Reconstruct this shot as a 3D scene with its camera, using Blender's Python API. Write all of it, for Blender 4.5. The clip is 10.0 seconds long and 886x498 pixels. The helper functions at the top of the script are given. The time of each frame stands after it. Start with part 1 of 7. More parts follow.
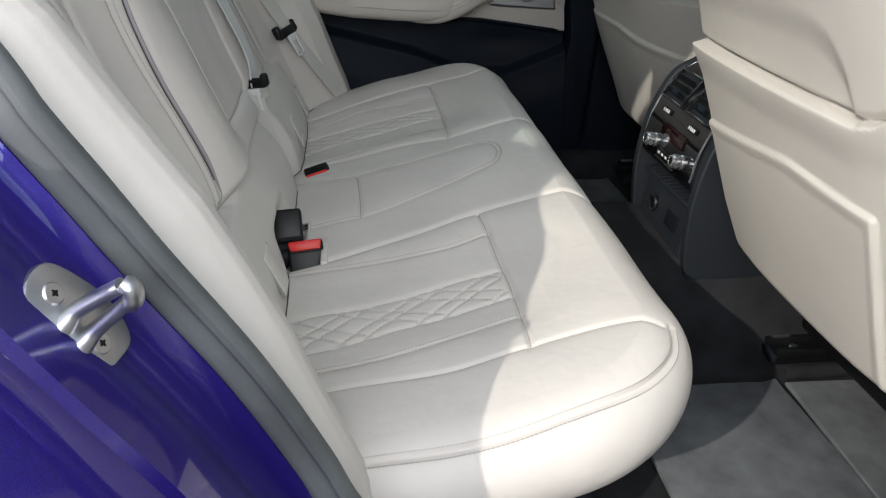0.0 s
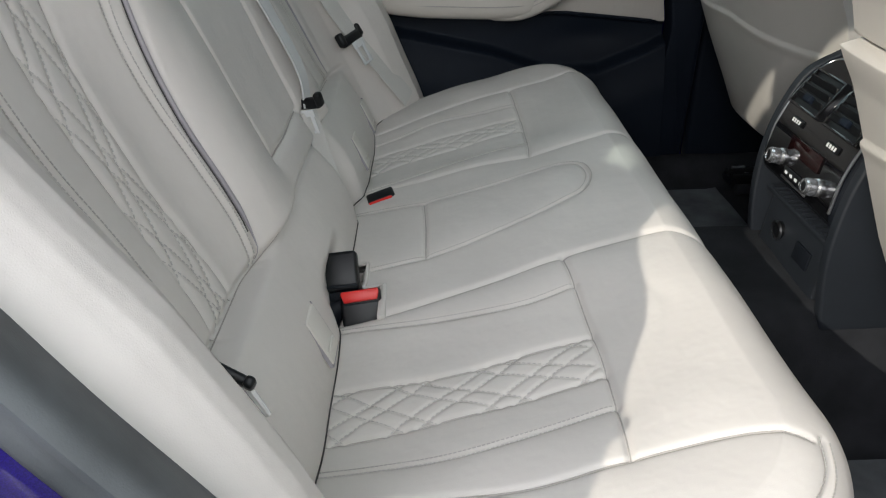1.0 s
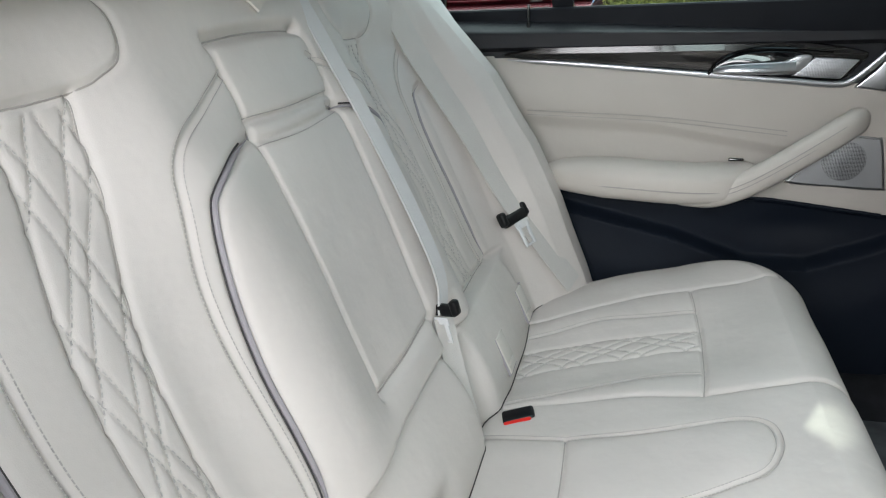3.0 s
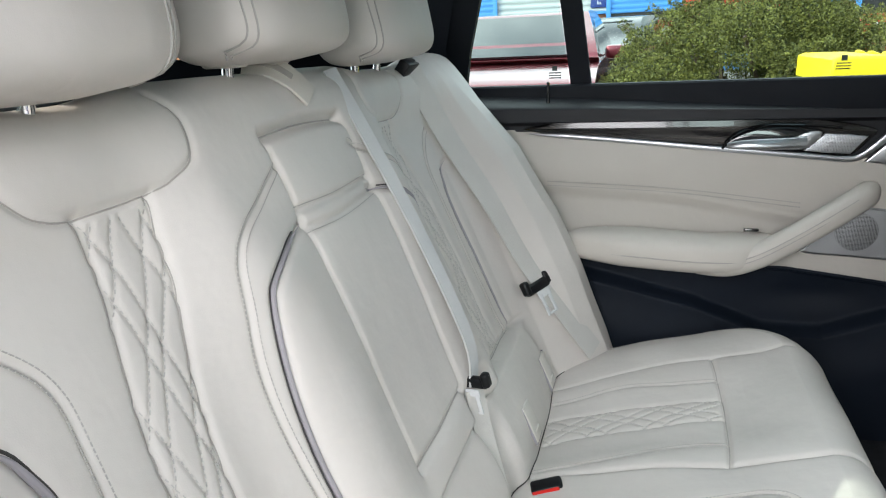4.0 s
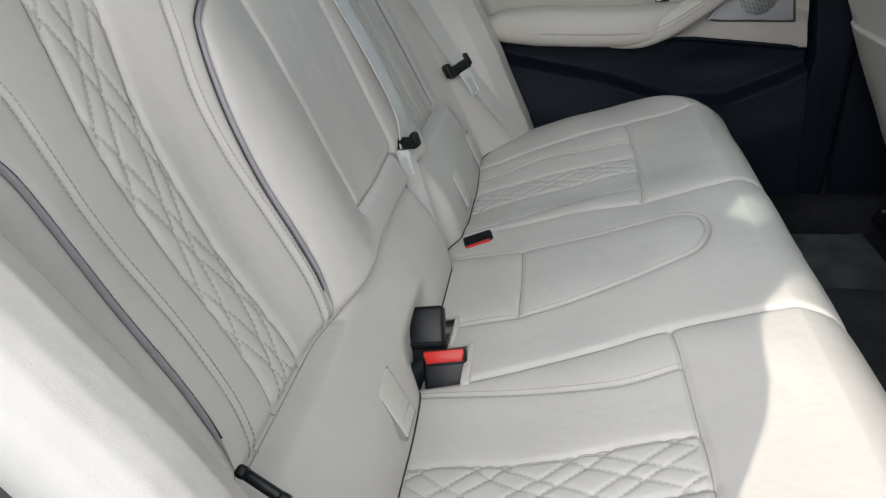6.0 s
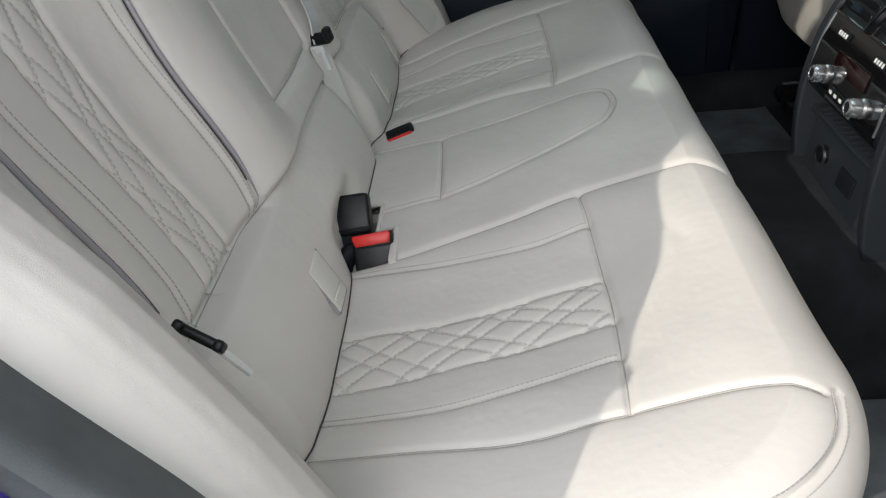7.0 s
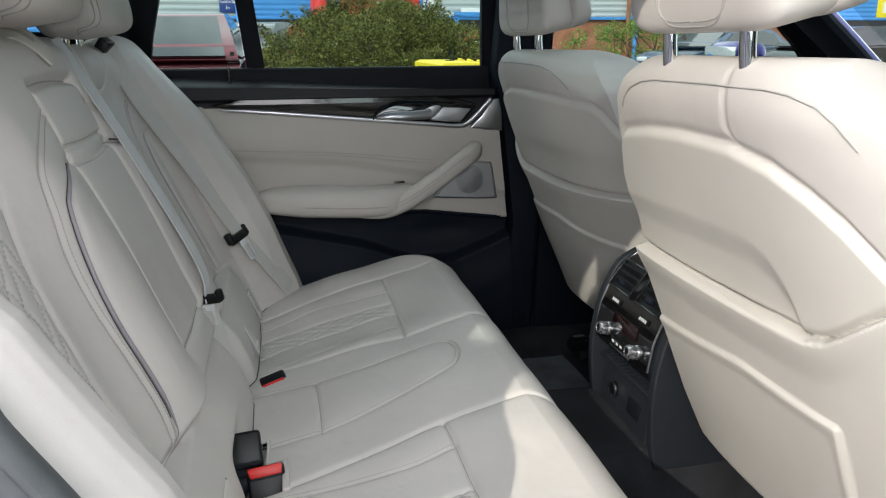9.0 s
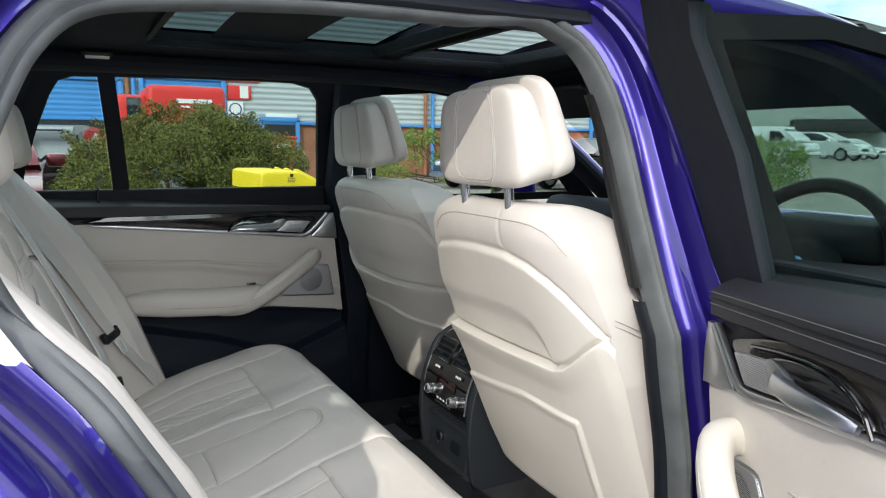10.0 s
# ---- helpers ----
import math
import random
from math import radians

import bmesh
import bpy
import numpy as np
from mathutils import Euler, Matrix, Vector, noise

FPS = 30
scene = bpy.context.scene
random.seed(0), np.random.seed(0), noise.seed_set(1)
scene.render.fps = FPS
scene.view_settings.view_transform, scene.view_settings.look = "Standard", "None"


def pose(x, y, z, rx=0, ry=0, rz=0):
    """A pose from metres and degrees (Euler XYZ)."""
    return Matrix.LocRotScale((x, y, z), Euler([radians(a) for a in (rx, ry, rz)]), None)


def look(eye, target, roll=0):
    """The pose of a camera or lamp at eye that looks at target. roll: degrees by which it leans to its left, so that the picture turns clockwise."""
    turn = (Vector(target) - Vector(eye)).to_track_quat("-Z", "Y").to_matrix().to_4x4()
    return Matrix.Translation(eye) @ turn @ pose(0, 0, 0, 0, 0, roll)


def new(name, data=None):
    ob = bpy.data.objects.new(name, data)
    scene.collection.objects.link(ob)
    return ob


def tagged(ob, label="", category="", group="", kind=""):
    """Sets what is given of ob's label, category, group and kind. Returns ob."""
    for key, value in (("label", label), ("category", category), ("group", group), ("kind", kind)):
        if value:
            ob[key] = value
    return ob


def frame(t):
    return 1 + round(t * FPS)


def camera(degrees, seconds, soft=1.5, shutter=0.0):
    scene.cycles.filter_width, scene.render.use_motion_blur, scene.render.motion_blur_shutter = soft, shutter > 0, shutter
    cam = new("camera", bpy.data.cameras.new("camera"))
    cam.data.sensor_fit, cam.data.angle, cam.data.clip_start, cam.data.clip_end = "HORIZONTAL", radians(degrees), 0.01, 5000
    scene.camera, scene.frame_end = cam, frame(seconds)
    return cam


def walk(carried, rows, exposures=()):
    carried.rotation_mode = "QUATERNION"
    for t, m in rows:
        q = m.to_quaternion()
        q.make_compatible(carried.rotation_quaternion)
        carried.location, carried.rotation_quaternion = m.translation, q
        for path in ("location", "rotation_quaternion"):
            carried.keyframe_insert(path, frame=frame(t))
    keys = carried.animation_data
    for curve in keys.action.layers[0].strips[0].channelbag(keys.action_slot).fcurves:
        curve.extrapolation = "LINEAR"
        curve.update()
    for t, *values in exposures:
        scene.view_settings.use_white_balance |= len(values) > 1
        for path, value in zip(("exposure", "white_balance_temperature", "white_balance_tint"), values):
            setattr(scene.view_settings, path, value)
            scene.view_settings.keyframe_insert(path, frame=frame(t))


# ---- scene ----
cam = camera(62.9, 10.0, 1.15)
PATH = [
    (0, (-0.172, -1.048, 1.035), (0.072, 0.697, 0.089), 1.7),
    (0.5, (-0.156, -0.961, 1.026), (-0.043, 0.773, 0.036), -0.5),
    (1, (-0.136, -0.875, 1.028), (-0.139, 0.869, 0.05), -2.5),
    (1.5, (-0.09, -0.779, 1.031), (-0.253, 0.977, 0.088), -3.5),
    (2, (-0.08, -0.706, 1.047), (-0.394, 1.067, 0.176), -3.5),
    (2.5, (-0.092, -0.673, 1.075), (-0.517, 1.117, 0.292), -3.0),
    (3, (-0.094, -0.674, 1.093), (-0.599, 1.139, 0.416), -2.6),
    (4.3, (-0.126, -0.732, 1.139), (-0.656, 1.122, 0.607), -2.6),
    (4.5, (-0.131, -0.749, 1.134), (-0.644, 1.104, 0.582), -2.7),
    (5, (-0.129, -0.763, 1.106), (-0.59, 1.068, 0.447), -3.2),
    (5.5, (-0.118, -0.775, 1.071), (-0.514, 1.015, 0.272), -4.0),
    (6, (-0.108, -0.788, 1.042), (-0.435, 0.95, 0.106), -5.1),
    (7.3, (-0.078, -0.857, 1.02), (-0.2, 0.757, -0.156), -6.9),
    (7.5, (-0.079, -0.864, 1.015), (-0.162, 0.744, -0.17), -6.2),
    (8, (-0.109, -0.872, 1.046), (-0.095, 0.818, -0.023), -4.0),
    (8.5, (-0.158, -0.93, 1.08), (0.024, 0.895, 0.282), -1.6),
    (9, (-0.187, -1.019, 1.103), (0.222, 0.861, 0.557), -0.3),
    (9.5, (-0.249, -1.162, 1.141), (0.425, 0.686, 0.779), 0.3),
    (10, (-0.375, -1.35, 1.172), (0.541, 0.405, 0.891), 0.5),
]
walk(cam, [(t, look(eye, target, roll)) for t, eye, target, roll in PATH],
     [(0, 0.35), (1.0, 0.44), (1.5, 0.60), (2.0, 0.84), (2.5, 1.04), (3.0, 1.22), (4.5, 1.32), (5.5, 0.99), (6.0, 0.78), (7.5, 0.37), (8.5, 0.49), (9.2, 0.41), (10, 0.46)])
# ---- world, sun ----
SUN_DIR = Vector((1.27, 1.21, -1.0)).normalized()      # the way the sunlight travels
world = bpy.data.worlds.new("world")
scene.world = world
world.use_nodes = True
wn = world.node_tree
sky = wn.nodes.new("ShaderNodeTexSky")
sky.sky_type, sky.sun_disc = 'NISHITA', False
sky.sun_elevation = math.asin(-SUN_DIR.z)
sky.sun_rotation = math.atan2(-SUN_DIR.x, -SUN_DIR.y)
wtc = wn.nodes.new("ShaderNodeTexCoord")
wmap = wn.nodes.new("ShaderNodeMapping")
wmap.inputs["Scale"].default_value = (1.0, 1.0, 2.6)
wn.links.new(wtc.outputs["Generated"], wmap.inputs[0])
cloud = wn.nodes.new("ShaderNodeTexNoise")
cloud.inputs["Scale"].default_value, cloud.inputs["Detail"].default_value, cloud.inputs["Roughness"].default_value = 2.2, 7.0, 0.58
wn.links.new(wmap.outputs[0], cloud.inputs["Vector"])
cramp = wn.nodes.new("ShaderNodeValToRGB")
cramp.color_ramp.elements[0].position, cramp.color_ramp.elements[1].position = 0.38, 0.56
wn.links.new(cloud.outputs["Fac"], cramp.inputs[0])
cmix = wn.nodes.new("ShaderNodeMix")
cmix.data_type = 'RGBA'
wn.links.new(cramp.outputs[0], cmix.inputs[0])
wn.links.new(sky.outputs[0], cmix.inputs[6])
cmix.inputs[7].default_value = (13.0, 13.3, 13.8, 1)          # bright fair-weather cloud
wn.links.new(cmix.outputs[2], wn.nodes["Background"].inputs[0])
wn.nodes["Background"].inputs[1].default_value = 0.15
sun_data = bpy.data.lights.new("sun", 'SUN')
sun_data.energy, sun_data.angle, sun_data.color = 2.15, radians(0.55), (1.0, 0.945, 0.83)
sun_ob = new("sun", sun_data)
sun_ob.matrix_world = look((0, 0, 20), Vector((0, 0, 20)) + SUN_DIR)


def daylight_fill(name, eye, target, w, h, watts, color=(0.975, 0.970, 1.0)):
    """Area lamp added as fill, standing in for daylight through an opening."""
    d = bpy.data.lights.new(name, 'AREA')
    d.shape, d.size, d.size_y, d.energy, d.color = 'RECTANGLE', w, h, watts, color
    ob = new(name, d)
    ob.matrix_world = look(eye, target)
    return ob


# fill lamps added outside the doorway and above the roof glass
daylight_fill("doorway_fill", (-0.08, -1.52, 1.44), (-0.24, 0.04, 0.88), 1.30, 0.75, 17.5)
daylight_fill("roof_glass_fill", (0.54, 0.015, 1.475), (0.30, 0.0151, 0.0), 0.31, 0.66, 1.1)


# ---- materials ----
def principled(name, color, rough=0.5, metal=0.0, spec=0.5, coat=0.0):
    m = bpy.data.materials.new(name)
    m.use_nodes = True
    b = m.node_tree.nodes["Principled BSDF"]
    b.inputs["Base Color"].default_value = (*color, 1)
    b.inputs["Roughness"].default_value = rough
    b.inputs["Metallic"].default_value = metal
    b.inputs["Specular IOR Level"].default_value = spec
    b.inputs["Coat Weight"].default_value = coat
    b.inputs["Coat Roughness"].default_value = 0.03
    return m


def tex_coord(nt, scale=1.0):
    c = nt.nodes.new("ShaderNodeTexCoord")
    mp = nt.nodes.new("ShaderNodeMapping")
    mp.inputs["Scale"].default_value = (scale,) * 3 if isinstance(scale, (int, float)) else scale
    nt.links.new(c.outputs["Object"], mp.inputs[0])
    return mp.outputs[0]


def noise_tex(nt, vec, scale, detail=3.0, rough=0.55):
    n = nt.nodes.new("ShaderNodeTexNoise")
    n.inputs["Scale"].default_value, n.inputs["Detail"].default_value = scale, detail
    n.inputs["Roughness"].default_value = rough
    nt.links.new(vec, n.inputs["Vector"])
    return n.outputs["Fac"]


def ramp(nt, fac, stops):
    r = nt.nodes.new("ShaderNodeValToRGB")
    e = r.color_ramp.elements
    while len(e) < len(stops):
        e.new(0.5)
    for k, (p, c) in enumerate(stops):
        e[k].position, e[k].color = p, (*c, 1)
    nt.links.new(fac, r.inputs[0])
    return r.outputs[0]


def bump(nt, b, height, strength, dist=0.001):
    n = nt.nodes.new("ShaderNodeBump")
    n.inputs["Strength"].default_value, n.inputs["Distance"].default_value = strength, dist
    nt.links.new(height, n.inputs["Height"])
    nt.links.new(n.outputs[0], b.inputs["Normal"])


def rough_from(nt, b, fac, lo, hi):
    mr = nt.nodes.new("ShaderNodeMapRange")
    mr.inputs["To Min"].default_value, mr.inputs["To Max"].default_value = lo, hi
    nt.links.new(fac, mr.inputs["Value"])
    nt.links.new(mr.outputs[0], b.inputs["Roughness"])


def grained(name, color, var=0.06, rough=(0.4, 0.55), scale_big=7.0, scale_fine=900.0, strength=0.25, dist=0.0006, spec=0.4, cells=True):
    """A surface with broad mottling and a fine grain: leather, soft plastic, rubber."""
    m = principled(name, color, rough[0], spec=spec)
    nt = m.node_tree
    b = nt.nodes["Principled BSDF"]
    vec = tex_coord(nt)
    big = noise_tex(nt, vec, scale_big, 4)
    nt.links.new(ramp(nt, big, [(0.3, tuple(c * (1 - var) for c in color)), (0.7, tuple(min(1, c * (1 + var)) for c in color))]), b.inputs["Base Color"])
    rough_from(nt, b, noise_tex(nt, vec, 30.0, 3), *rough)
    if cells:
        v = nt.nodes.new("ShaderNodeTexVoronoi")
        v.feature = 'DISTANCE_TO_EDGE'
        v.inputs["Scale"].default_value = scale_fine
        nt.links.new(vec, v.inputs["Vector"])
        bump(nt, b, v.outputs["Distance"], strength, dist)
    else:
        bump(nt, b, noise_tex(nt, vec, scale_fine, 2), strength, dist)
    return m


LEATHER = grained("leather_ivory", (0.584, 0.547, 0.517), 0.05, (0.44, 0.56), 5.0, 700.0, 0.20, 0.0005, spec=0.32)
LEATHER_SHELL = grained("seat_shell_ivory", (0.600, 0.568, 0.525), 0.04, (0.42, 0.55), 6.0, 1100.0, 0.10, 0.0004)
PANEL = grained("door_leather", (0.560, 0.525, 0.480), 0.03, (0.45, 0.58), 5.0, 900.0, 0.12, 0.0004)
for soft_m in (LEATHER, PANEL):                # broad, faint rippling of the stretched hide
    nt_ = soft_m.node_tree
    fine = [n for n in nt_.nodes if n.type == 'BUMP'][0]
    broad = nt_.nodes.new("ShaderNodeBump")
    broad.inputs["Strength"].default_value, broad.inputs["Distance"].default_value = 0.30, 0.006
    nt_.links.new(noise_tex(nt_, tex_coord(nt_), 22.0, 3), broad.inputs["Height"])
    nt_.links.new(broad.outputs[0], fine.inputs["Normal"])
# darker leather tone that carries the shade of seam creases and the strap slot
GAP_SHADE = grained("gap_shade", (0.36, 0.335, 0.31), 0.08, (0.7, 0.85), 30.0, 1500.0, 0.1)
THREAD = grained("thread", (0.41, 0.39, 0.37), 0.1, (0.7, 0.9), 40.0, 3000.0, 0.2)
PIPING = grained("piping", (0.30, 0.28, 0.30), 0.06, (0.5, 0.6), 20.0, 1500.0, 0.1)
# belt webbing in a cooler grey, with a sheen put into the colour
SHEEN_WEBBING = grained("sheen_belt_webbing", (0.54, 0.54, 0.54), 0.04, (0.4, 0.5), 10.0, 1400.0, 0.4, 0.0005)
WEBBING = grained("belt_webbing", (0.55, 0.53, 0.505), 0.05, (0.6, 0.75), 10.0, 1400.0, 0.5, 0.0006)
BLACK_SOFT = grained("soft_black_plastic", (0.0052, 0.0072, 0.0112), 0.12, (0.55, 0.7), 9.0, 1300.0, 0.3, 0.0004, spec=0.25)
NAVY_SOFT = grained("soft_dark_trim", (0.0055, 0.0095, 0.0175), 0.10, (0.55, 0.68), 9.0, 1300.0, 0.25, 0.0004, spec=0.22)
BLACK_HARD = grained("black_plastic", (0.005, 0.0055, 0.0065), 0.1, (0.34, 0.46), 9.0, 1300.0, 0.1, 0.0003, spec=0.3)
GLOSS_BLACK = principled("gloss_black", (0.006, 0.006, 0.007), 0.05, coat=0.6)
RUBBER = grained("seal_rubber", (0.086, 0.093, 0.098), 0.28, (0.55, 0.75), 14.0, 700.0, 0.35, 0.0006, cells=False)
FABRIC_DARK = grained("headlining_cloth", (0.009, 0.0115, 0.018), 0.1, (0.85, 0.95), 9.0, 900.0, 0.4, 0.0008, cells=False)
CARPET = grained("carpet", (0.021, 0.022, 0.025), 0.30, (0.9, 1.0), 16.0, 1100.0, 0.6, 0.0012, spec=0.15, cells=False)
CONSOLE_TRIM = grained("console_side_trim", (0.013, 0.016, 0.021), 0.10, (0.5, 0.62), 9.0, 1300.0, 0.2, 0.0003)
MAT_GREY = grained("floor_mat_cloth", (0.125, 0.133, 0.143), 0.25, (0.9, 1.0), 20.0, 1000.0, 0.6, 0.0012, spec=0.15, cells=False)
BLACK_MATT = grained("matt_black_cover", (0.004, 0.0045, 0.005), 0.1, (0.7, 0.85), 9.0, 1300.0, 0.1, 0.0003, spec=0.1)
SILL_LEATHER = grained("dark_sill_leather", (0.0150, 0.0155, 0.0190), 0.08, (0.46, 0.58), 9.0, 1100.0, 0.25, 0.0004, spec=0.32)
RED = grained("red_plastic", (0.62, 0.02, 0.015), 0.05, (0.3, 0.4), 20.0, 900.0, 0.08)
STEEL_BRIGHT = principled("bright_steel", (0.88, 0.89, 0.91), 0.22, metal=0.35)
CHROME = principled("chrome", (0.75, 0.76, 0.78), 0.08, metal=1.0)
SATIN = grained("satin_metal", (0.50, 0.51, 0.53), 0.06, (0.26, 0.36), 30.0, 1600.0, 0.06)
SATIN.node_tree.nodes["Principled BSDF"].inputs["Metallic"].default_value = 1.0
ZINC = grained("zinc_steel", (0.52, 0.53, 0.55), 0.12, (0.28, 0.45), 40.0, 500.0, 0.12)
ZINC.node_tree.nodes["Principled BSDF"].inputs["Metallic"].default_value = 1.0
KNOB = grained("knurled_silver", (0.55, 0.56, 0.58), 0.05, (0.2, 0.3), 40.0, 900.0, 0.05)
KNOB.node_tree.nodes["Principled BSDF"].inputs["Metallic"].default_value = 0.9
WHITE_MARK = principled("white_print", (0.75, 0.75, 0.75), 0.5)
GREY_MARK = principled("grey_print", (0.10, 0.10, 0.10), 0.5)


def paint(name, color, flake=0.25):
    m = principled(name, color, 0.36, metal=0.60, coat=1.0)
    nt = m.node_tree
    b = nt.nodes["Principled BSDF"]
    vec = tex_coord(nt)
    fl = noise_tex(nt, vec, 1400.0, 1)
    nt.links.new(ramp(nt, fl, [(0.35, tuple(c * (1 - flake) for c in color)), (0.65, tuple(min(1, c * (1 + flake)) for c in color))]), b.inputs["Base Color"])
    return m


BLUE = paint("metallic_violet_blue", (0.021, 0.0105, 0.195))


def wood():
    m = principled("dark_gloss_wood", (0.03, 0.022, 0.02), 0.16, spec=0.35, coat=0.40)
    nt = m.node_tree
    b = nt.nodes["Principled BSDF"]
    vec = tex_coord(nt, (1.6, 4.0, 9.0))
    w = nt.nodes.new("ShaderNodeTexWave")
    w.inputs["Scale"].default_value, w.inputs["Distortion"].default_value, w.inputs["Detail"].default_value = 2.6, 11.0, 4.0
    w.bands_direction = 'Z'
    nt.links.new(vec, w.inputs["Vector"])
    nt.links.new(ramp(nt, w.outputs["Fac"], [(0.1, (0.006, 0.0054, 0.0056)), (0.6, (0.0105, 0.0095, 0.0092)), (0.95, (0.018, 0.0155, 0.0145))]), b.inputs["Base Color"])
    return m


WOOD = wood()


def grille(name, base, dark, pitch):
    """Perforated metal: a dot pattern of holes."""
    m = principled(name, base, 0.42, metal=0.9)
    nt = m.node_tree
    b = nt.nodes["Principled BSDF"]
    vec = tex_coord(nt)
    v = nt.nodes.new("ShaderNodeTexVoronoi")
    v.inputs["Scale"].default_value, v.inputs["Randomness"].default_value = 1.0 / pitch, 0.0
    nt.links.new(vec, v.inputs["Vector"])
    nt.links.new(ramp(nt, v.outputs["Distance"], [(0.30, dark), (0.38, base)]), b.inputs["Base Color"])
    bump(nt, b, v.outputs["Distance"], 0.25, pitch * 0.4)
    return m


GRILLE = grille("speaker_grille", (0.56, 0.57, 0.59), (0.07, 0.07, 0.075), 0.0024)


def glass(name, tint, gloss=1.0):
    m = bpy.data.materials.new(name)
    m.use_nodes = True
    nt = m.node_tree
    nt.nodes.remove(nt.nodes["Principled BSDF"])
    t, g, mx = (nt.nodes.new("ShaderNodeBsdf" + k) for k in ("Transparent", "Glossy", "Transparent"))
    nt.nodes.remove(mx)
    mx = nt.nodes.new("ShaderNodeMixShader")
    lw = nt.nodes.new("ShaderNodeLayerWeight")
    lw.inputs["Blend"].default_value = 0.5
    pw = nt.nodes.new("ShaderNodeMath")
    pw.operation = 'POWER'
    pw.inputs[1].default_value = 5.0
    f = nt.nodes.new("ShaderNodeMapRange")
    f.inputs["To Min"].default_value, f.inputs["To Max"].default_value = 0.006, 0.10
    nt.links.new(lw.outputs["Facing"], pw.inputs[0])
    nt.links.new(pw.outputs[0], f.inputs["Value"])
    t.inputs["Color"].default_value = (*tint, 1)
    g.inputs["Roughness"].default_value = 0.01
    g.inputs["Color"].default_value = (gloss, gloss, gloss, 1)
    nt.links.new(f.outputs[0], mx.inputs[0])
    nt.links.new(t.outputs[0], mx.inputs[1])
    nt.links.new(g.outputs[0], mx.inputs[2])
    nt.links.new(mx.outputs[0], nt.nodes["Material Output"].inputs["Surface"])
    return m


GLASS_TINT = glass("tinted_window_glass", (0.74, 0.82, 0.80), 0.4)
GLASS_CLEAR = glass("clear_glass", (0.80, 0.86, 0.84), 0.4)
GLASS_ROOF = glass("roof_glass", (0.50, 0.58, 0.58))
GLASS_ROOF_REAR = glass("dark_roof_glass", (0.09, 0.135, 0.14))


# ---- geometry helpers: a geo is (vertices, faces) ----
def geo_of(bm):
    bm.verts.index_update()
    g = ([tuple(v.co) for v in bm.verts], [tuple(v.index for v in f.verts) for f in bm.faces])
    bm.free()
    return g


def join(*geos):
    vs, fs = [], []
    for v, f in geos:
        n = len(vs)
        vs.extend(tuple(p) for p in v)
        fs.extend(tuple(i + n for i in q) for q in f)
    return vs, fs


def moved(g, m):
    return [tuple(m @ Vector(p)) for p in g[0]], g[1]


def flip_y(g):
    return [(p[0], -p[1], p[2]) for p in g[0]], [tuple(reversed(q)) for q in g[1]]


def rbox(size, center=(0, 0, 0), bev=0.004, segs=2, turn=(0, 0, 0)):
    bm = bmesh.new()
    bmesh.ops.create_cube(bm, size=1.0)
    bmesh.ops.scale(bm, vec=size, verts=bm.verts)
    if bev > 0:
        bmesh.ops.bevel(bm, geom=list(bm.edges), offset=min(bev, min(size) * 0.49), segments=segs, profile=0.5, affect='EDGES')
    bm.transform(pose(*center, *turn))
    return geo_of(bm)


def rod(r1, r2, a, b, seg=16, bev=0.0):
    """A tapered round bar from a to b, with eased ends."""
    a, b = Vector(a), Vector(b)
    h = (b - a).length
    e = min(bev, h * 0.4)
    prof = [(0, 0), (max(r1 - e, 0), 0), (r1, e), (r2, h - e), (max(r2 - e, 0), h), (0, h)] if e > 0 else [(0, 0), (r1, 0), (r2, h), (0, h)]
    g = lathe(prof, seg)
    q = Vector((0, 0, 1)).rotation_difference((b - a).normalized()).to_matrix().to_4x4()
    return moved(g, Matrix.Translation(a) @ q)


def lathe(prof, seg=24):
    vs, fs = [], []
    for r, z in prof:
        for k in range(seg):
            t = 2 * math.pi * k / seg
            vs.append((r * math.cos(t), r * math.sin(t), z))
    for i in range(len(prof) - 1):
        for k in range(seg):
            a, b = i * seg + k, i * seg + (k + 1) % seg
            fs.append((a, b, b + seg, a + seg))
    return vs, fs


def smooth_line(pts, step=0.01):
    """A rounded line through the points (2D or 3D), evenly stepped."""
    p = np.array(pts, float)
    q = np.vstack([2 * p[0] - p[1], p, 2 * p[-1] - p[-2]])
    out = []
    for i in range(len(p) - 1):
        a, b, c, d = q[i:i + 4]
        n = max(2, int(np.linalg.norm(c - b) / step) + 1)
        t = np.linspace(0, 1, n, endpoint=False)[:, None]
        out.append(0.5 * ((2 * b) + (c - a) * t + (2 * a - 5 * b + 4 * c - d) * t ** 2 + (3 * b - a - 3 * c + d) * t ** 3))
    return np.vstack(out + [p[-1:]])


def smooth_loop(pts, step=0.01):
    p = np.array(pts, float)
    n0 = len(p)
    out = []
    for i in range(n0):
        a, b, c, d = (p[(i + k - 1) % n0] for k in range(4))
        n = max(2, int(np.linalg.norm(c - b) / step) + 1)
        t = np.linspace(0, 1, n, endpoint=False)[:, None]
        out.append(0.5 * ((2 * b) + (c - a) * t + (2 * a - 5 * b + 4 * c - d) * t ** 2 + (3 * b - a - 3 * c + d) * t ** 3))
    return np.vstack(out)


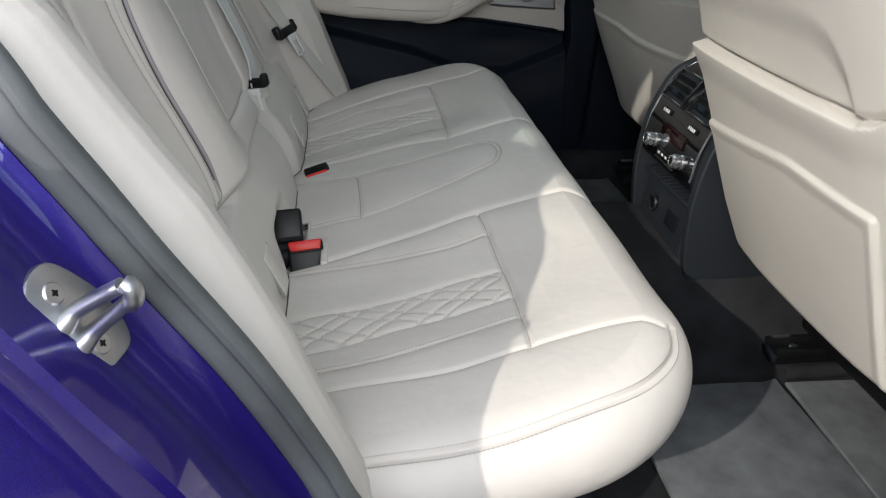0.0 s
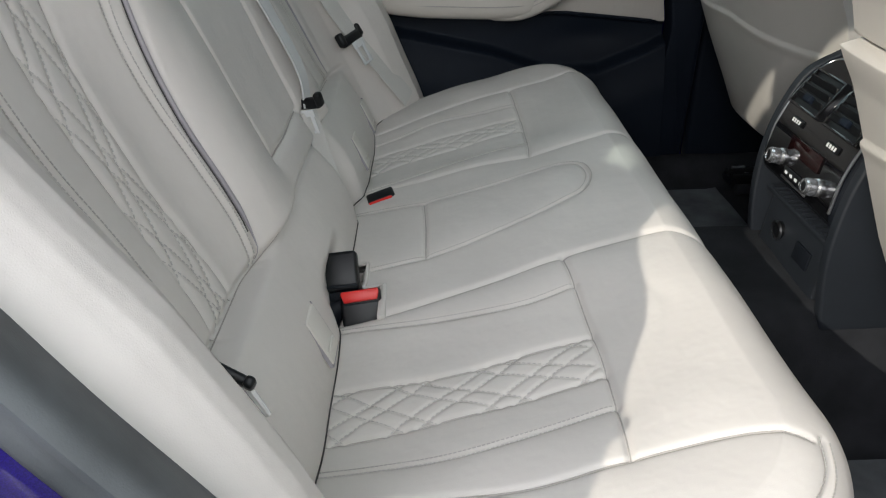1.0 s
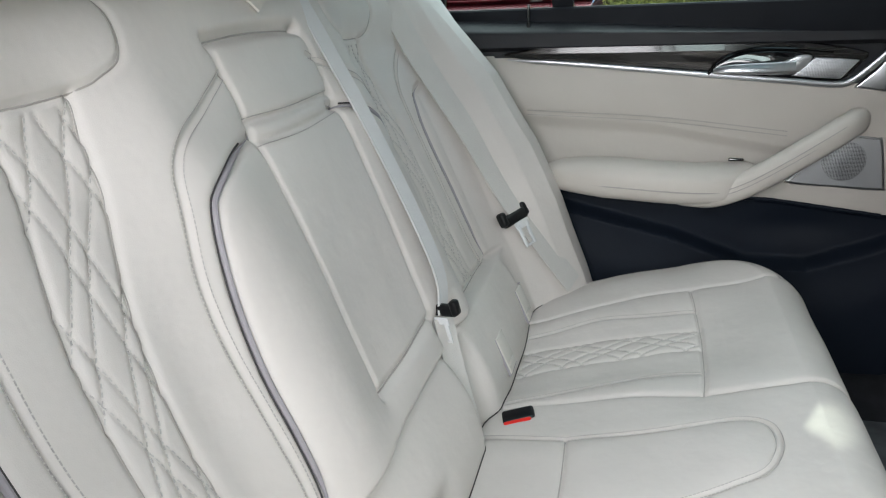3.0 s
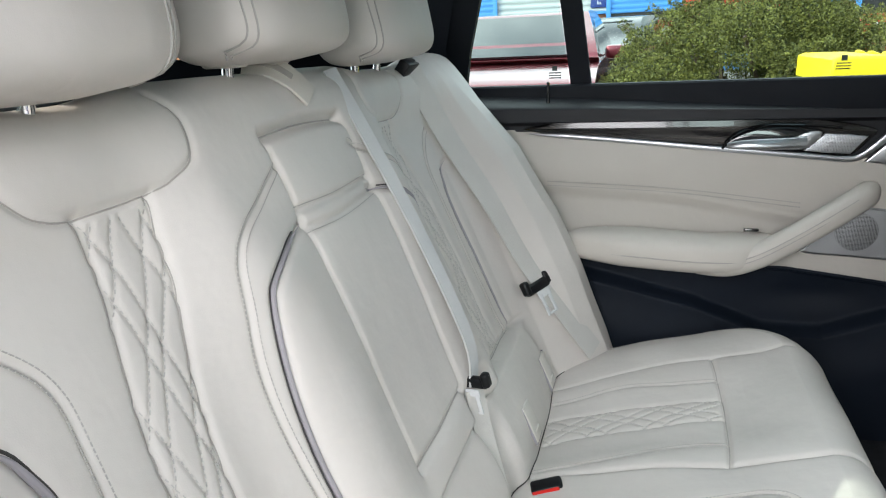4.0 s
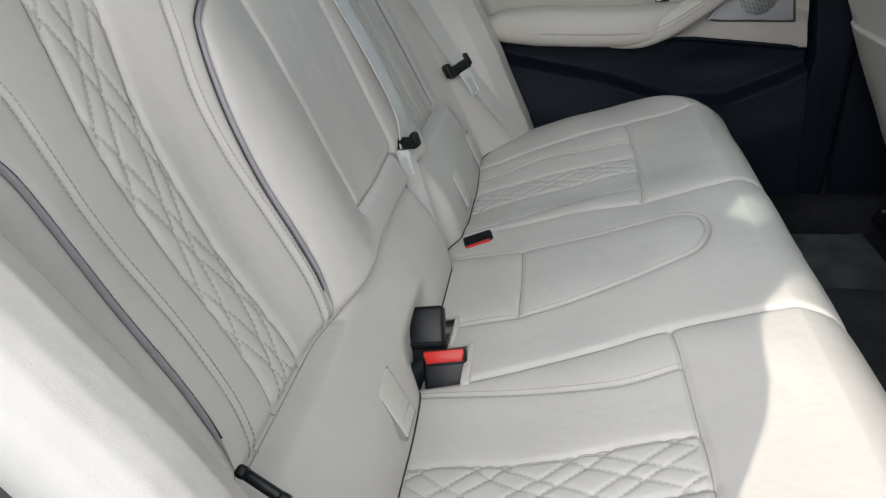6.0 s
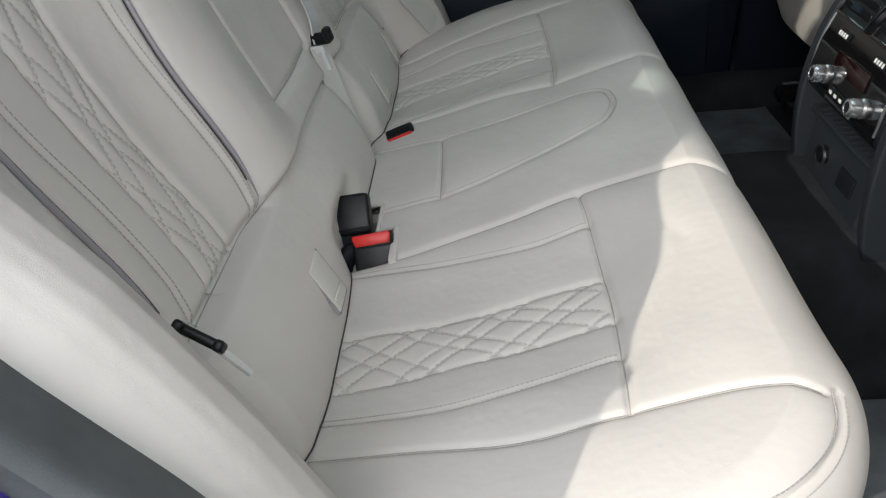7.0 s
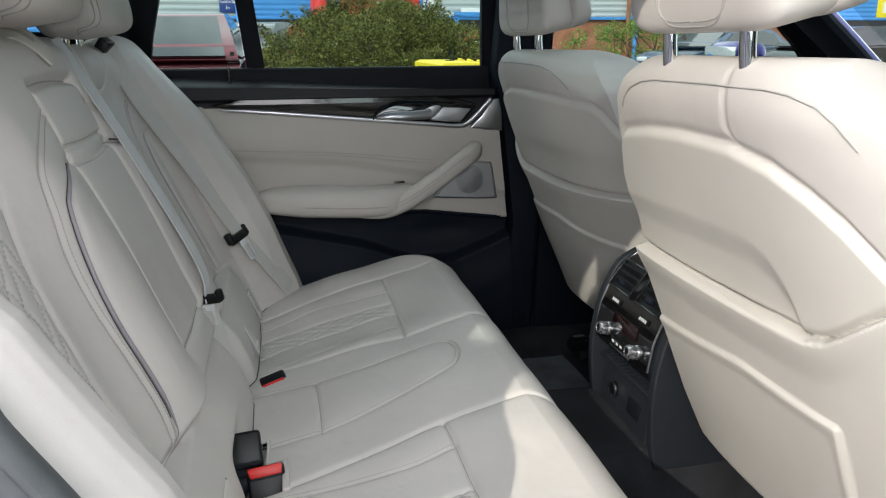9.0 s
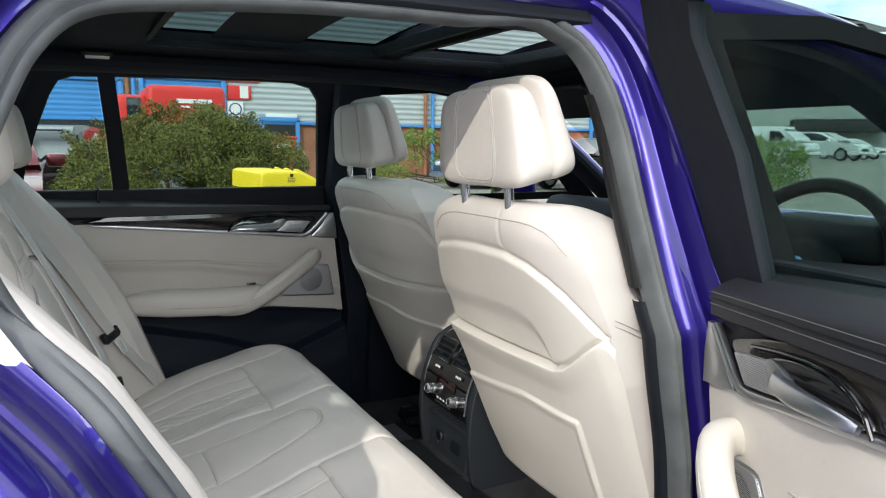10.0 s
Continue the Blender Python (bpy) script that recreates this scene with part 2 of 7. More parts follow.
def sweep(path, profile, up=(0, 0, 1), closed=False, caps=True, scale=None):
    """A closed profile (side, up) carried along a line."""
    P = np.array(path, float)
    n, m = len(P), len(profile)
    tang = np.roll(P, -1, 0) - np.roll(P, 1, 0) if closed else np.gradient(P, axis=0)
    tang /= np.linalg.norm(tang, axis=1)[:, None] + 1e-12
    u = np.array(up, float)
    u = np.tile(u, (n, 1)) if u.ndim == 1 else u
    side = np.cross(tang, u)
    side /= np.linalg.norm(side, axis=1)[:, None] + 1e-12
    upv = np.cross(side, tang)
    prof = np.array(profile, float)
    s = np.ones(n) if scale is None else np.array(scale, float)
    V = P[:, None] + side[:, None] * (prof[None, :, 0:1] * s[:, None, None]) + upv[:, None] * (prof[None, :, 1:2] * s[:, None, None])
    vs = [tuple(p) for p in V.reshape(-1, 3)]
    fs = []
    for i in range(n if closed else n - 1):
        j = (i + 1) % n
        for k in range(m):
            l = (k + 1) % m
            fs.append((i * m + k, i * m + l, j * m + l, j * m + k))
    if caps and not closed:
        fs.append(tuple(range(m - 1, -1, -1)))
        fs.append(tuple((n - 1) * m + k for k in range(m)))
    return vs, fs


def ring(a, b=None, n=12, power=2.0):
    """An oval profile with half sizes a, b."""
    b = a if b is None else b
    t = np.linspace(0, 2 * np.pi, n, endpoint=False)
    c, s = np.cos(t), np.sin(t)
    return np.stack([a * np.sign(c) * abs(c) ** (2 / power), b * np.sign(s) * abs(s) ** (2 / power)], 1)


def slab(poly, thick, bev=0.002, segs=2):
    """A flat outline (in x, y) given thickness along +z, edges eased."""
    bm = bmesh.new()
    f = bm.faces.new([bm.verts.new((p[0], p[1], 0)) for p in poly])
    bmesh.ops.recalc_face_normals(bm, faces=bm.faces)
    if f.normal.z < 0:
        f.normal_flip()
    r = bmesh.ops.extrude_face_region(bm, geom=[f])
    top = [v for v in r["geom"] if isinstance(v, bmesh.types.BMVert)]
    bmesh.ops.translate(bm, vec=(0, 0, thick), verts=top)
    bmesh.ops.reverse_faces(bm, faces=[f])
    if bev > 0:
        es = [e for e in bm.edges if all(abs(v.co.z - thick) < 1e-6 for v in e.verts)]
        bmesh.ops.bevel(bm, geom=es, offset=bev, segments=segs, profile=0.5, affect='EDGES')
    bmesh.ops.triangulate(bm, faces=[q for q in bm.faces if len(q.verts) > 4])
    return geo_of(bm)


def sheet(P, keep=None):
    """A grid of points (n, m, 3) as a mesh; keep: which cells (n-1, m-1) to keep."""
    n, m = P.shape[:2]
    idx = np.arange(n * m).reshape(n, m)
    q = np.stack([idx[:-1, :-1], idx[1:, :-1], idx[1:, 1:], idx[:-1, 1:]], -1)
    q = q[keep] if keep is not None else q.reshape(-1, 4)
    return P.reshape(-1, 3), q


def loft(loops, closed=True):
    """Skin between lines of equal length."""
    P = np.array(loops, float)
    if closed:
        P = np.concatenate([P, P[:, :1]], 1)
    v, f = sheet(P)
    return [tuple(p) for p in v], [tuple(int(i) for i in q) for q in f]


def make_mesh(name, g, mat, smooth=True, normals=None):
    v, f = g
    me = bpy.data.meshes.new(name)
    if isinstance(f, np.ndarray):
        used = np.unique(f)
        remap = np.full(len(v), -1)
        remap[used] = np.arange(len(used))
        v, f = np.asarray(v)[used], remap[f]
        if normals is not None:
            normals = normals[used]
        me.from_pydata(v.tolist(), [], f.tolist())
    else:
        me.from_pydata([tuple(p) for p in v], [], [tuple(q) for q in f])
    me.materials.append(mat)
    if smooth:
        me.polygons.foreach_set("use_smooth", [True] * len(me.polygons))
        if normals is not None:
            me.normals_split_custom_set_from_vertices(normals.tolist())
        else:
            me.set_sharp_from_angle(angle=radians(38))
    me.update()
    return me


BASES = {}


def thing(name, base, label="", category="", group="", kind=""):
    e = new(name)
    e.location = base
    BASES[e.name] = Vector(base)
    return tagged(e, label, category, group, kind)


def part(name, g, mat, parent=None, label="", smooth=True, normals=None):
    """One mesh, given in world places, under a thing or a part."""
    if isinstance(g, bmesh.types.BMesh):
        g = geo_of(g)
    ob = new(name, g if isinstance(g, bpy.types.Mesh) else make_mesh(name, g, mat, smooth, normals))
    if parent is not None:
        ob.parent = parent
        if parent.name in BASES:
            ob.matrix_parent_inverse = Matrix.Translation(-BASES[parent.name])
    if label:
        ob["label"] = label
    return ob


def single(name, g, mat, label, category, group="", kind="", smooth=True):
    return tagged(part(name, g, mat, smooth=smooth), label, category, group, kind)


def step01(x, a, b):
    t = np.clip((x - a) / (b - a), 0, 1)
    return t * t * (3 - 2 * t)


def off_line(px, py, line):
    """How far each point of a grid lies from a line."""
    shape = px.shape
    d = np.full(px.size, 9.0)
    X, Yv = px.ravel(), py.ravel()
    L = np.asarray(line)
    near = (X > L[:, 0].min() - 0.03) & (X < L[:, 0].max() + 0.03) & (Yv > L[:, 1].min() - 0.03) & (Yv < L[:, 1].max() + 0.03)
    if near.any():
        p = np.stack([X[near], Yv[near]], 1)
        best = np.full(len(p), 9.0)
        for a, b in zip(L[:-1], L[1:]):
            ab = b - a
            t = np.clip(((p - a) @ ab) / (ab @ ab + 1e-12), 0, 1)
            best = np.minimum(best, np.hypot(*(p - a - t[:, None] * ab).T))
        d[near] = best
    return d.reshape(shape)


# ---- rear bench ----
MID = 0.015                                   # the car's centre line
ALPHA = math.atan(0.418)
UPV, NRM = np.array([-math.sin(ALPHA), 0, math.cos(ALPHA)]), np.array([math.cos(ALPHA), 0, math.sin(ALPHA)])


def outer_edge(z):
    """Where the outer side of the backrest bolster stands, front to back, by height."""
    return np.interp(z, [0.50, 0.588, 0.72, 0.83, 0.95, 1.05, 1.10, 1.2], [-0.15, -0.176, -0.224, -0.274, -0.345, -0.43, -0.475, -0.53])


# seams of one backrest, as (distance from the centre line, height)
B_QUILT_OUT = [(0.326, 1.042), (0.323, 1.010), (0.330, 0.980), (0.343, 0.942), (0.355, 0.898), (0.360, 0.850), (0.362, 0.810), (0.359, 0.745), (0.362, 0.700), (0.370, 0.667)]
B_QUILT_IN = [(0.254, 1.042), (0.258, 1.015), (0.265, 0.972), (0.280, 0.932), (0.298, 0.882), (0.307, 0.835), (0.309, 0.795), (0.304, 0.745), (0.302, 0.705), (0.306, 0.668)]
B_STITCH_IN = [(0.090, 1.030), (0.147, 1.007), (0.192, 0.990), (0.213, 0.970), (0.225, 0.932), (0.236, 0.890), (0.241, 0.840), (0.241, 0.780), (0.241, 0.725), (0.244, 0.695), (0.251, 0.667)]
B_PIPE_IN = [(0.090, 0.974), (0.144, 0.962), (0.189, 0.944), (0.202, 0.928), (0.213, 0.891), (0.221, 0.848), (0.226, 0.800), (0.227, 0.745), (0.229, 0.705), (0.236, 0.669)]
B_STITCH_OUT = [(0.459, 1.010), (0.438, 0.998), (0.420, 0.983), (0.406, 0.965), (0.400, 0.945), (0.401, 0.915), (0.404, 0.870), (0.404, 0.835), (0.401, 0.785), (0.402, 0.720), (0.408, 0.690), (0.418, 0.668)]
B_PIPE_OUT = [(0.474, 0.953), (0.459, 0.947), (0.447, 0.938), (0.440, 0.922), (0.434, 0.900), (0.433, 0.855), (0.434, 0.806), (0.433, 0.740), (0.436, 0.700), (0.443, 0.671)]
B_PILLOW = [(0.208, 1.118), (0.195, 1.085), (0.204, 1.058), (0.228, 1.047), (0.252, 1.043), (0.327, 1.042), (0.354, 1.046), (0.372, 1.055), (0.390, 1.073), (0.397, 1.097), (0.395, 1.118)]


def diamonds(side_a, side_b, n, lean, pairs=0.38):
    """Quilting lines that cross a strip both ways, in close pairs."""
    A, B = smooth_line(side_a, 0.004), smooth_line(side_b, 0.004)
    at = lambda L, t: L[int(np.clip(t, 0, 1) * (len(L) - 1))]
    lines = []
    for one, two in ((A, B), (B, A)):
        for k in range(-int(lean) - 1, int(n) + 1):
            for sh in (0.0, pairs):
                t0, t1 = (k + sh) / n, (k + sh + lean) / n
                w = np.linspace(0, 1, 15)
                pts = []
                for s in w:
                    t = t0 + (t1 - t0) * s
                    if 0.0 <= t <= 1.0:
                        bend = s + 0.015 * math.sin(2 * math.pi * s)
                        pts.append(at(one, t) * (1 - bend) + at(two, t) * bend)
                if len(pts) >= 3:
                    lines.append(np.array(pts))
    return lines


BACK_DIAMONDS = diamonds(B_QUILT_OUT, B_QUILT_IN, 3.0, 1.25, 0.36)
SEAMS_BACK = []     # (line, depth, width)
for sgn in (-1, 1):
    tr = lambda L: np.stack([MID + sgn * np.asarray(L)[:, 0], np.asarray(L)[:, 1]], 1)
    for L, dp, wd in ((B_QUILT_OUT, 0.0026, 0.0032), (B_QUILT_IN, 0.0026, 0.0032), (B_STITCH_IN, 0.0022, 0.0028), (B_STITCH_OUT, 0.0022, 0.0028),
                      (B_PIPE_IN, 0.005, 0.005), (B_PIPE_OUT, 0.005, 0.005), (B_PILLOW, 0.0030, 0.0034)):
        SEAMS_BACK.append((tr(smooth_line(L)), dp, wd))
    SEAMS_BACK += [(tr(L), 0.0012, 0.0023) for L in BACK_DIAMONDS]
CENTRE_L = smooth_line([(-0.074, 1.060), (-0.072, 1.030), (-0.071, 0.985), (-0.070, 0.965), (-0.074, 0.88), (-0.076, 0.80), (-0.078, 0.745), (-0.080, 0.712)])
CENTRE_R = smooth_line([(0.112, 1.060), (0.124, 1.036), (0.122, 0.986), (0.124, 0.970), (0.116, 0.88), (0.112, 0.80), (0.110, 0.745), (0.108, 0.712)])
SEAMS_BACK += [(CENTRE_L, 0.0045, 0.0036), (CENTRE_R, 0.0045, 0.0036)]
SEAMS_BACK += [(smooth_line([(-0.074, 1.059), (0.015, 1.063), (0.112, 1.059)]), 0.010, 0.006),
               (smooth_line([(-0.072, 0.986), (0.015, 0.983), (0.122, 0.986)]), 0.004, 0.004),
               (smooth_line([(-0.070, 0.967), (0.015, 0.964), (0.124, 0.969)]), 0.003, 0.004),
               (smooth_line([(-0.080, 0.714), (0.015, 0.711), (0.108, 0.714)]), 0.005, 0.005)]


def back_offset(y, z):
    """How far the upholstery stands out from the backrest's plane."""
    yy = abs(y - MID)
    hollow = -0.031 * step01(yy, 0.19, 0.29) * (0.35 + 0.65 * step01(1.075 - z, 0.0, 0.06))
    out = 0.0
    for _ in range(4):
        out = np.maximum((outer_edge(z + 0.385 * out) - (-0.28 - 0.418 * (z - 0.6))) / math.cos(ALPHA), 0.0)
    ramp_out = np.interp(yy, [0.385, 0.415, 0.46, 0.50, 0.525, 0.545, 0.58, 0.63, 0.645, 0.66], [0.0, 0.02, 0.08, 0.25, 0.50, 0.76, 0.96, 0.99, 0.95, 0.86])
    ramp_near = np.interp(yy, [0.46, 0.495, 0.515, 0.530, 0.545, 0.560, 0.580, 0.598, 0.610, 0.622, 0.634, 0.644, 0.652, 0.66], [0.0, 0.03, 0.12, 0.34, 0.68, 0.88, 0.98, 1.0, 0.985, 0.93, 0.82, 0.66, 0.48, 0.20])
    ramp_out = np.where(y < MID, ramp_near, ramp_out)
    o = hollow + (np.maximum(out, 0.0) - hollow) * ramp_out
    o = o + 0.010 * np.exp(-((yy - 0.165) / 0.05) ** 2) * step01(1.03 - z, 0, 0.1)
    low = step01(0.674 - z, 0.0, 0.016)
    inner = step01(0.50 - yy, 0.0, 0.06)
    upright = -0.014 + 0.017 * np.sin(np.clip((0.680 - z) / 0.16, 0, 1) * np.pi)
    o = o + inner * (low * (upright - o) - 0.009 * np.exp(-((z - 0.668) / 0.005) ** 2))
    o = o - 0.007 * np.exp(-((yy) / 0.085) ** 4) * step01(0.90 - z, 0, 0.15) * step01(z, 0.69, 0.73)
    notch = np.exp(-((y - 0.140) / 0.036) ** 4) * step01(0.72 - z, 0, 0.03)
    dent = np.exp(-((y + 0.105) / 0.062) ** 4) * step01(0.605 - z, 0, 0.035)
    return o - 0.020 * notch - 0.018 * dent


def back_point(y, z, seams=True, lift=0.0):
    y, z = np.broadcast_arrays(np.asarray(y, float), np.asarray(z, float))
    o = back_offset(y, z) + lift
    if seams:
        for line, dp, wd in SEAMS_BACK:
            d = off_line(y, z, line)
            o = o - dp * np.exp(-(d / wd) ** 2) - (0.0024 * np.exp(-d / 0.010) if dp > 0.002 else 0.0009 * np.exp(-d / 0.0055))
    o = o + 0.0012 * np.sin(y * 31 + 1.3) * np.sin(z * 27 + 0.4)
    v = (z - 0.6) / math.cos(ALPHA)
    vt = (1.085 - 0.6) / math.cos(ALPHA)
    r = 0.05
    a = np.clip((v - vt) / r, 0, math.pi / 2)
    extra = np.maximum(v - vt - r * math.pi / 2, 0)
    base = np.array([-0.28, 0, 0.6]) + np.minimum(v, vt)[..., None] * UPV
    base = base + (r * np.sin(a))[..., None] * UPV - (r * (1 - np.cos(a)) + extra)[..., None] * NRM
    n = np.cos(a)[..., None] * NRM + np.sin(a)[..., None] * UPV
    p = base + o[..., None] * n
    p[..., 1] = y
    return p


def grid_normals(P):
    n = np.cross(np.gradient(P, axis=0), np.gradient(P, axis=1))
    return (n / (np.linalg.norm(n, axis=2)[..., None] + 1e-12)).reshape(-1, 3)


def inside(y, z, poly):
    poly = np.asarray(poly)
    c = np.zeros(y.shape, bool)
    j = len(poly) - 1
    for i in range(len(poly)):
        (xi, yi), (xj, yj) = poly[i], poly[j]
        if yi != yj:
            c ^= ((yi > z) != (yj > z)) & (y < (xj - xi) * (z - yi) / (yj - yi) + xi)
        j = i
    return c


bench = thing("rear_bench", (-0.1, MID, 0.40), "three-place ivory leather rear bench with diamond-quilted inserts", "car seat")
ys = np.arange(-0.644, 0.6881, 0.0020)
zs = np.arange(0.50, 1.262, 0.0020)
GY, GZ = np.meshgrid(ys, zs, indexing="ij")
BP = back_point(GY, GZ)
BN = -grid_normals(BP)
if BN[len(BN) // 2] @ NRM < 0:
    BN = -BN
cy, cz = (GY[1:, 1:] + GY[:-1, :-1]) / 2, (GZ[1:, 1:] + GZ[:-1, :-1]) / 2
centre_poly = np.vstack([CENTRE_L, CENTRE_R[::-1]])
in_centre = inside(cy, cz, centre_poly)
left = cy < MID
regions = [("centre_armrest", in_centre, "folded-up centre armrest panel")]
taken = in_centre.copy()
for sgn in (-1, 1):
    side = left if sgn < 0 else ~left
    strip = np.vstack([smooth_line(B_QUILT_OUT), smooth_line(B_QUILT_IN)[::-1]])
    strip[:, 0] = MID + sgn * strip[:, 0]
    q = inside(cy, cz, strip)
    pil = smooth_line(B_PILLOW)
    pil = np.vstack([pil, [(0.405, 1.2), (0.226, 1.2)]])
    pil[:, 0] = MID + sgn * pil[:, 0]
    pw = inside(cy, cz, pil) & ~q
    bo = np.vstack([smooth_line(B_PIPE_OUT)[::-1], [(0.476, 1.3), (0.8, 1.3), (0.8, 0.5), (0.426, 0.5)]])
    bo[:, 0] = MID + sgn * bo[:, 0]
    side_bol = inside(cy, cz, bo) & side
    roll = side & (cz < 0.668) & ~side_bol
    for nm, msk, lb in (("quilted_panel", q, "diamond-quilted leather strip"), ("shoulder_panel", pw, ""), ("side_bolster", side_bol, ""), ("lower_roll", roll, "")):
        msk = msk & ~taken
        taken |= msk
        regions.append((nm, msk, lb))
    rest = side & ~taken
    taken |= rest
    regions.append(("backrest", rest, ""))
for nm, msk, lb in regions:
    part(nm, sheet(BP, msk), LEATHER, bench, lb, normals=BN)


def seam_thread(line, surf, offset=0.0, dash=0.0030, gap=0.0012, r=0.00040, lift=0.0009):
    """A row of sewn stitches on a surface, beside a seam."""
    L = smooth_line(line, 0.002)
    t = np.gradient(L, axis=0)
    t /= np.linalg.norm(t, axis=1)[:, None] + 1e-9
    L = L + offset * np.stack([-t[:, 1], t[:, 0]], 1)
    s = np.concatenate([[0], np.cumsum(np.linalg.norm(np.diff(L, axis=0), axis=1))])
    starts = np.arange(0, s[-1] - dash, dash + gap)
    uv = lambda q: np.stack([np.interp(q, s, L[:, 0]), np.interp(q, s, L[:, 1])], 1)
    a, b = uv(starts), uv(starts + dash)
    A, B = surf(a[:, 0], a[:, 1], lift), surf(b[:, 0], b[:, 1], lift)
    eps = 1e-3
    n = np.cross(surf(a[:, 0] + eps, a[:, 1], lift) - A, surf(a[:, 0], a[:, 1] + eps, lift) - A)
    n /= np.linalg.norm(n, axis=1)[:, None] + 1e-12
    d = B - A
    sd = np.cross(d, n)
    sd *= r / (np.linalg.norm(sd, axis=1)[:, None] + 1e-12)
    hi = n * r
    V = np.stack([A - sd - hi, A + sd - hi, A + sd + hi, A - sd + hi, B - sd - hi, B + sd - hi, B + sd + hi, B - sd + hi], 1)
    k = len(V)
    F = np.array([(0, 1, 5, 4), (1, 2, 6, 5), (2, 3, 7, 6), (3, 0, 4, 7), (0, 3, 2, 1), (4, 5, 6, 7)])
    return V.reshape(-1, 3), (np.arange(k)[:, None, None] * 8 + F[None]).reshape(-1, 4)


def join_np(gs):
    n, V, F = 0, [], []
    for v, f in gs:
        V.append(np.asarray(v))
        F.append(np.asarray(f) + n)
        n += len(v)
    return np.vstack(V), np.vstack(F)


# near-black tone for the shade in creases and beside the piping
DEEP_SHADE = grained("deep_shade", (0.06, 0.055, 0.055), 0.1, (0.7, 0.85), 30.0, 1500.0, 0.1)
QUILT_THREAD = grained("quilt_thread", (0.43, 0.41, 0.39), 0.08, (0.7, 0.85), 40.0, 2500.0, 0.1)


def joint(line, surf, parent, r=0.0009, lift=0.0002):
    """A thin darker tube where two hides meet, for the shade in the crease."""
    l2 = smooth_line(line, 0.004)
    part("seam", sweep(surf(l2[:, 0], l2[:, 1], lift), ring(r, r, 6), up=(0.5, 0.2, 0.8)), GAP_SHADE, parent)


surf_b = lambda y, z, lift: back_point(y, z, True, lift)
for sgn in (-1, 1):
    tr = lambda L: np.stack([MID + sgn * np.asarray(L)[:, 0], np.asarray(L)[:, 1]], 1)
    rows = []
    for L in (B_STITCH_IN, B_STITCH_OUT):
        rows += [seam_thread(tr(L), surf_b, o) for o in (-0.0042, 0.0042)]
    tagged(part("double_stitching", join_np(rows), THREAD, bench, "twin rows of grey thread"), kind="stuff")
    quilt_rows = [seam_thread(tr(L), surf_b, 0.0, 0.0030, 0.0024, 0.00042, 0.0007) for L in BACK_DIAMONDS]
    tagged(part("quilt_stitching", join_np(quilt_rows), QUILT_THREAD, bench, "fine ivory quilting thread"), kind="stuff")
    for L in (B_PIPE_IN, B_PIPE_OUT):
        l2 = smooth_line(tr(L), 0.005)
        P = surf_b(l2[:, 0], l2[:, 1], 0.0030)
        tn = np.gradient(l2, axis=0)
        tn /= np.linalg.norm(tn, axis=1)[:, None]
        gap = l2 + 0.0034 * np.stack([tn[:, 1], -tn[:, 0]], 1) * (-sgn if L is B_PIPE_IN else sgn)
        # thin dark tube painted as the shadow line along the piping
        part("piping_shade", sweep(surf_b(gap[6:-6, 0], gap[6:-6, 1], 0.0002), ring(0.0012, 0.0012, 6), up=NRM), DEEP_SHADE, bench)
        ends = np.clip(np.minimum(np.arange(len(P)), np.arange(len(P))[::-1]) / 12.0, 0.15, 1)
        part("piping", sweep(P, ring(0.0026, 0.0030, 8), up=NRM, scale=ends), PIPING, bench, "mauve-grey leather piping")
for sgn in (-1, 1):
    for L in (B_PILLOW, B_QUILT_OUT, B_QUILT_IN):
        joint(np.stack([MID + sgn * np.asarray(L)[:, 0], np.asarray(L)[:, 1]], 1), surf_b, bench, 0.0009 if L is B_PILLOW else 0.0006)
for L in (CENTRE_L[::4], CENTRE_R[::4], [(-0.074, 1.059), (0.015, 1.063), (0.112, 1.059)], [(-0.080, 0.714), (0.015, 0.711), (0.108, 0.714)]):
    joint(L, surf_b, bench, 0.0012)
rows = [seam_thread(L, surf_b, 0.0) for L in ([(-0.070, 0.9895), (0.015, 0.9865), (0.120, 0.9895)], [(-0.068, 0.9630), (0.015, 0.9600), (0.121, 0.9650)])]
tagged(part("double_stitching", join_np(rows), THREAD, bench), kind="stuff")

# seat cushion, a rounded slab that tips up towards its front
C_ARC = [(0.002, 0.158), (0.007, 0.22), (0.011, 0.335), (0.008, 0.412), (0.003, 0.480)]
C_INNER = [(-0.29, 0.178), (-0.200, 0.182), (-0.09, 0.172), (0.002, 0.158), (0.094, 0.155), (0.15, 0.165), (0.19, 0.17)]
C_OUTER = [(-0.29, 0.452), (-0.193, 0.468), (-0.079, 0.487), (0.003, 0.482), (0.083, 0.480), (0.133, 0.494)]
C_BAND_OUT = [(-0.29, 0.408), (-0.208, 0.420), (-0.12, 0.430), (0.008, 0.412)]
C_Q_IN = [(-0.285, 0.287), (-0.20, 0.298), (-0.124, 0.306), (0.008, 0.300)]
C_Q_OUT = [(-0.285, 0.366), (-0.206, 0.371), (-0.096, 0.372), (0.010, 0.362)]
C_BAND_IN = [(-0.29, 0.190), (-0.155, 0.214), (-0.059, 0.226), (0.007, 0.214)]
C_CORNER = [(0.150, 0.42), (0.152, 0.460), (0.146, 0.492), (0.137, 0.524), (0.116, 0.551), (0.080, 0.575), (0.03, 0.589), (-0.03, 0.596), (-0.09, 0.595), (-0.154, 0.588), (-0.25, 0.575)]
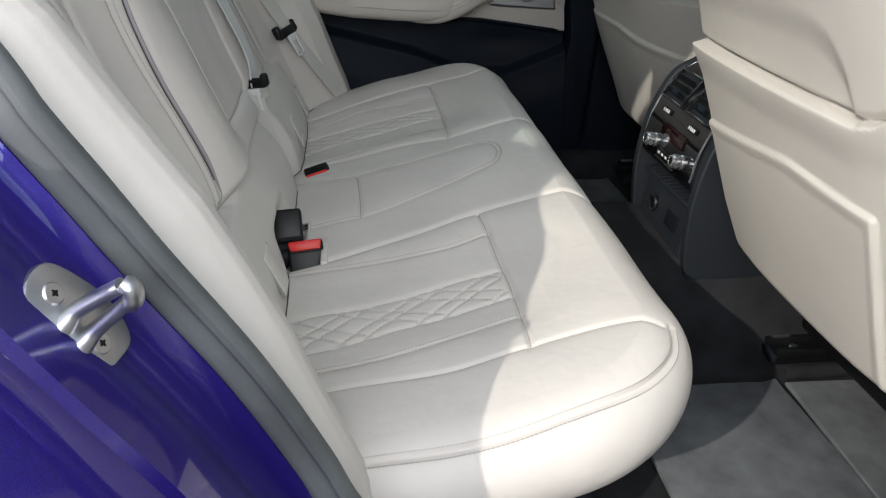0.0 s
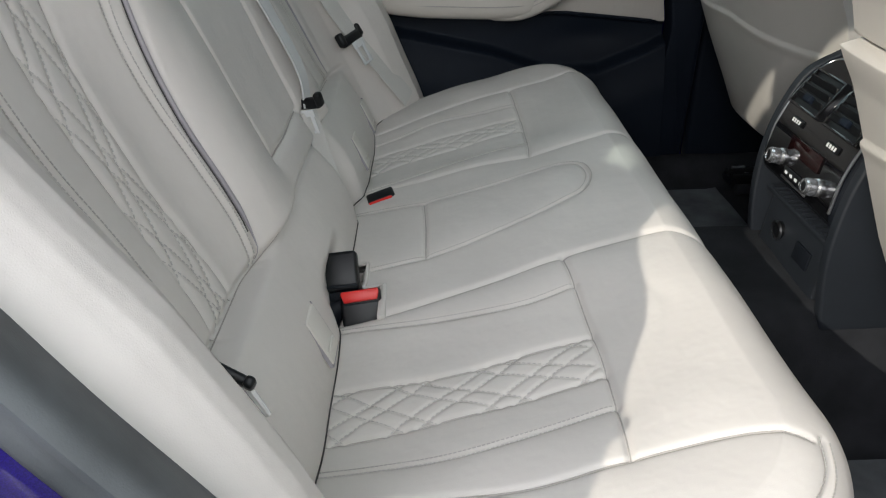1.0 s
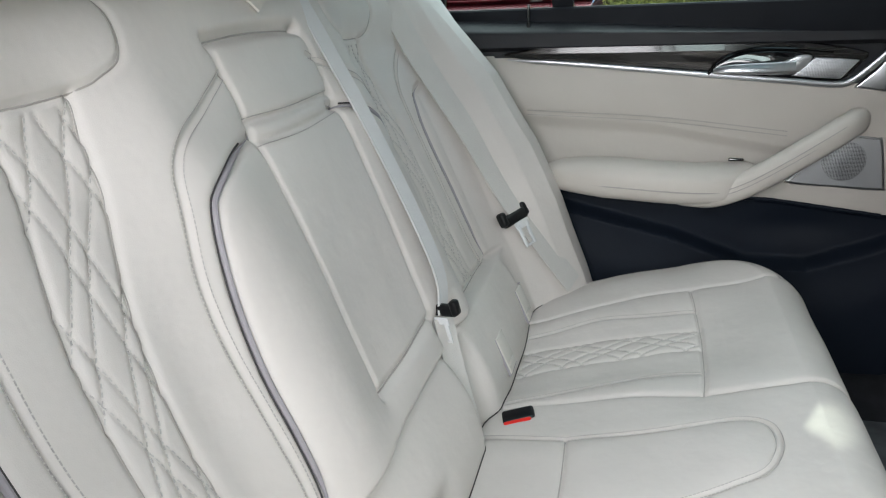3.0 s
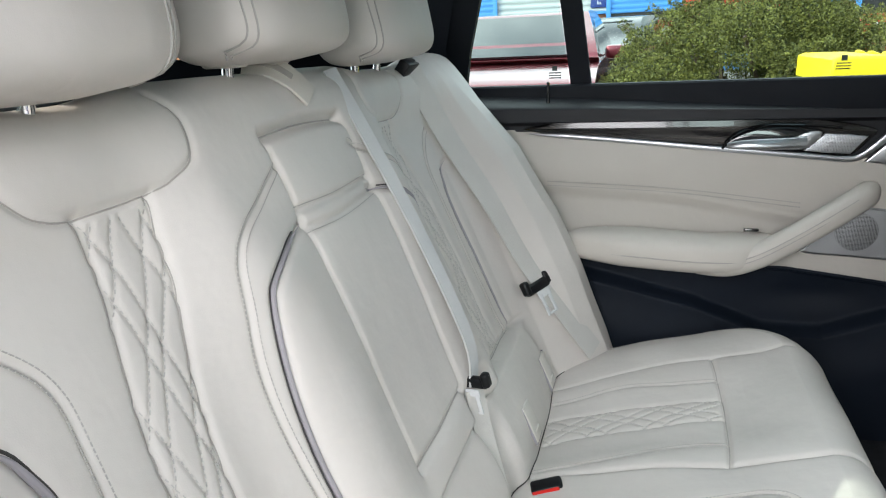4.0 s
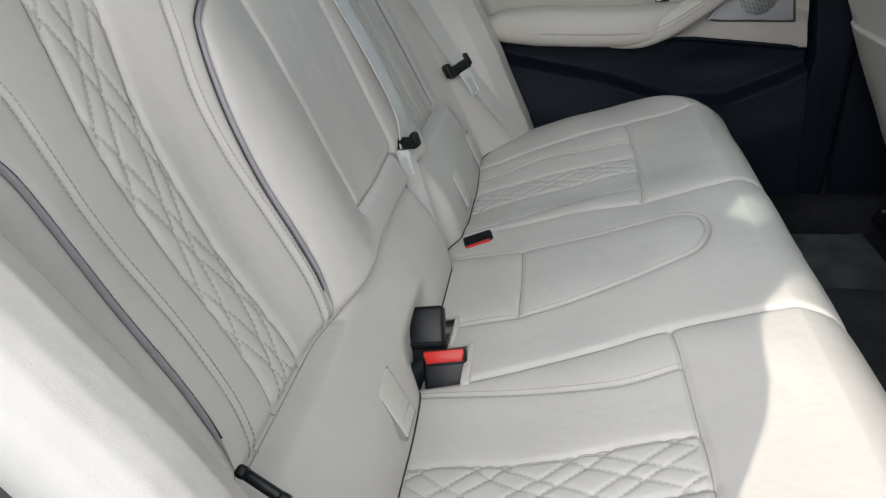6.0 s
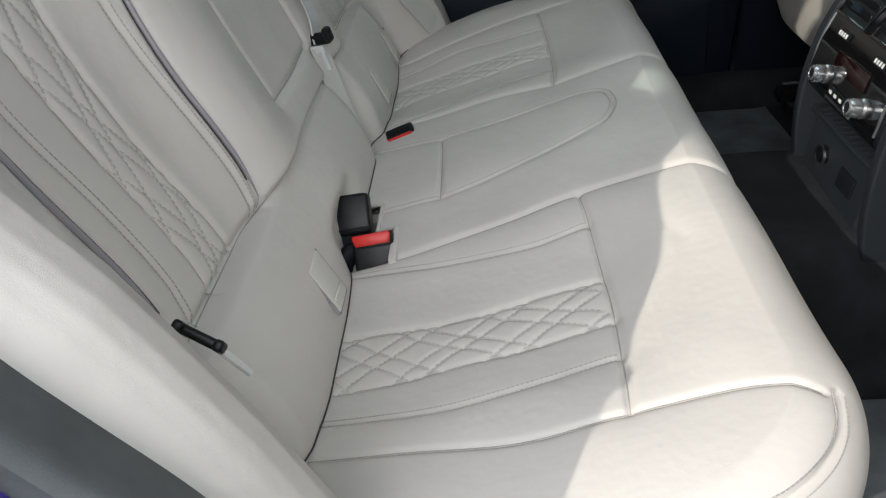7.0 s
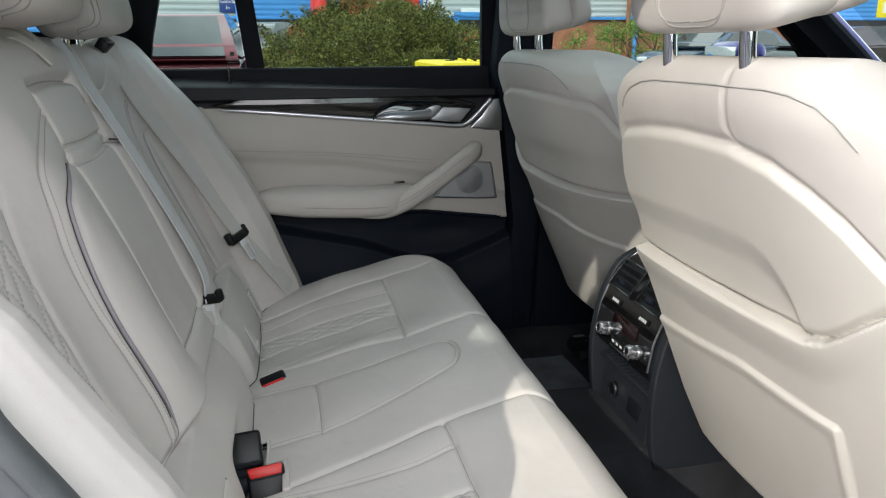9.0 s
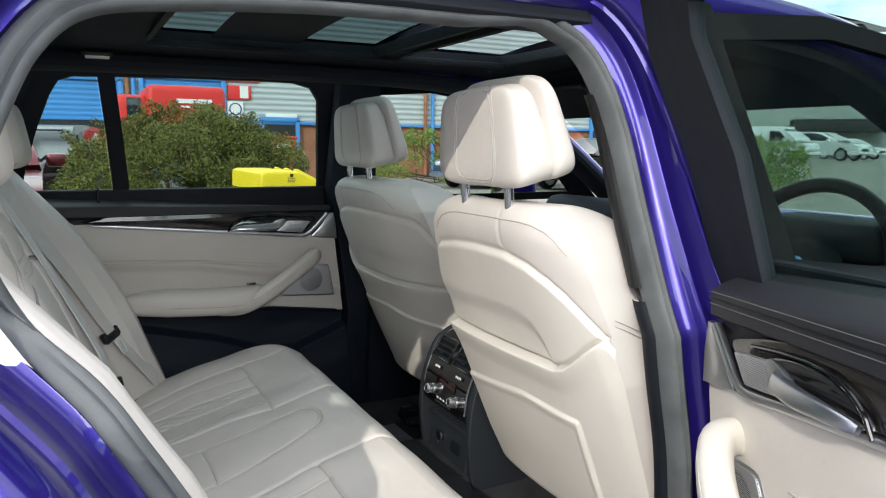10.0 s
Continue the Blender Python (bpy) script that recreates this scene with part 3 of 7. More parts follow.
C_PAD = [(-0.29, 0.128), (-0.22, 0.112), (-0.16, 0.098), (-0.08, 0.094), (0.0, 0.099), (0.040, 0.101), (0.062, 0.090), (0.069, 0.065), (0.066, 0.035), (0.048, 0.0), (0.01, -0.022), (-0.06, -0.047), (-0.159, -0.066), (-0.25, -0.060)]
C_DIAMONDS = diamonds(C_Q_IN, C_Q_OUT, 3.3, 1.2, 0.36)
SEAMS_C = [(smooth_line(C_PAD), 0.0026, 0.0030), (smooth_line([(-0.163, 0.099), (-0.160, 0.02), (-0.160, -0.066)]), 0.0024, 0.0028)]
for sgn in (-1, 1):
    tr = lambda L: np.stack([np.asarray(L)[:, 0], MID + sgn * np.asarray(L)[:, 1]], 1)
    for L, dp, wd in ((C_ARC, 0.0030, 0.0030), (C_INNER, 0.0042, 0.0040), (C_OUTER, 0.0026, 0.0030), (C_BAND_OUT, 0.0022, 0.0028), (C_Q_IN, 0.0022, 0.0030),
                      (C_Q_OUT, 0.0022, 0.0030), (C_BAND_IN, 0.0022, 0.0028)):
        SEAMS_C.append((tr(smooth_line(L)), dp, wd))
    SEAMS_C.append((tr(smooth_line(C_CORNER[2:])), 0.0026, 0.0034))
    SEAMS_C += [(tr(L), 0.0012, 0.0023) for L in C_DIAMONDS]


def cushion_top(x, y):
    yy = abs(y - MID)
    z = 0.603 + 0.262 * x
    z = z - 0.013 * np.exp(-((yy - 0.32) / 0.10) ** 4) * step01(0.12 - x, 0, 0.12)
    z = z + 0.006 * np.exp(-(yy / 0.10) ** 4) * step01(0.07 - x, 0, 0.05)
    z = z + 0.010 * np.exp(-((yy - 0.55) / 0.07) ** 2)
    z = z + 0.0016 * np.sin(x * 38 + y * 9) * np.sin(y * 23 + 0.7)
    crease = np.exp(-((x - 0.075 - 0.01 * np.sin(y * 40)) / 0.010) ** 2) * np.exp(-((y + 0.27) / 0.05) ** 2)
    return z - 0.0022 * crease


def cushion_point(x, y, seams=True, lift=0.0):
    """(x, y) runs on over the front and the outer ends as on a cloth laid over them."""
    x, y = np.broadcast_arrays(np.asarray(x, float), np.asarray(y, float))
    hw, x1, rc = np.where(y < MID, 0.562, 0.572), 0.119, 0.115
    qx, qy = np.maximum(x - (x1 - rc), 0), np.maximum(abs(y - MID) - (hw - rc), 0)
    r = np.hypot(qx, qy)
    d = np.maximum(r - rc, 0)
    dx, dy = qx / (r + 1e-9), qy / (r + 1e-9) * np.sign(y - MID)
    fx, fy = x - d * dx, y - d * dy
    R = np.where(y < MID, 0.058, 0.060)
    a = np.clip(d / R, 0, 2.5)
    down = 0.0 * d
    z = cushion_top(fx, fy)
    h = lift + np.zeros_like(z)
    if seams:
        for line, dp, wd in SEAMS_C:
            q = off_line(x, y, line)
            h = h - dp * np.exp(-(q / wd) ** 2) - (0.0024 * np.exp(-q / 0.010) if dp > 0.002 else 0.0009 * np.exp(-q / 0.0055))
    out = R * np.sin(a) + down * 0.12
    px = fx + dx * (out + h * np.sin(a))
    py = fy + dy * (out + h * np.sin(a))
    pz = z - R * (1 - np.cos(a)) - down * 0.99 + h * np.cos(a)
    return np.stack([px, py, pz], -1)


def bowl(x, y):
    """The opening at the back of the cushion where the buckles sit."""
    return (x < -0.214) & (y > -0.172) & (y < -0.102) | (x < -0.238) & (y >= -0.104) & (y < -0.045)


xs = np.arange(-0.315, 0.40, 0.0020)
ysc = np.arange(-0.80, 0.83, 0.0020)
GX, GYc = np.meshgrid(xs, ysc, indexing="ij")
CP = cushion_point(GX, GYc)
CN = grid_normals(CP)
if CN[len(CN) // 2][2] < 0:
    CN = -CN
cx, cyy = (GX[1:, 1:] + GX[:-1, :-1]) / 2, (GYc[1:, 1:] + GYc[:-1, :-1]) / 2
over = np.hypot(np.maximum(cx - 0.007, 0), np.maximum(abs(cyy - MID) - 0.457, 0)) - 0.115
gone = bowl(cx, cyy) | (over > 0.150)
used = gone.copy()
regs = []
for sgn in (-1, 1):
    def band(a, b):
        A, B = smooth_line(a), smooth_line(b)
        pl_ = np.vstack([A, B[::-1]])
        pl_[:, 1] = MID + sgn * pl_[:, 1]
        return inside(cx, cyy, pl_)
    regs.append(("quilted_panel", band(C_Q_IN, C_Q_OUT), "diamond-quilted leather strip"))
    regs.append(("seat_insert", band(C_INNER[:4] + C_ARC[1:], C_OUTER[:4]), ""))
regs.append(("centre_pad", inside(cx, cyy, np.vstack([smooth_line(C_PAD)])), "padded centre seat section"))
for nm, msk, lb in regs:
    msk = msk & ~used
    used |= msk
    part(nm, sheet(CP, msk), LEATHER, bench, lb, normals=CN)
for nm, msk in (("cushion", (cyy < MID)), ("cushion", (cyy >= MID))):
    part(nm, sheet(CP, msk & ~used), LEATHER, bench, "", normals=CN)
surf_c = lambda x, y, lift: cushion_point(x, y, True, lift)
for sgn in (-1, 1):
    tr = lambda L: np.stack([np.asarray(L)[:, 0], MID + sgn * np.asarray(L)[:, 1]], 1)
    rows = [seam_thread(tr(L), surf_c, o) for L, o in ((C_BAND_OUT, -0.0038), (C_BAND_OUT, 0.0038), (C_BAND_IN, -0.0036), (C_BAND_IN, 0.0036), (C_CORNER[2:], -0.0052), (C_CORNER[2:], 0.0052))]
    tagged(part("double_stitching", join_np(rows), THREAD, bench, "twin rows of grey thread"), kind="stuff")
    tagged(part("quilt_stitching", join_np([seam_thread(tr(L), surf_c, 0.0, 0.0030, 0.0024, 0.00042, 0.0007) for L in C_DIAMONDS]), QUILT_THREAD, bench), kind="stuff")
tagged(part("double_stitching", join_np([seam_thread(C_PAD, surf_c, o) for o in (-0.0040, 0.0040)]), THREAD, bench), kind="stuff")
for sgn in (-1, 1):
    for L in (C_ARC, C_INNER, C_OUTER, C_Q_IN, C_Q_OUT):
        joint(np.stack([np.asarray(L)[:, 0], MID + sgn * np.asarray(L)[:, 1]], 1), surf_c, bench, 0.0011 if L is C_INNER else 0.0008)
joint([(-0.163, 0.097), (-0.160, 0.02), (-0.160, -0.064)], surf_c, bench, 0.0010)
# dark tubes for crease shade: under the lower roll, and between roll and backrest
def crease_at(y):
    z = 0.53
    for _ in range(30):
        x = float(back_point(np.array([y]), np.array([z]), False)[0][0])
        z = 0.5 * z + 0.5 * float(cushion_top(np.array(x), np.array(y)))
    return x, y, z + 0.0006


for y0, y1 in ((-0.545, -0.176), (-0.040, 0.575)):
    pts = [crease_at(y) for y in np.linspace(y0, y1, 60)]
    part("crease_shade", sweep(pts, ring(0.0010, 0.0010, 6), up=(0, 0, 1)), DEEP_SHADE, bench)
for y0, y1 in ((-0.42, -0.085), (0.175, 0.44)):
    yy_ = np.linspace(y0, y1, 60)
    part("crease_shade", sweep(back_point(yy_, np.full(60, 0.6685), False, 0.0), ring(0.0007, 0.0007, 6), up=NRM), GAP_SHADE, bench)
# floor and walls of the buckle opening
part("buckle_well", join(rbox((0.115, 0.14, 0.012), (-0.262, -0.110, 0.512), 0.003), rbox((0.010, 0.074, 0.060), (-0.213, -0.138, 0.520), 0.002),
                         rbox((0.006, 0.07, 0.060), (-0.241, -0.080, 0.505), 0.002), rbox((0.075, 0.006, 0.055), (-0.280, -0.043, 0.502), 0.002), rbox((0.115, 0.006, 0.055), (-0.262, -0.178, 0.502), 0.002)), LEATHER, bench)
rim = [(-0.214, -0.172), (-0.213, -0.160), (-0.213, -0.114), (-0.217, -0.104), (-0.238, -0.100), (-0.238, -0.092), (-0.237, -0.054), (-0.243, -0.045), (-0.30, -0.044)]
rim_pts = cushion_point(*np.array(smooth_line(rim, 0.004)).T, False, 0.0005)
part("well_edging", sweep(rim_pts, ring(0.0026, 0.0026, 8), up=(0, 0, 1)), LEATHER, bench)
part("frame_cover", rbox((0.36, 1.10, 0.18), (-0.10, MID, 0.370), 0.03, 3), BLACK_SOFT, bench, "dark carpeted seat base")
part("back_board", moved(rbox((0.02, 1.24, 0.58), (0, 0, 0), 0.006), pose(-0.455, MID, 0.82, 0, -22.7, 0)), FABRIC_DARK, bench, "dark carpeted seat back")


def headrest_geo(w, h, d, n=3.2, nu=56, nv=28):
    """A pillow: a rounded block, narrower towards its top."""
    us = np.linspace(0, 2 * np.pi, nu + 1)
    vs = np.linspace(-np.pi / 2, np.pi / 2, nv + 1)
    U, V = np.meshgrid(us, vs, indexing="ij")
    e = 2 / n
    pw = lambda t: np.sign(t) * abs(t) ** e
    z = pw(np.sin(V)) * h / 2
    taper = 1 - 0.07 * (z / h + 0.5)
    x = pw(np.cos(V)) * pw(np.cos(U)) * d / 2
    y = pw(np.cos(V)) * pw(np.sin(U)) * w / 2 * taper
    x = x - 0.10 * d * (2 * y / w) ** 2
    v, f = sheet(np.stack([x, y, z], -1))
    return [tuple(p) for p in v], [tuple(int(i) for i in q) for q in f]


def headrest_skin(y, z, w, h, d, n, face, lift=0.0):
    """Point of the pillow's back (face -1) or front (face 1)."""
    cv = max(1 - min(abs(2 * z / h), 0.999) ** n, 0.0) ** (1 / n)
    a = min(abs(y) / (w / 2 * (1 - 0.07 * (z / h + 0.5))) / max(cv, 1e-6), 0.9999)
    x = face * (d / 2 * cv * (1 - a ** n) ** (1 / n) + lift) - 0.10 * d * (2 * y / w) ** 2
    return Vector((x, y, z))


for cyr, w, h, z0 in ((-0.350, 0.290, 0.165, 1.108), (-0.004, 0.245, 0.125, 1.124), (0.330, 0.270, 0.130, 1.112)):
    hr = part("headrest", moved(headrest_geo(w, h, 0.115, 4.6), pose(-0.492, cyr, z0 + h / 2 + 0.004, 0, -10, 0)), LEATHER, bench, "padded ivory leather headrest")
    for yo in ((-w * 0.36, w * 0.36) if h > 0.15 else (-w * 0.445, w * 0.445)):
        zz = np.linspace(-h * 0.485, h * 0.485, 40)
        m = pose(-0.492, cyr, z0 + h / 2 + 0.004, 0, -10, 0)
        for k in (-0.0035, 0.0035):
            line = [headrest_skin(yo * (1 - 0.10 * (2 * z / h) ** 4) + k, z, w, h, 0.115, 4.6, 1, 0.0002) for z in zz]
            part("headrest_seam", sweep([tuple(m @ p) for p in line], ring(0.0011, 0.0011, 6), up=(0, 1, 0)), THREAD, hr, "grey stitched seam")
    for dy in (-0.045, 0.045):
        part("headrest_post", rod(0.006, 0.006, (-0.522, cyr + dy, z0 - 0.05), (-0.515, cyr + dy, z0 + 0.04), 12), CHROME, hr, "chrome post")
        part("post_sleeve", rbox((0.034, 0.038, 0.008), (-0.520, cyr + dy, 1.1265), 0.004, 2), PANEL, hr)
# strap loop on the top of the middle seat
strap = smooth_line([(-0.538, 0.014, 1.126), (-0.514, 0.025, 1.122), (-0.494, 0.038, 1.107), (-0.478, 0.050, 1.086)], 0.005)
part("release_strap", sweep(strap, ring(0.021, 0.0022, 12, 5), up=NRM), PANEL, bench, "ivory release strap")
# raised dark strip gives the strap's slot its shade by colour
part("slot_shade", sweep(strap[1:int(len(strap) * 0.72)] + np.array((0.0006, 0.0, 0.0009)), ring(0.006, 0.0022, 8, 5), up=NRM), GAP_SHADE, bench, "dark strip painted as the slot in the release strap")
for y0 in (-0.250, 0.275, 0.455):
    zc = 0.580
    c = back_point(np.array([y0]), np.array([zc]), False, 0.001)[0]
    m = Matrix.Translation(c) @ pose(0, 0, 0, 0, -23, 0)
    cover = part("isofix_cover", moved(rbox((0.005, 0.040, 0.058), (0, 0, 0), 0.0022, 3), m), LEATHER_SHELL, bench, "plastic anchor cover")
    part("cover_gap", moved(join(rbox((0.004, 0.0009, 0.060), (-0.0010, -0.0212, 0), 0), rbox((0.004, 0.0012, 0.060), (-0.0010, 0.0212, 0), 0), rbox((0.004, 0.043, 0.0012), (-0.0010, 0, -0.0302), 0)), m), PIPING, cover)
    part("cover_lip", moved(rbox((0.004, 0.030, 0.003), (0.0022, 0, -0.016), 0.001), m), LEATHER_SHELL, cover)


# ---- belts and buckles ----
def webbing(path, width, side, thick=0.0013):
    """Flat strap whose broad side lies along `side`."""
    P = smooth_line(path, 0.012)
    t = np.gradient(P, axis=0)
    s = np.tile(np.array(side, float), (len(P), 1)) if np.ndim(side[0]) == 0 else np.stack([np.interp(np.linspace(0, 1, len(P)), np.linspace(0, 1, len(side)), np.array(side, float)[:, k]) for k in range(3)], 1)
    up = np.cross(s, t)
    return sweep(P, [(-width / 2, -thick), (width / 2, -thick), (width / 2, thick), (-width / 2, thick)], up=up)


def tongue(m, belt, off=0.0):
    """Latch plate with its plastic grip."""
    body = moved(join(rbox((0.062, 0.014, 0.020), (0, 0, 0), 0.005, 3), rbox((0.014, 0.016, 0.026), (-0.029, 0, 0.006), 0.005, 3), rbox((0.014, 0.016, 0.026), (0.029, 0, 0.006), 0.005, 3)), m)
    grip = part("grip", body, BLACK_HARD, belt, "black plastic grip")
    blade = join(rbox((0.024, 0.0024, 0.004), (0, 0, -0.046), 0.001), rbox((0.0065, 0.0026, 0.036), (-0.0095, 0, -0.030), 0.001),
                 rbox((0.0065, 0.0026, 0.036), (0.0095, 0, -0.030), 0.001), rbox((0.030, 0.0024, 0.012), (0, 0, -0.013), 0.001))
    part("latch_plate", moved(blade, m @ Matrix.Translation((0, off, 0)) @ Matrix.Scale(1.15, 4)), STEEL_BRIGHT, grip, "bright steel plate")


def belt_point(y, z, lift=0.004):
    return tuple(back_point(np.array([y]), np.array([z]), False, lift)[0])


far_belt = thing("seat_belt", (-0.3, 0.55, 0.55), "ivory seat belt hanging over the far backrest bolster", "seat belt", "rear seat belts")
fb = [belt_point(0.470, 1.108, 0.008), belt_point(0.505, 0.99, 0.009), belt_point(0.520, 0.86, 0.010), belt_point(0.530, 0.74, 0.010), belt_point(0.545, 0.64, 0.009), belt_point(0.560, 0.55, 0.008)]
part("webbing", webbing(fb, 0.047, (0.45, 0.87, 0.12)), WEBBING, far_belt)
fc = Vector(belt_point(0.524, 0.700, 0.016))
tx = Vector((0.45, 0.87, 0.12)).normalized()
tz = Vector(belt_point(0.522, 0.74)) - Vector(belt_point(0.532, 0.66))
tz = (tz - tx * tz.dot(tx)).normalized()
ty = tz.cross(tx)
tongue(Matrix.Translation(fc) @ Matrix(((tx.x, ty.x, tz.x, 0), (tx.y, ty.y, tz.y, 0), (tx.z, ty.z, tz.z, 0), (0, 0, 0, 1))), far_belt, -0.010)
part("guide", moved(rbox((0.02, 0.06, 0.03), (0, 0, 0), 0.004), Matrix.Translation(belt_point(0.468, 1.108, 0.004)) @ pose(0, 0, 0, 0, 35, 0)), BLACK_HARD, far_belt, "black belt outlet")

near_belt = thing("seat_belt", (-0.3, -0.52, 0.55), "ivory seat belt beside the near backrest bolster", "seat belt", "rear seat belts")
nb = [belt_point(-0.45, 1.108, 0.006), belt_point(-0.480, 0.99, 0.003), belt_point(-0.492, 0.87, 0.003), belt_point(-0.495, 0.76, 0.004), belt_point(-0.500, 0.66, 0.004), belt_point(-0.515, 0.56)]
part("webbing", webbing(nb, 0.047, (-0.45, 0.87, 0.12)), WEBBING, near_belt)
nc = Vector((-0.276, -0.508, 0.7375))
tx = Vector((0.85, -0.25, -0.40)).normalized()
tz = -Vector((0.19, 0.46, -0.87)).normalized()
tz = (tz - tx * tz.dot(tx)).normalized()
ty = tz.cross(tx)
tongue(Matrix.Translation(nc) @ Matrix(((tx.x, ty.x, tz.x, 0), (tx.y, ty.y, tz.y, 0), (tx.z, ty.z, tz.z, 0), (0, 0, 0, 1))) @ Matrix.Scale(0.50, 4), near_belt)
part("latch_plate", rod(0.0032, 0.0026, (-0.268, -0.506, 0.726), (-0.266, -0.482, 0.680), 8), STEEL_BRIGHT, near_belt, "bright steel plate")
part("guide", moved(rbox((0.02, 0.06, 0.03), (0, 0, 0), 0.004), Matrix.Translation(belt_point(-0.44, 1.108, 0.004)) @ pose(0, 0, 0, 0, 35, 0)), BLACK_HARD, near_belt, "black belt outlet")

mid_belt = thing("seat_belt", (-0.3, 0.13, 0.55), "ivory centre seat belt running down beside the armrest", "seat belt", "rear seat belts")
mb = [belt_point(0.150, 1.112, 0.006), belt_point(0.152, 1.03, 0.005), belt_point(0.155, 0.90, 0.005), belt_point(0.142, 0.76, 0.013), (-0.322, 0.132, 0.705)]
part("lap_webbing", webbing([(-0.322, 0.130, 0.700), (-0.308, 0.121, 0.640), (-0.290, 0.112, 0.575), (-0.278, 0.108, 0.532)], 0.029, (0.55, 0.80, 0.15)), WEBBING, mid_belt, "ivory lap strap")
# upper strap takes the cooler grey that paints in the webbing's sheen
part("webbing", webbing(mb, 0.023, [(0.30, 0.95, 0.1), (0.30, 0.95, 0.1), (0.25, 0.96, 0.1), (0.2, 0.97, 0.1)]), SHEEN_WEBBING, mid_belt)
mc = Vector((-0.324, 0.128, 0.712))
tongue(Matrix.Translation(mc) @ pose(0, 0, 0, 0, 0, 160) @ pose(0, 0, 0, -10, 8, 0) @ Matrix.Scale(0.8, 4), mid_belt, 0.010)


def buckle(label, center, turn, size, button):
    """A flat-faced buckle; the button is a bevelled bar along the top of its face."""
    b = thing("belt_buckle", center, label, "seat belt buckle", "belt buckles")
    m = Matrix.Translation(center) @ pose(0, 0, 0, *turn)
    w, d, h = size
    part("shell", moved(rbox((w, d, h), (0, 0, 0), 0.0045, 3), m), BLACK_HARD, b)
    if button:
        part("release_button", moved(slab([(-w * 0.46, 0.0045), (-w * 0.40, -0.0055), (w * 0.40, -0.0055), (w * 0.46, 0.0045), (w * 0.44, 0.0085), (-w * 0.44, 0.0085)], 0.009, 0.002, 2),
                                     m @ Matrix.Translation((0, -d / 2 + 0.004, h / 2 - 0.009)) @ pose(0, 0, 0, 90, 0, 0)), RED, b, "red release button")
        part("face_rim", moved(rbox((w * 0.86, 0.003, 0.0016), (0, -d / 2, h / 2 - 0.0165), 0.0007), m), BLACK_SOFT, b)
        part("stalk_cover", sweep(smooth_line([m @ Vector(p) for p in ((-0.016, 0.006, 0.010), (-0.034, 0.004, 0.004), (-0.044, 0.0, -0.014), (-0.046, -0.002, -0.040))], 0.004), ring(0.013, 0.010, 12), up=(0, 1, 0.2)), BLACK_SOFT, b, "black cloth stalk cover")
    else:
        part("lip", moved(rbox((w * 0.96, 0.006, 0.004), (0, -d / 2, -h / 2 + 0.006), 0.0015), m), BLACK_SOFT, b)
        part("foot", moved(rbox((w * 0.9, d * 0.8, 0.020), (0.002, 0.002, -h / 2 - 0.008), 0.004, 2), m), BLACK_SOFT, b)
    return b


buckle("black belt buckle with a red button in the seat well", (-0.238, -0.141, 0.5345), (-35, -4, 5), (0.050, 0.022, 0.052), True)
buckle("square black centre belt buckle socket in the seat well", (-0.2675, -0.094, 0.5625), (-38, -3, 3), (0.046, 0.024, 0.050), False)
fb_b = thing("belt_buckle", (-0.205, 0.165, 0.55), "black belt buckle with a red button sunk in the cushion", "seat belt buckle", "belt buckles")
mfb = Matrix.Translation((-0.232, 0.160, 0.5430)) @ pose(0, 0, 0, 25, -14, 12)
part("shell", moved(rbox((0.044, 0.020, 0.018), (0.001, 0.004, -0.003), 0.004, 3), mfb), BLACK_HARD, fb_b)
part("release_button", moved(rbox((0.039, 0.010, 0.010), (-0.001, -0.007, 0.0005), 0.003, 3), mfb), RED, fb_b, "red release button")

# ---- front seats ----
# seat back outlines against height; the back's lines run from its outer side (minus) to its inner side
SEAT_W = ([0.40, 0.55, 0.70, 0.85, 0.95, 1.02, 1.05, 1.075, 1.09], [0.18, 0.205, 0.258, 0.284, 0.276, 0.258, 0.238, 0.205, 0.165])
SEAT_W_NEAR = ([0.40, 0.50, 0.53, 0.565, 0.62, 0.68, 0.76, 0.84, 0.94, 1.00, 1.04, 1.065, 1.09], [0.17, 0.185, 0.200, 0.221, 0.237, 0.242, 0.248, 0.256, 0.243, 0.228, 0.210, 0.190, 0.150])
SHELL_EDGE = ([-0.255, -0.245, -0.228, -0.207, -0.180, -0.146, -0.099, -0.036, 0.057, 0.13, 0.206, 0.222, 0.245], [0.88, 0.900, 0.917, 0.937, 0.961, 0.982, 1.001, 1.012, 1.014, 1.010, 0.999, 0.985, 0.945])
LIP = ([-0.255, -0.231, -0.20, -0.168, -0.14, -0.107, -0.05, 0.07, 0.25], [0.918, 0.906, 0.886, 0.865, 0.850, 0.842, 0.842, 0.840, 0.840])
OUT_K = 0.81                                    # the driver's seat is narrower on its door side
CREASE = ([-0.12, -0.10, -0.09, -0.067, -0.032, 0.061, 0.25], [0.80, 0.850, 0.877, 0.899, 0.911, 0.911, 0.903])


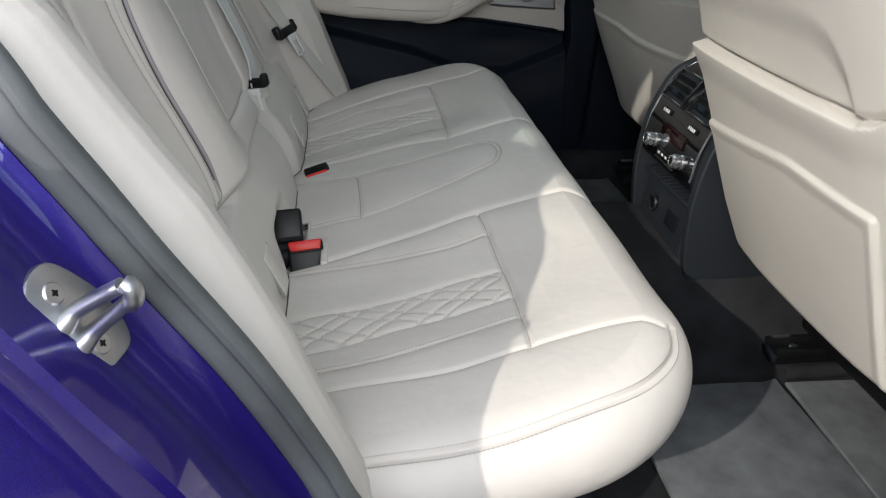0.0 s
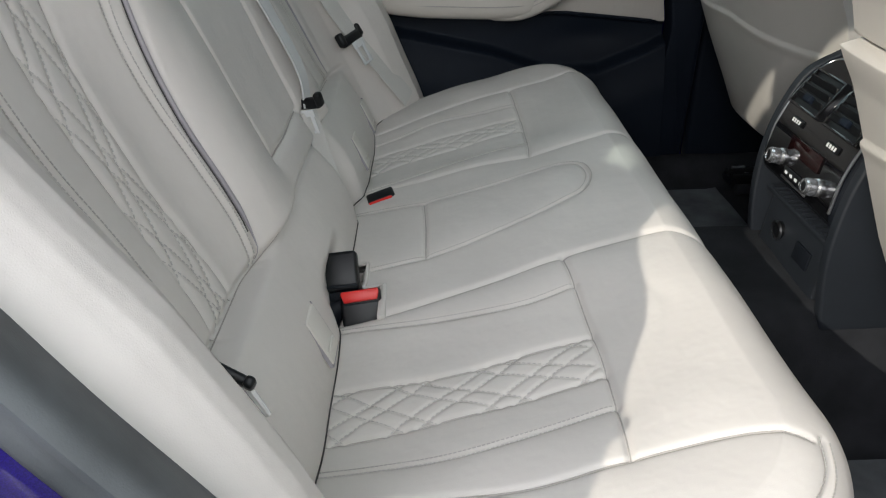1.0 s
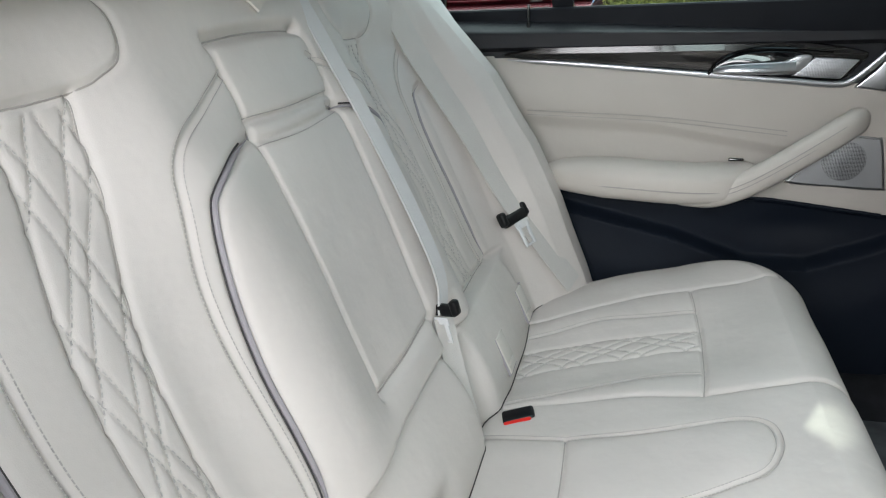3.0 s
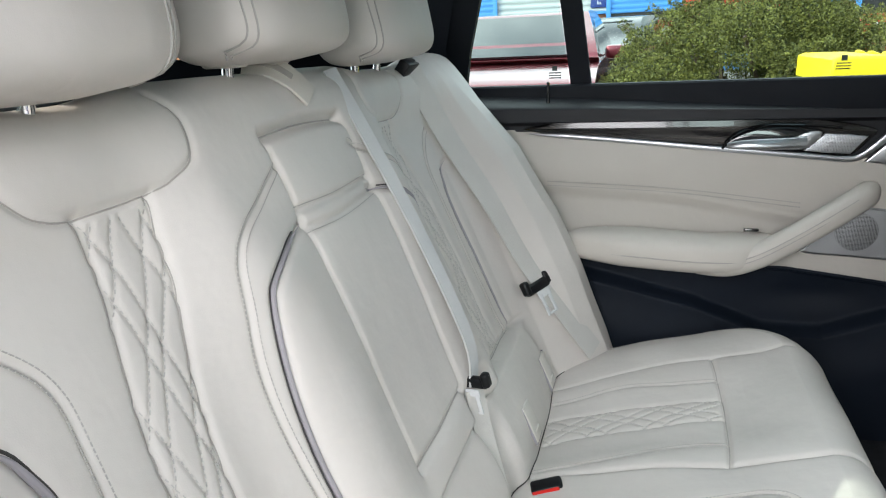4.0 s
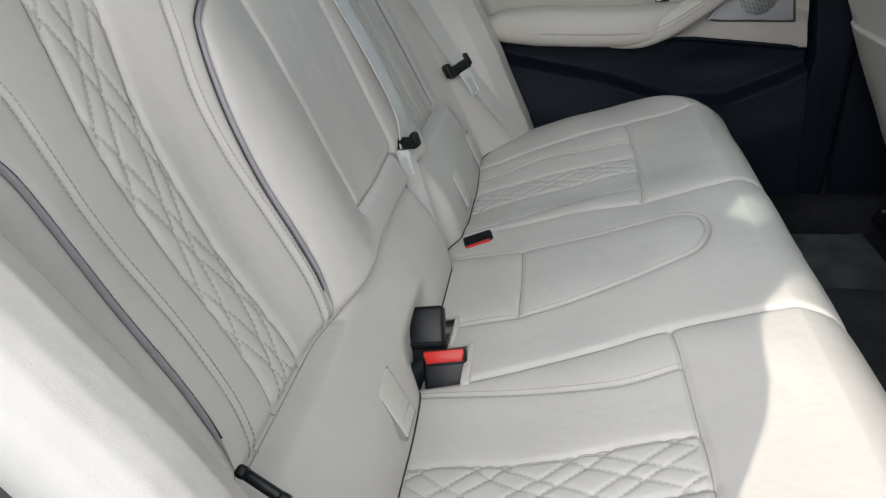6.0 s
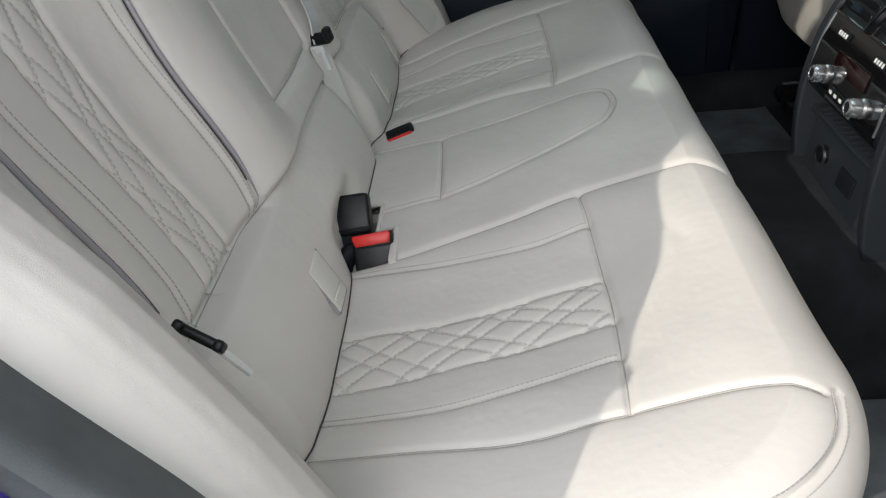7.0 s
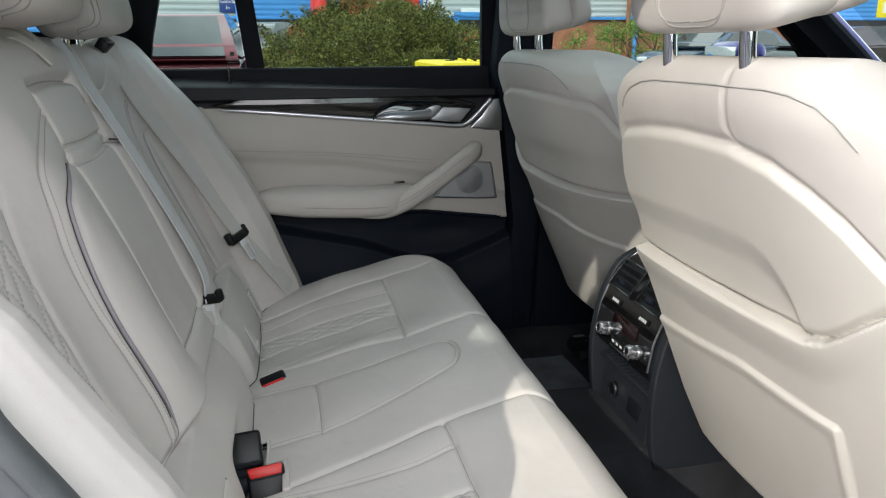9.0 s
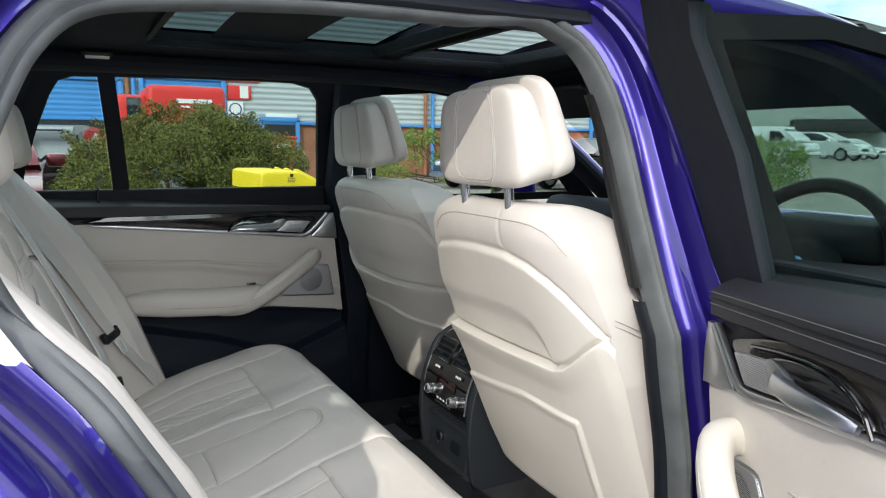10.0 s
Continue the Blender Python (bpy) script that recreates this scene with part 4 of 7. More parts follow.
def seat_back_relief(y, z):
    se, lp = np.interp(y, *SHELL_EDGE), np.interp(y, *LIP)
    below = step01(se - z, -0.002, 0.009)
    h = 0.0055 * below - 0.004 * np.exp(-((z - se - 0.004) / 0.004) ** 2)
    crease = np.interp(y, *CREASE)
    h = h - 0.006 * step01(crease - z, -0.016, 0.022) * step01(z - lp, -0.004, 0.002) * step01(y, -0.125, -0.085)
    fade = step01(y, -0.252, -0.222)
    h = h - 0.009 * np.exp(-((z - lp - 0.002) / 0.0032) ** 2) * fade
    h = h + (0.010 * step01(lp - z, -0.001, 0.004) - 0.005 * step01(lp - z, 0.008, 0.05)) * (0.35 + 0.65 * fade)
    pz = np.interp(y, [-0.14, 0.033, 0.25], [0.757, 0.762, 0.734])
    edge = np.minimum(pz - z, y + 0.137)
    h = h + 0.0050 * step01(edge, -0.002, 0.003) - 0.002 * step01(edge, 0.006, 0.02)
    return h - 0.0025 * np.exp(-((y + 0.038 + 0.012 * step01(1.03 - z, 0, 0.02)) / 0.0035) ** 2) * step01(z - se, 0.0, 0.008)


def lean_pillow(p):
    """The back of a front headrest slopes forward and narrows towards its top."""
    x, y, z = p
    s = min(max(z / 0.158 + 0.5, 0.0), 1.0)
    return Vector((x * (1 - 0.62 * s) if x < 0 else x * (1 - 0.35 * s), y * (1 - 0.13 * s), z))


def front_seat(cy, dx, label, driver, widths, cb=0.0, ws=1.0, bow=0.078, rest=(0.0, 0.0, 1.0, 1.0)):
    sg_ = 1.0 if driver else -1.0
    s = thing("front_seat", (0.6 + dx, cy, 0.35), label, "car seat", "front seats")
    zs_ = np.concatenate([np.arange(0.506, 1.03, 0.0032), 1.03 + 0.06 * np.sin(np.linspace(0, np.pi / 2, 16))])
    nt = 150
    t = np.linspace(-1, 1, nt)
    rows = []
    for z in zs_:
        w = np.interp(z, *widths)
        q = np.clip((z - 1.03) / 0.06, 0, 1)
        k = math.sqrt(max(1 - q * q, 0.0))
        tt = np.sign(t) * (1 - (1 - abs(t)) ** 1.7)
        outer = (tt < 0) & driver
        y = cb + np.where(outer, OUT_K * w, w) * tt
        xr = 0.593 - 0.38 * z + dx + 0.045 * (1 - k) + 0.09 * step01(np.array(0.560 - z), 0, 0.075)
        rear = xr + np.where(outer, 0.034, bow) * abs(tt) ** 3.2 - seat_back_relief(sg_ * w * tt / ws, np.full(nt, z)) * k
        front = xr + np.where(outer, 0.034, bow) + (0.070 * np.sqrt(np.maximum(1 - abs(tt) ** 9, 0)) + 0.075 * step01(abs(tt), 0.55, 0.82) * np.sqrt(np.maximum(1 - abs(tt) ** 14, 0))) * k
        loop_x = np.concatenate([rear, front[::-1][1:-1]])
        loop_y = np.concatenate([y, y[::-1][1:-1]])
        rows.append(np.stack([loop_x, cy + loop_y, np.full(len(loop_x), z)], 1))
    P = np.array(rows)
    P = np.concatenate([P, P[:, :1]], 1)
    Yc = sg_ * ((P[1:, 1:, 1] + P[:-1, :-1, 1]) / 2 - cy - cb) / ws
    if driver:
        Yc = np.where(Yc < 0, Yc / OUT_K, Yc)
    Zc = (P[1:, 1:, 2] + P[:-1, :-1, 2]) / 2
    rear_cell = np.zeros(Yc.shape, bool)
    rear_cell[:, :nt - 1] = True
    foot = np.interp(Yc, [-0.30, 0.075, 0.115, 0.150, 0.20, 0.26], [0.548, 0.548, 0.522, 0.506, 0.506, 0.51])
    present = ~rear_cell | (Zc > foot)
    shell = present & rear_cell & (Zc < np.interp(Yc, *SHELL_EDGE))
    pocket = shell & (Zc < np.interp(Yc, *LIP))
    N = grid_normals(P)
    mid = P.shape[1] * (P.shape[0] // 2) + nt // 2
    if N[mid][0] > 0:
        N = -N
    part("backrest", sheet(P, present & ~shell), LEATHER, s, "ivory leather upholstery", normals=N)
    part("back_shell", sheet(P, shell & ~pocket), LEATHER_SHELL, s, "hard ivory back shell", normals=N)
    part("map_pocket", sheet(P, pocket), LEATHER_SHELL, s, "flat moulded pocket panel", normals=N)
    part("backrest_top", ([tuple(p) for p in P[-1][:-1]], [tuple(range(P.shape[1] - 1))]), LEATHER, s)
    # seam thread along the top edge
    a = np.linspace(-0.198, 0.192, 160)
    zz = np.interp(abs(a), [0, 0.10, 0.13, 0.16, 0.18, 0.20], [1.066, 1.065, 1.062, 1.054, 1.042, 1.022])
    xx = 0.593 - 0.38 * zz + dx + 0.045 * (1 - np.sqrt(np.maximum(1 - np.clip((zz - 1.03) / 0.06, 0, 1) ** 2, 0))) + np.where((a < 0) & driver, 0.034, bow) * (abs(a) / np.interp(zz, *widths)) ** 3.2 - 0.0006
    part("top_seam", sweep(np.stack([xx, cy + cb + np.where((a < 0) & driver, OUT_K * a, a), zz], 1), ring(0.0009, 0.0009, 6), up=(-1, 0, 0.4)), THREAD, s)
    if driver:
        for o in (-0.004, 0.004):
            part("side_seam", sweep(smooth_line([(0.286, cy + cb - 0.1975, 0.932 + o), (0.305, cy + cb - 0.2005, 0.924 + o), (0.36, cy + cb - 0.2030, 0.898 + o)], 0.008), ring(0.0008, 0.0008, 6), up=(0, -1, 0)), THREAD, s)
    part("seat_cushion", rbox((0.44, 0.46, 0.16), (0.82 + dx, cy, 0.53), 0.05, 4, (0, -6, 0)), LEATHER, s)
    part("seat_frame", join(rbox((0.40, 0.40, 0.05), (0.72 + dx, cy, 0.425), 0.01), rbox((0.05, 0.36, 0.05), (0.54 + dx, cy, 0.43), 0.01)), BLACK_HARD, s)
    part("strap", sweep(smooth_line([(0.42 + dx, cy - 0.16, 0.47), (0.41 + dx, cy - 0.17, 0.43), (0.425 + dx, cy - 0.17, 0.385)], 0.01), ring(0.010, 0.003, 8, 4)), PANEL, s)
    for yo in (-0.195, 0.195):
        rail = part("seat_rail", join(rbox((0.55, 0.012, 0.022), (0.755 + dx * 0.3, cy + yo - 0.016, 0.362), 0.003), rbox((0.55, 0.012, 0.022), (0.755 + dx * 0.3, cy + yo + 0.016, 0.362), 0.003),
                                      rbox((0.55, 0.044, 0.008), (0.755 + dx * 0.3, cy + yo, 0.350), 0.002)), BLACK_HARD, s, "black steel slide rail")
        part("rail_end", rbox((0.010, 0.042, 0.016), (0.480 + dx * 0.3, cy + yo, 0.355), 0.003, 2), BLACK_SOFT, rail)
        part("rail_catch", rbox((0.030, 0.006, 0.004), (0.505 + dx * 0.3, cy + yo + 0.016, 0.3745), 0.001), ZINC, rail, "bright steel catch")
        part("rail_cover", sweep([(0.483 + dx * 0.3, cy + yo - 0.042, 0.346), (0.60 + dx * 0.3, cy + yo - 0.042, 0.347), (0.72 + dx * 0.3, cy + yo - 0.042, 0.346)], ring(0.012, 0.012, 12), up=(0, 0, 1)), CARPET, rail, "dark rounded rail cover")
        part("rail_bolt", rod(0.008, 0.007, (0.52 + dx * 0.3, cy + yo, 0.352), (0.52 + dx * 0.3, cy + yo, 0.366), 6, 0.001), ZINC, rail)
    # headrest
    hx, hz = 0.235 + dx + rest[0], 1.199 + rest[1]
    m = pose(hx, cy, hz, 0, -14, 0) @ Matrix.Diagonal((1.0, rest[2], rest[3], 1.0))
    pillow = headrest_geo(0.265, 0.158, 0.090, 5.2)
    pillow = ([tuple(lean_pillow(p)) for p in pillow[0]], pillow[1])
    hr = part("headrest", moved(pillow, m), LEATHER, s, "ivory leather headrest")
    pad = headrest_geo(0.290, 0.166, 0.052, 4.8)
    pad = ([tuple(lean_pillow(p)) for p in pad[0]], pad[1])
    part("front_pad", moved(pad, m @ pose(0.037, 0, 0.003)), LEATHER, hr, "padded front of the headrest")
    for sg in (-1, 1):
        pts = [(0, sg * 0.030, 0.0775), (0, sg * 0.046, 0.074), (0, sg * 0.056, 0.058), (0, sg * 0.060, 0.02), (0, sg * 0.060, -0.03), (0, sg * 0.056, -0.050), (0, sg * 0.044, -0.062), (0, sg * 0.026, -0.066), (0, 0.0, -0.0665)]
        L = smooth_line(pts, 0.004)
        for k in (-0.0028, 0.0028):
            line = [headrest_skin(p[1] + sg * k, p[2] + k, 0.265, 0.158, 0.090, 5.2, -1, 0.0001) for p in L]
            part("headrest_seam", sweep([tuple(m @ lean_pillow(p)) for p in line], ring(0.0008, 0.0008, 6), up=(-1, 0, 0.2)), THREAD, hr, "grey stitched seam")
    for yo in (-0.066, 0.066):
        post = part("headrest_post", sweep(smooth_line([(0.240 + dx + rest[0], cy + yo, 1.03), (0.229 + dx + rest[0], cy + yo, 1.09), (0.226 + dx + rest[0], cy + yo, 1.15)], 0.01), ring(0.0075, 0.0075, 14)), CHROME, s, "chrome post")
    # side adjuster cover
    part("side_cover", rbox((0.40, 0.02, 0.10), (0.74 + dx, cy + (-0.235 if driver else 0.235), 0.44), 0.008, 2), LEATHER_SHELL, s)
    return s


front_seat(-0.375, 0.0, "ivory leather driver's seat seen from behind, with chrome headrest posts", True, SEAT_W_NEAR, -0.025, 1.0, 0.012, (-0.019, -0.010, 1.03, 0.94))
front_seat(0.395, 0.065, "ivory leather passenger seat seen from behind, in shade", False, SEAT_W, 0.0, 1.127, 0.078, (0.0, 0.0, 1.13, 1.0))

# ---- centre console ----
con = thing("centre_console", (0.40, MID, 0.47), "black rear console with air vents and silver climate knobs", "console")
prof = smooth_line([(0.392, 0.455), (0.388, 0.52), (0.380, 0.560), (0.350, 0.578), (0.344, 0.605), (0.352, 0.645), (0.368, 0.685), (0.392, 0.718), (0.43, 0.738), (0.50, 0.745)], 0.012)
prof = [tuple(p) for p in prof] + [(0.98, 0.755), (0.98, 0.42), (0.392, 0.42)]
side_m = Matrix(((1, 0, 0, 0), (0, 0, -1, MID + 0.105), (0, 1, 0, 0), (0, 0, 0, 1)))
part("housing", moved(slab(prof, 0.21, 0.008, 3), side_m), BLACK_SOFT, con, "soft black console housing")
for sg in (-1, 1):
    cheek = smooth_line([(0.352, 0.44), (0.343, 0.50), (0.340, 0.56), (0.346, 0.62), (0.360, 0.67), (0.386, 0.717), (0.43, 0.742)], 0.012)
    cheek = [tuple(p) for p in cheek] + [(0.97, 0.748), (0.97, 0.43)]
    yb = MID + sg * 0.105 + (0.0 if sg > 0 else -0.014)
    part("side_panel", moved(slab(cheek, 0.014, 0.004, 3), Matrix(((1, 0, 0, 0), (0, 0, -1, yb + 0.014), (0, 1, 0, 0), (0, 0, 0, 1)))), CONSOLE_TRIM, con)
    inlay = [(0.48, 0.46), (0.455, 0.55), (0.46, 0.63), (0.50, 0.68), (0.60, 0.70), (0.95, 0.70), (0.95, 0.45)]
    inlay = [tuple(p) for p in smooth_line(inlay, 0.012)]
    part("side_inlay", moved(slab(inlay, 0.006, 0.003, 2), Matrix(((1, 0, 0, 0), (0, 0, -1, (MID - 0.119) if sg < 0 else (MID + 0.125)), (0, 1, 0, 0), (0, 0, 0, 1)))), BLACK_SOFT, con)


def face_at(z):
    """The rear face of the console at a height: its place front to back, and its slope."""
    f = lambda q: float(np.interp(q, [0.578, 0.605, 0.645, 0.685, 0.718, 0.738], [0.350, 0.344, 0.352, 0.368, 0.392, 0.43]))
    return f(z), (f(z + 0.004) - f(z - 0.004)) / 0.008


def on_face(y, z, out=0.0):
    """A frame lying on the console's rear face: x across, y up along it, z outwards."""
    x, k = face_at(z)
    up = Vector((k, 0, 1)).normalized()
    outw = Vector((-1, 0, k)).normalized()
    right = up.cross(outw)
    p = Vector((x, y, z)) + outw * out
    return Matrix(((right.x, up.x, outw.x, p.x), (right.y, up.y, outw.y, p.y), (right.z, up.z, outw.z, p.z), (0, 0, 0, 1)))


zz = np.linspace(0.588, 0.735, 40)
fa = np.array([[on_face(MID + w, z, 0.0045).translation[:] for w in np.linspace(-0.094, 0.094, 14)] for z in zz])
part("control_panel", sheet(fa), GLOSS_BLACK, con, "gloss black control panel")
edge_line = [on_face(MID + a, b, 0.004).translation for a, b in ((-0.095, 0.60), (-0.095, 0.65), (-0.094, 0.70), (-0.090, 0.732), (0.0, 0.737), (0.090, 0.732), (0.094, 0.70), (0.095, 0.65), (0.095, 0.60))]
part("panel_trim", sweep(smooth_line([tuple(p) for p in edge_line], 0.01), ring(0.002, 0.002, 8)), SATIN, con, "thin silver trim")
for yv in (-0.034, 0.062):
    m = on_face(yv, 0.700, 0.002)
    vent = part("air_vent", moved(join(rbox((0.078, 0.004, 0.008), (0, 0.026, 0.004), 0.001), rbox((0.078, 0.004, 0.008), (0, -0.026, 0.004), 0.001), rbox((0.004, 0.052, 0.008), (-0.037, 0, 0.004), 0.001), rbox((0.004, 0.052, 0.008), (0.037, 0, 0.004), 0.001)), m), GLOSS_BLACK, con, "vent with a gloss black surround")
    part("vent_back", moved(rbox((0.072, 0.050, 0.002), (0, 0, 0.0026), 0), m), BLACK_HARD, vent)
    for k in (-0.016, -0.003, 0.010):
        part("slat", moved(rbox((0.070, 0.010, 0.0025), (0, k + 0.003, 0.008), 0.001, 1, (28, 0, 0)), m), BLACK_HARD, vent)
    part("thumb_tab", moved(rbox((0.018, 0.010, 0.010), (0.004, -0.012, 0.012), 0.003, 2), m), NAVY_SOFT, vent)
    m2 = on_face(yv, 0.664, 0.006)
    part("vent_wheel", moved(rbox((0.030, 0.009, 0.003), (0, 0, 0), 0.001), m2), BLACK_HARD, con)
    part("vent_mark", moved(join(*[rbox((0.0028, 0.005, 0.0012), (-0.009 + 0.006 * k, 0, 0.002), 0) for k in range(4)]), m2), WHITE_MARK, con, "small white marks")
part("display", moved(rbox((0.085, 0.022, 0.002), (0, 0, 0), 0.001), on_face(0.010, 0.640, 0.006)), principled("dark_display", (0.014, 0.005, 0.005), 0.08, coat=0.5), con, "dark climate display")
for yk in (-0.043, 0.062):
    m = on_face(yk, 0.616, 0.004)
    knob_prof = [(0, 0), (0.0165, 0), (0.0165, 0.003), (0.0135, 0.005), (0.0145, 0.007), (0.0145, 0.016), (0.0130, 0.019), (0.009, 0.0195), (0.008, 0.0175), (0, 0.0175)]
    m = m @ Matrix.Diagonal((0.72, 0.72, 1.05, 1.0))
    knob = part("climate_knob", moved(lathe(knob_prof, 28), m), KNOB, con, "knurled silver knob")
    part("knob_cap", moved(rod(0.0085, 0.0082, (0, 0, 0.0172), (0, 0, 0.0186), 20), m), BLACK_HARD, knob)
    ribs = [rbox((0.0010, 0.0016, 0.008), (0.0147 * math.cos(a), 0.0147 * math.sin(a), 0.0115), 0, 1, (0, 0, math.degrees(a))) for a in np.linspace(0, 2 * math.pi, 28, endpoint=False)]
    part("knurling", moved(join(*ribs), m), KNOB, knob)
m = on_face(0.010, 0.606, 0.006)
part("button_bar", moved(rbox((0.060, 0.013, 0.004), (0, 0, 0), 0.0015), m), BLACK_HARD, con)
part("button_mark", moved(join(*[rbox((0.006, 0.004, 0.001), (x, 0.001, 0.0025), 0) for x in (-0.020, -0.006, 0.008, 0.022)]), m), WHITE_MARK, con, "small white marks")
part("silver_strip", moved(rbox((0.070, 0.003, 0.003), (0, -0.010, 0.0), 0.001), m), SATIN, con)
tray = part("shelf", rbox((0.066, 0.180, 0.008), (0.383, MID, 0.553), 0.003), CONSOLE_TRIM, con, "ribbed black tray")
for k in range(11):
    part("rib", rbox((0.060, 0.0030, 0.0028), (0.383, MID - 0.07 + 0.014 * k, 0.558), 0), CONSOLE_TRIM, tray)
part("socket_panel", rbox((0.030, 0.175, 0.090), (0.370, MID, 0.505), 0.006, 3, (0, 8, 0)), CONSOLE_TRIM, con, "lower panel with sockets")
sock = part("power_socket", rod(0.013, 0.0125, (0.362, 0.050, 0.508), (0.349, 0.050, 0.508), 22, 0.002), BLACK_HARD, con, "round covered socket")
part("socket_ring", moved(lathe([(0.0115, 0), (0.0140, 0), (0.0140, 0.003), (0.0115, 0.003)], 24), pose(0.3512, 0.050, 0.508, 0, -90, 0)), SATIN, sock)
part("socket_flap", rbox((0.004, 0.040, 0.026), (0.3535, -0.022, 0.506), 0.0015, 2, (0, 8, 0)), BLACK_SOFT, con, "small rectangular cover")
con.location += Vector((-0.008, -0.014, 0.017))

# ---- carpet ----
fx_, fy_ = np.arange(-0.35, 1.35, 0.02), np.arange(-0.66, 0.70, 0.012)
FX, FY = np.meshgrid(fx_, fy_, indexing="ij")
hump = step01(0.215 - abs(FY - MID), 0.0, 0.11)
FZ = 0.322 + 0.165 * hump * step01(FX, -0.3, 0.15) + 0.05 * step01(abs(FY - MID), 0.585, 0.66) + 0.003 * np.sin(FX * 23 + FY * 11) * np.sin(FY * 17)
v, f = sheet(np.stack([FX, FY, FZ], -1))
single("floor", (v, f), CARPET, "dark grey carpet with a raised centre tunnel", "carpet", kind="structure")
for cyf, nm in ((-0.39, "near"), (0.42, "far")):
    mat_poly = [(0.22, -0.20), (0.26, -0.215), (0.46, -0.21), (0.475, -0.17), (0.475, 0.14), (0.45, 0.165), (0.24, 0.165), (0.22, 0.14)]
    g = moved(slab([tuple(p) for p in smooth_loop(mat_poly, 0.02)], 0.007, 0.003, 2), pose(0.0, cyf, 0.328))
    single("floor_mat", g, MAT_GREY, "grey carpet floor mat lying in the footwell", "floor mat", "floor mats")
single("carpet_flap", moved(slab([(0, -0.17), (0.34, -0.17), (0.34, 0.17), (0, 0.17)], 0.006, 0.002, 1), pose(0.4795, -0.40, 0.330, 0, 0, -2)), MAT_GREY, "loose grey carpet flap under the driver's seat", "carpet")


# ---- doors ----
def facing(y0):
    """Maps a flat outline in (x, height) onto a plane at y0, its thickness towards the cabin."""
    return Matrix(((1, 0, 0, 0), (0, 0, -1, y0), (0, 1, 0, 0), (0, 0, 0, 1)))


def plate(outer, holes, thick):
    """A flat outline with openings, given thickness along +z."""
    bm = bmesh.new()
    edges = []
    for loop in [outer] + list(holes):
        vs = [bm.verts.new((p[0], p[1], 0)) for p in loop]
        edges += [bm.edges.new((vs[i], vs[(i + 1) % len(vs)])) for i in range(len(vs))]
    bmesh.ops.triangle_fill(bm, use_beauty=True, edges=edges)
    for f in bm.faces:
        if f.normal.z < 0:
            f.normal_flip()
    bmesh.ops.recalc_face_normals(bm, faces=bm.faces)
    r = bmesh.ops.extrude_face_region(bm, geom=list(bm.faces))
    bmesh.ops.translate(bm, vec=(0, 0, thick), verts=[v for v in r["geom"] if isinstance(v, bmesh.types.BMVert)])
    bmesh.ops.recalc_face_normals(bm, faces=bm.faces)
    return geo_of(bm)


NAVY_THREAD = grained("dark_thread", (0.10, 0.105, 0.11), 0.1, (0.7, 0.85), 40.0, 2500.0, 0.1)
GLASS_Q = [(-0.474, 1.040), (-0.455, 1.12), (-0.425, 1.21), (-0.395, 1.285), (-0.375, 1.318), (-0.345, 1.328), (-0.291, 1.330), (-0.276, 1.19), (-0.262, 1.028)]
def deeper(poly):
    return [(-0.375 + (x + 0.375) * 1.026, 1.172 + (z - 1.172) * 1.026) for x, z in poly]


GLASS_M = [(-0.222, 1.024), (-0.238, 1.19), (-0.253, 1.331), (-0.10, 1.335), (0.10, 1.337), (0.185, 1.337), (0.235, 1.325), (0.258, 1.295), (0.272, 1.17), (0.289, 0.984)]


def lean_in(g, y0=0.745, k=0.42, z0=1.03):
    """Tips an upright plane inwards above the window sill."""
    return [(p[0], p[1] - k * max(p[2] - z0, 0.0), p[2]) for p in g[0]], g[1]


def window_lines(off):
    out = [(-0.474 - off, 1.040), (-0.455 - off, 1.12), (-0.425 - off, 1.21), (-0.395 - off, 1.285), (-0.375 - off * 0.7, 1.318 + off * 0.7), (-0.345, 1.328 + off),
           (-0.10, 1.335 + off), (0.10, 1.337 + off), (0.185, 1.337 + off), (0.235 + off * 0.7, 1.325 + off * 0.7), (0.258 + off, 1.295), (0.272 + off, 1.17), (0.286 + off, 0.955), (-0.48 - off, 0.985)]
    return out


def panel_rear(z):
    return np.interp(z, [0.30, 0.563, 0.763, 0.853, 0.969, 1.05], [-0.09, -0.200, -0.285, -0.330, -0.425, -0.50])


def panel_front(z):
    return np.interp(z, [0.30, 0.67, 0.90, 0.97, 1.05], [0.375, 0.362, 0.332, 0.318, 0.318])


def panel_y(x, z):
    y = 0.716 + 0 * x
    y = y - 0.008 * np.exp(-((z - 0.90) / 0.05) ** 2)
    ln = np.interp(x, [-0.40, -0.288, -0.062, 0.157, 0.35], [0.866, 0.863, 0.848, 0.808, 0.75])
    y = y + 0.010 * step01(ln - z, 0.0, 0.03) + 0.0025 * np.exp(-((z - ln) / 0.004) ** 2)
    low = np.interp(x, [-0.30, -0.20, 0.04, 0.15, 0.36], [0.735, 0.718, 0.703, 0.700, 0.672])
    y = y + 0.012 * step01(low - z, -0.003, 0.01)
    pk = np.interp(x, [-0.35, -0.225, -0.016, 0.115, 0.22, 0.326, 0.4], [0.70, 0.685, 0.635, 0.585, 0.585, 0.625, 0.66])
    y = y - 0.034 * step01(pk - z, -0.002, 0.018) - 0.012 * step01(pk - z, 0.02, 0.12)
    y = y + 0.010 * np.exp(-((x - 0.20) / 0.09) ** 2 - ((z - 0.645) / 0.03) ** 2)
    y = y - 0.016 * step01(z, 0.975, 0.984) + 0.080 * step01(z, 1.012, 1.062)
    return y


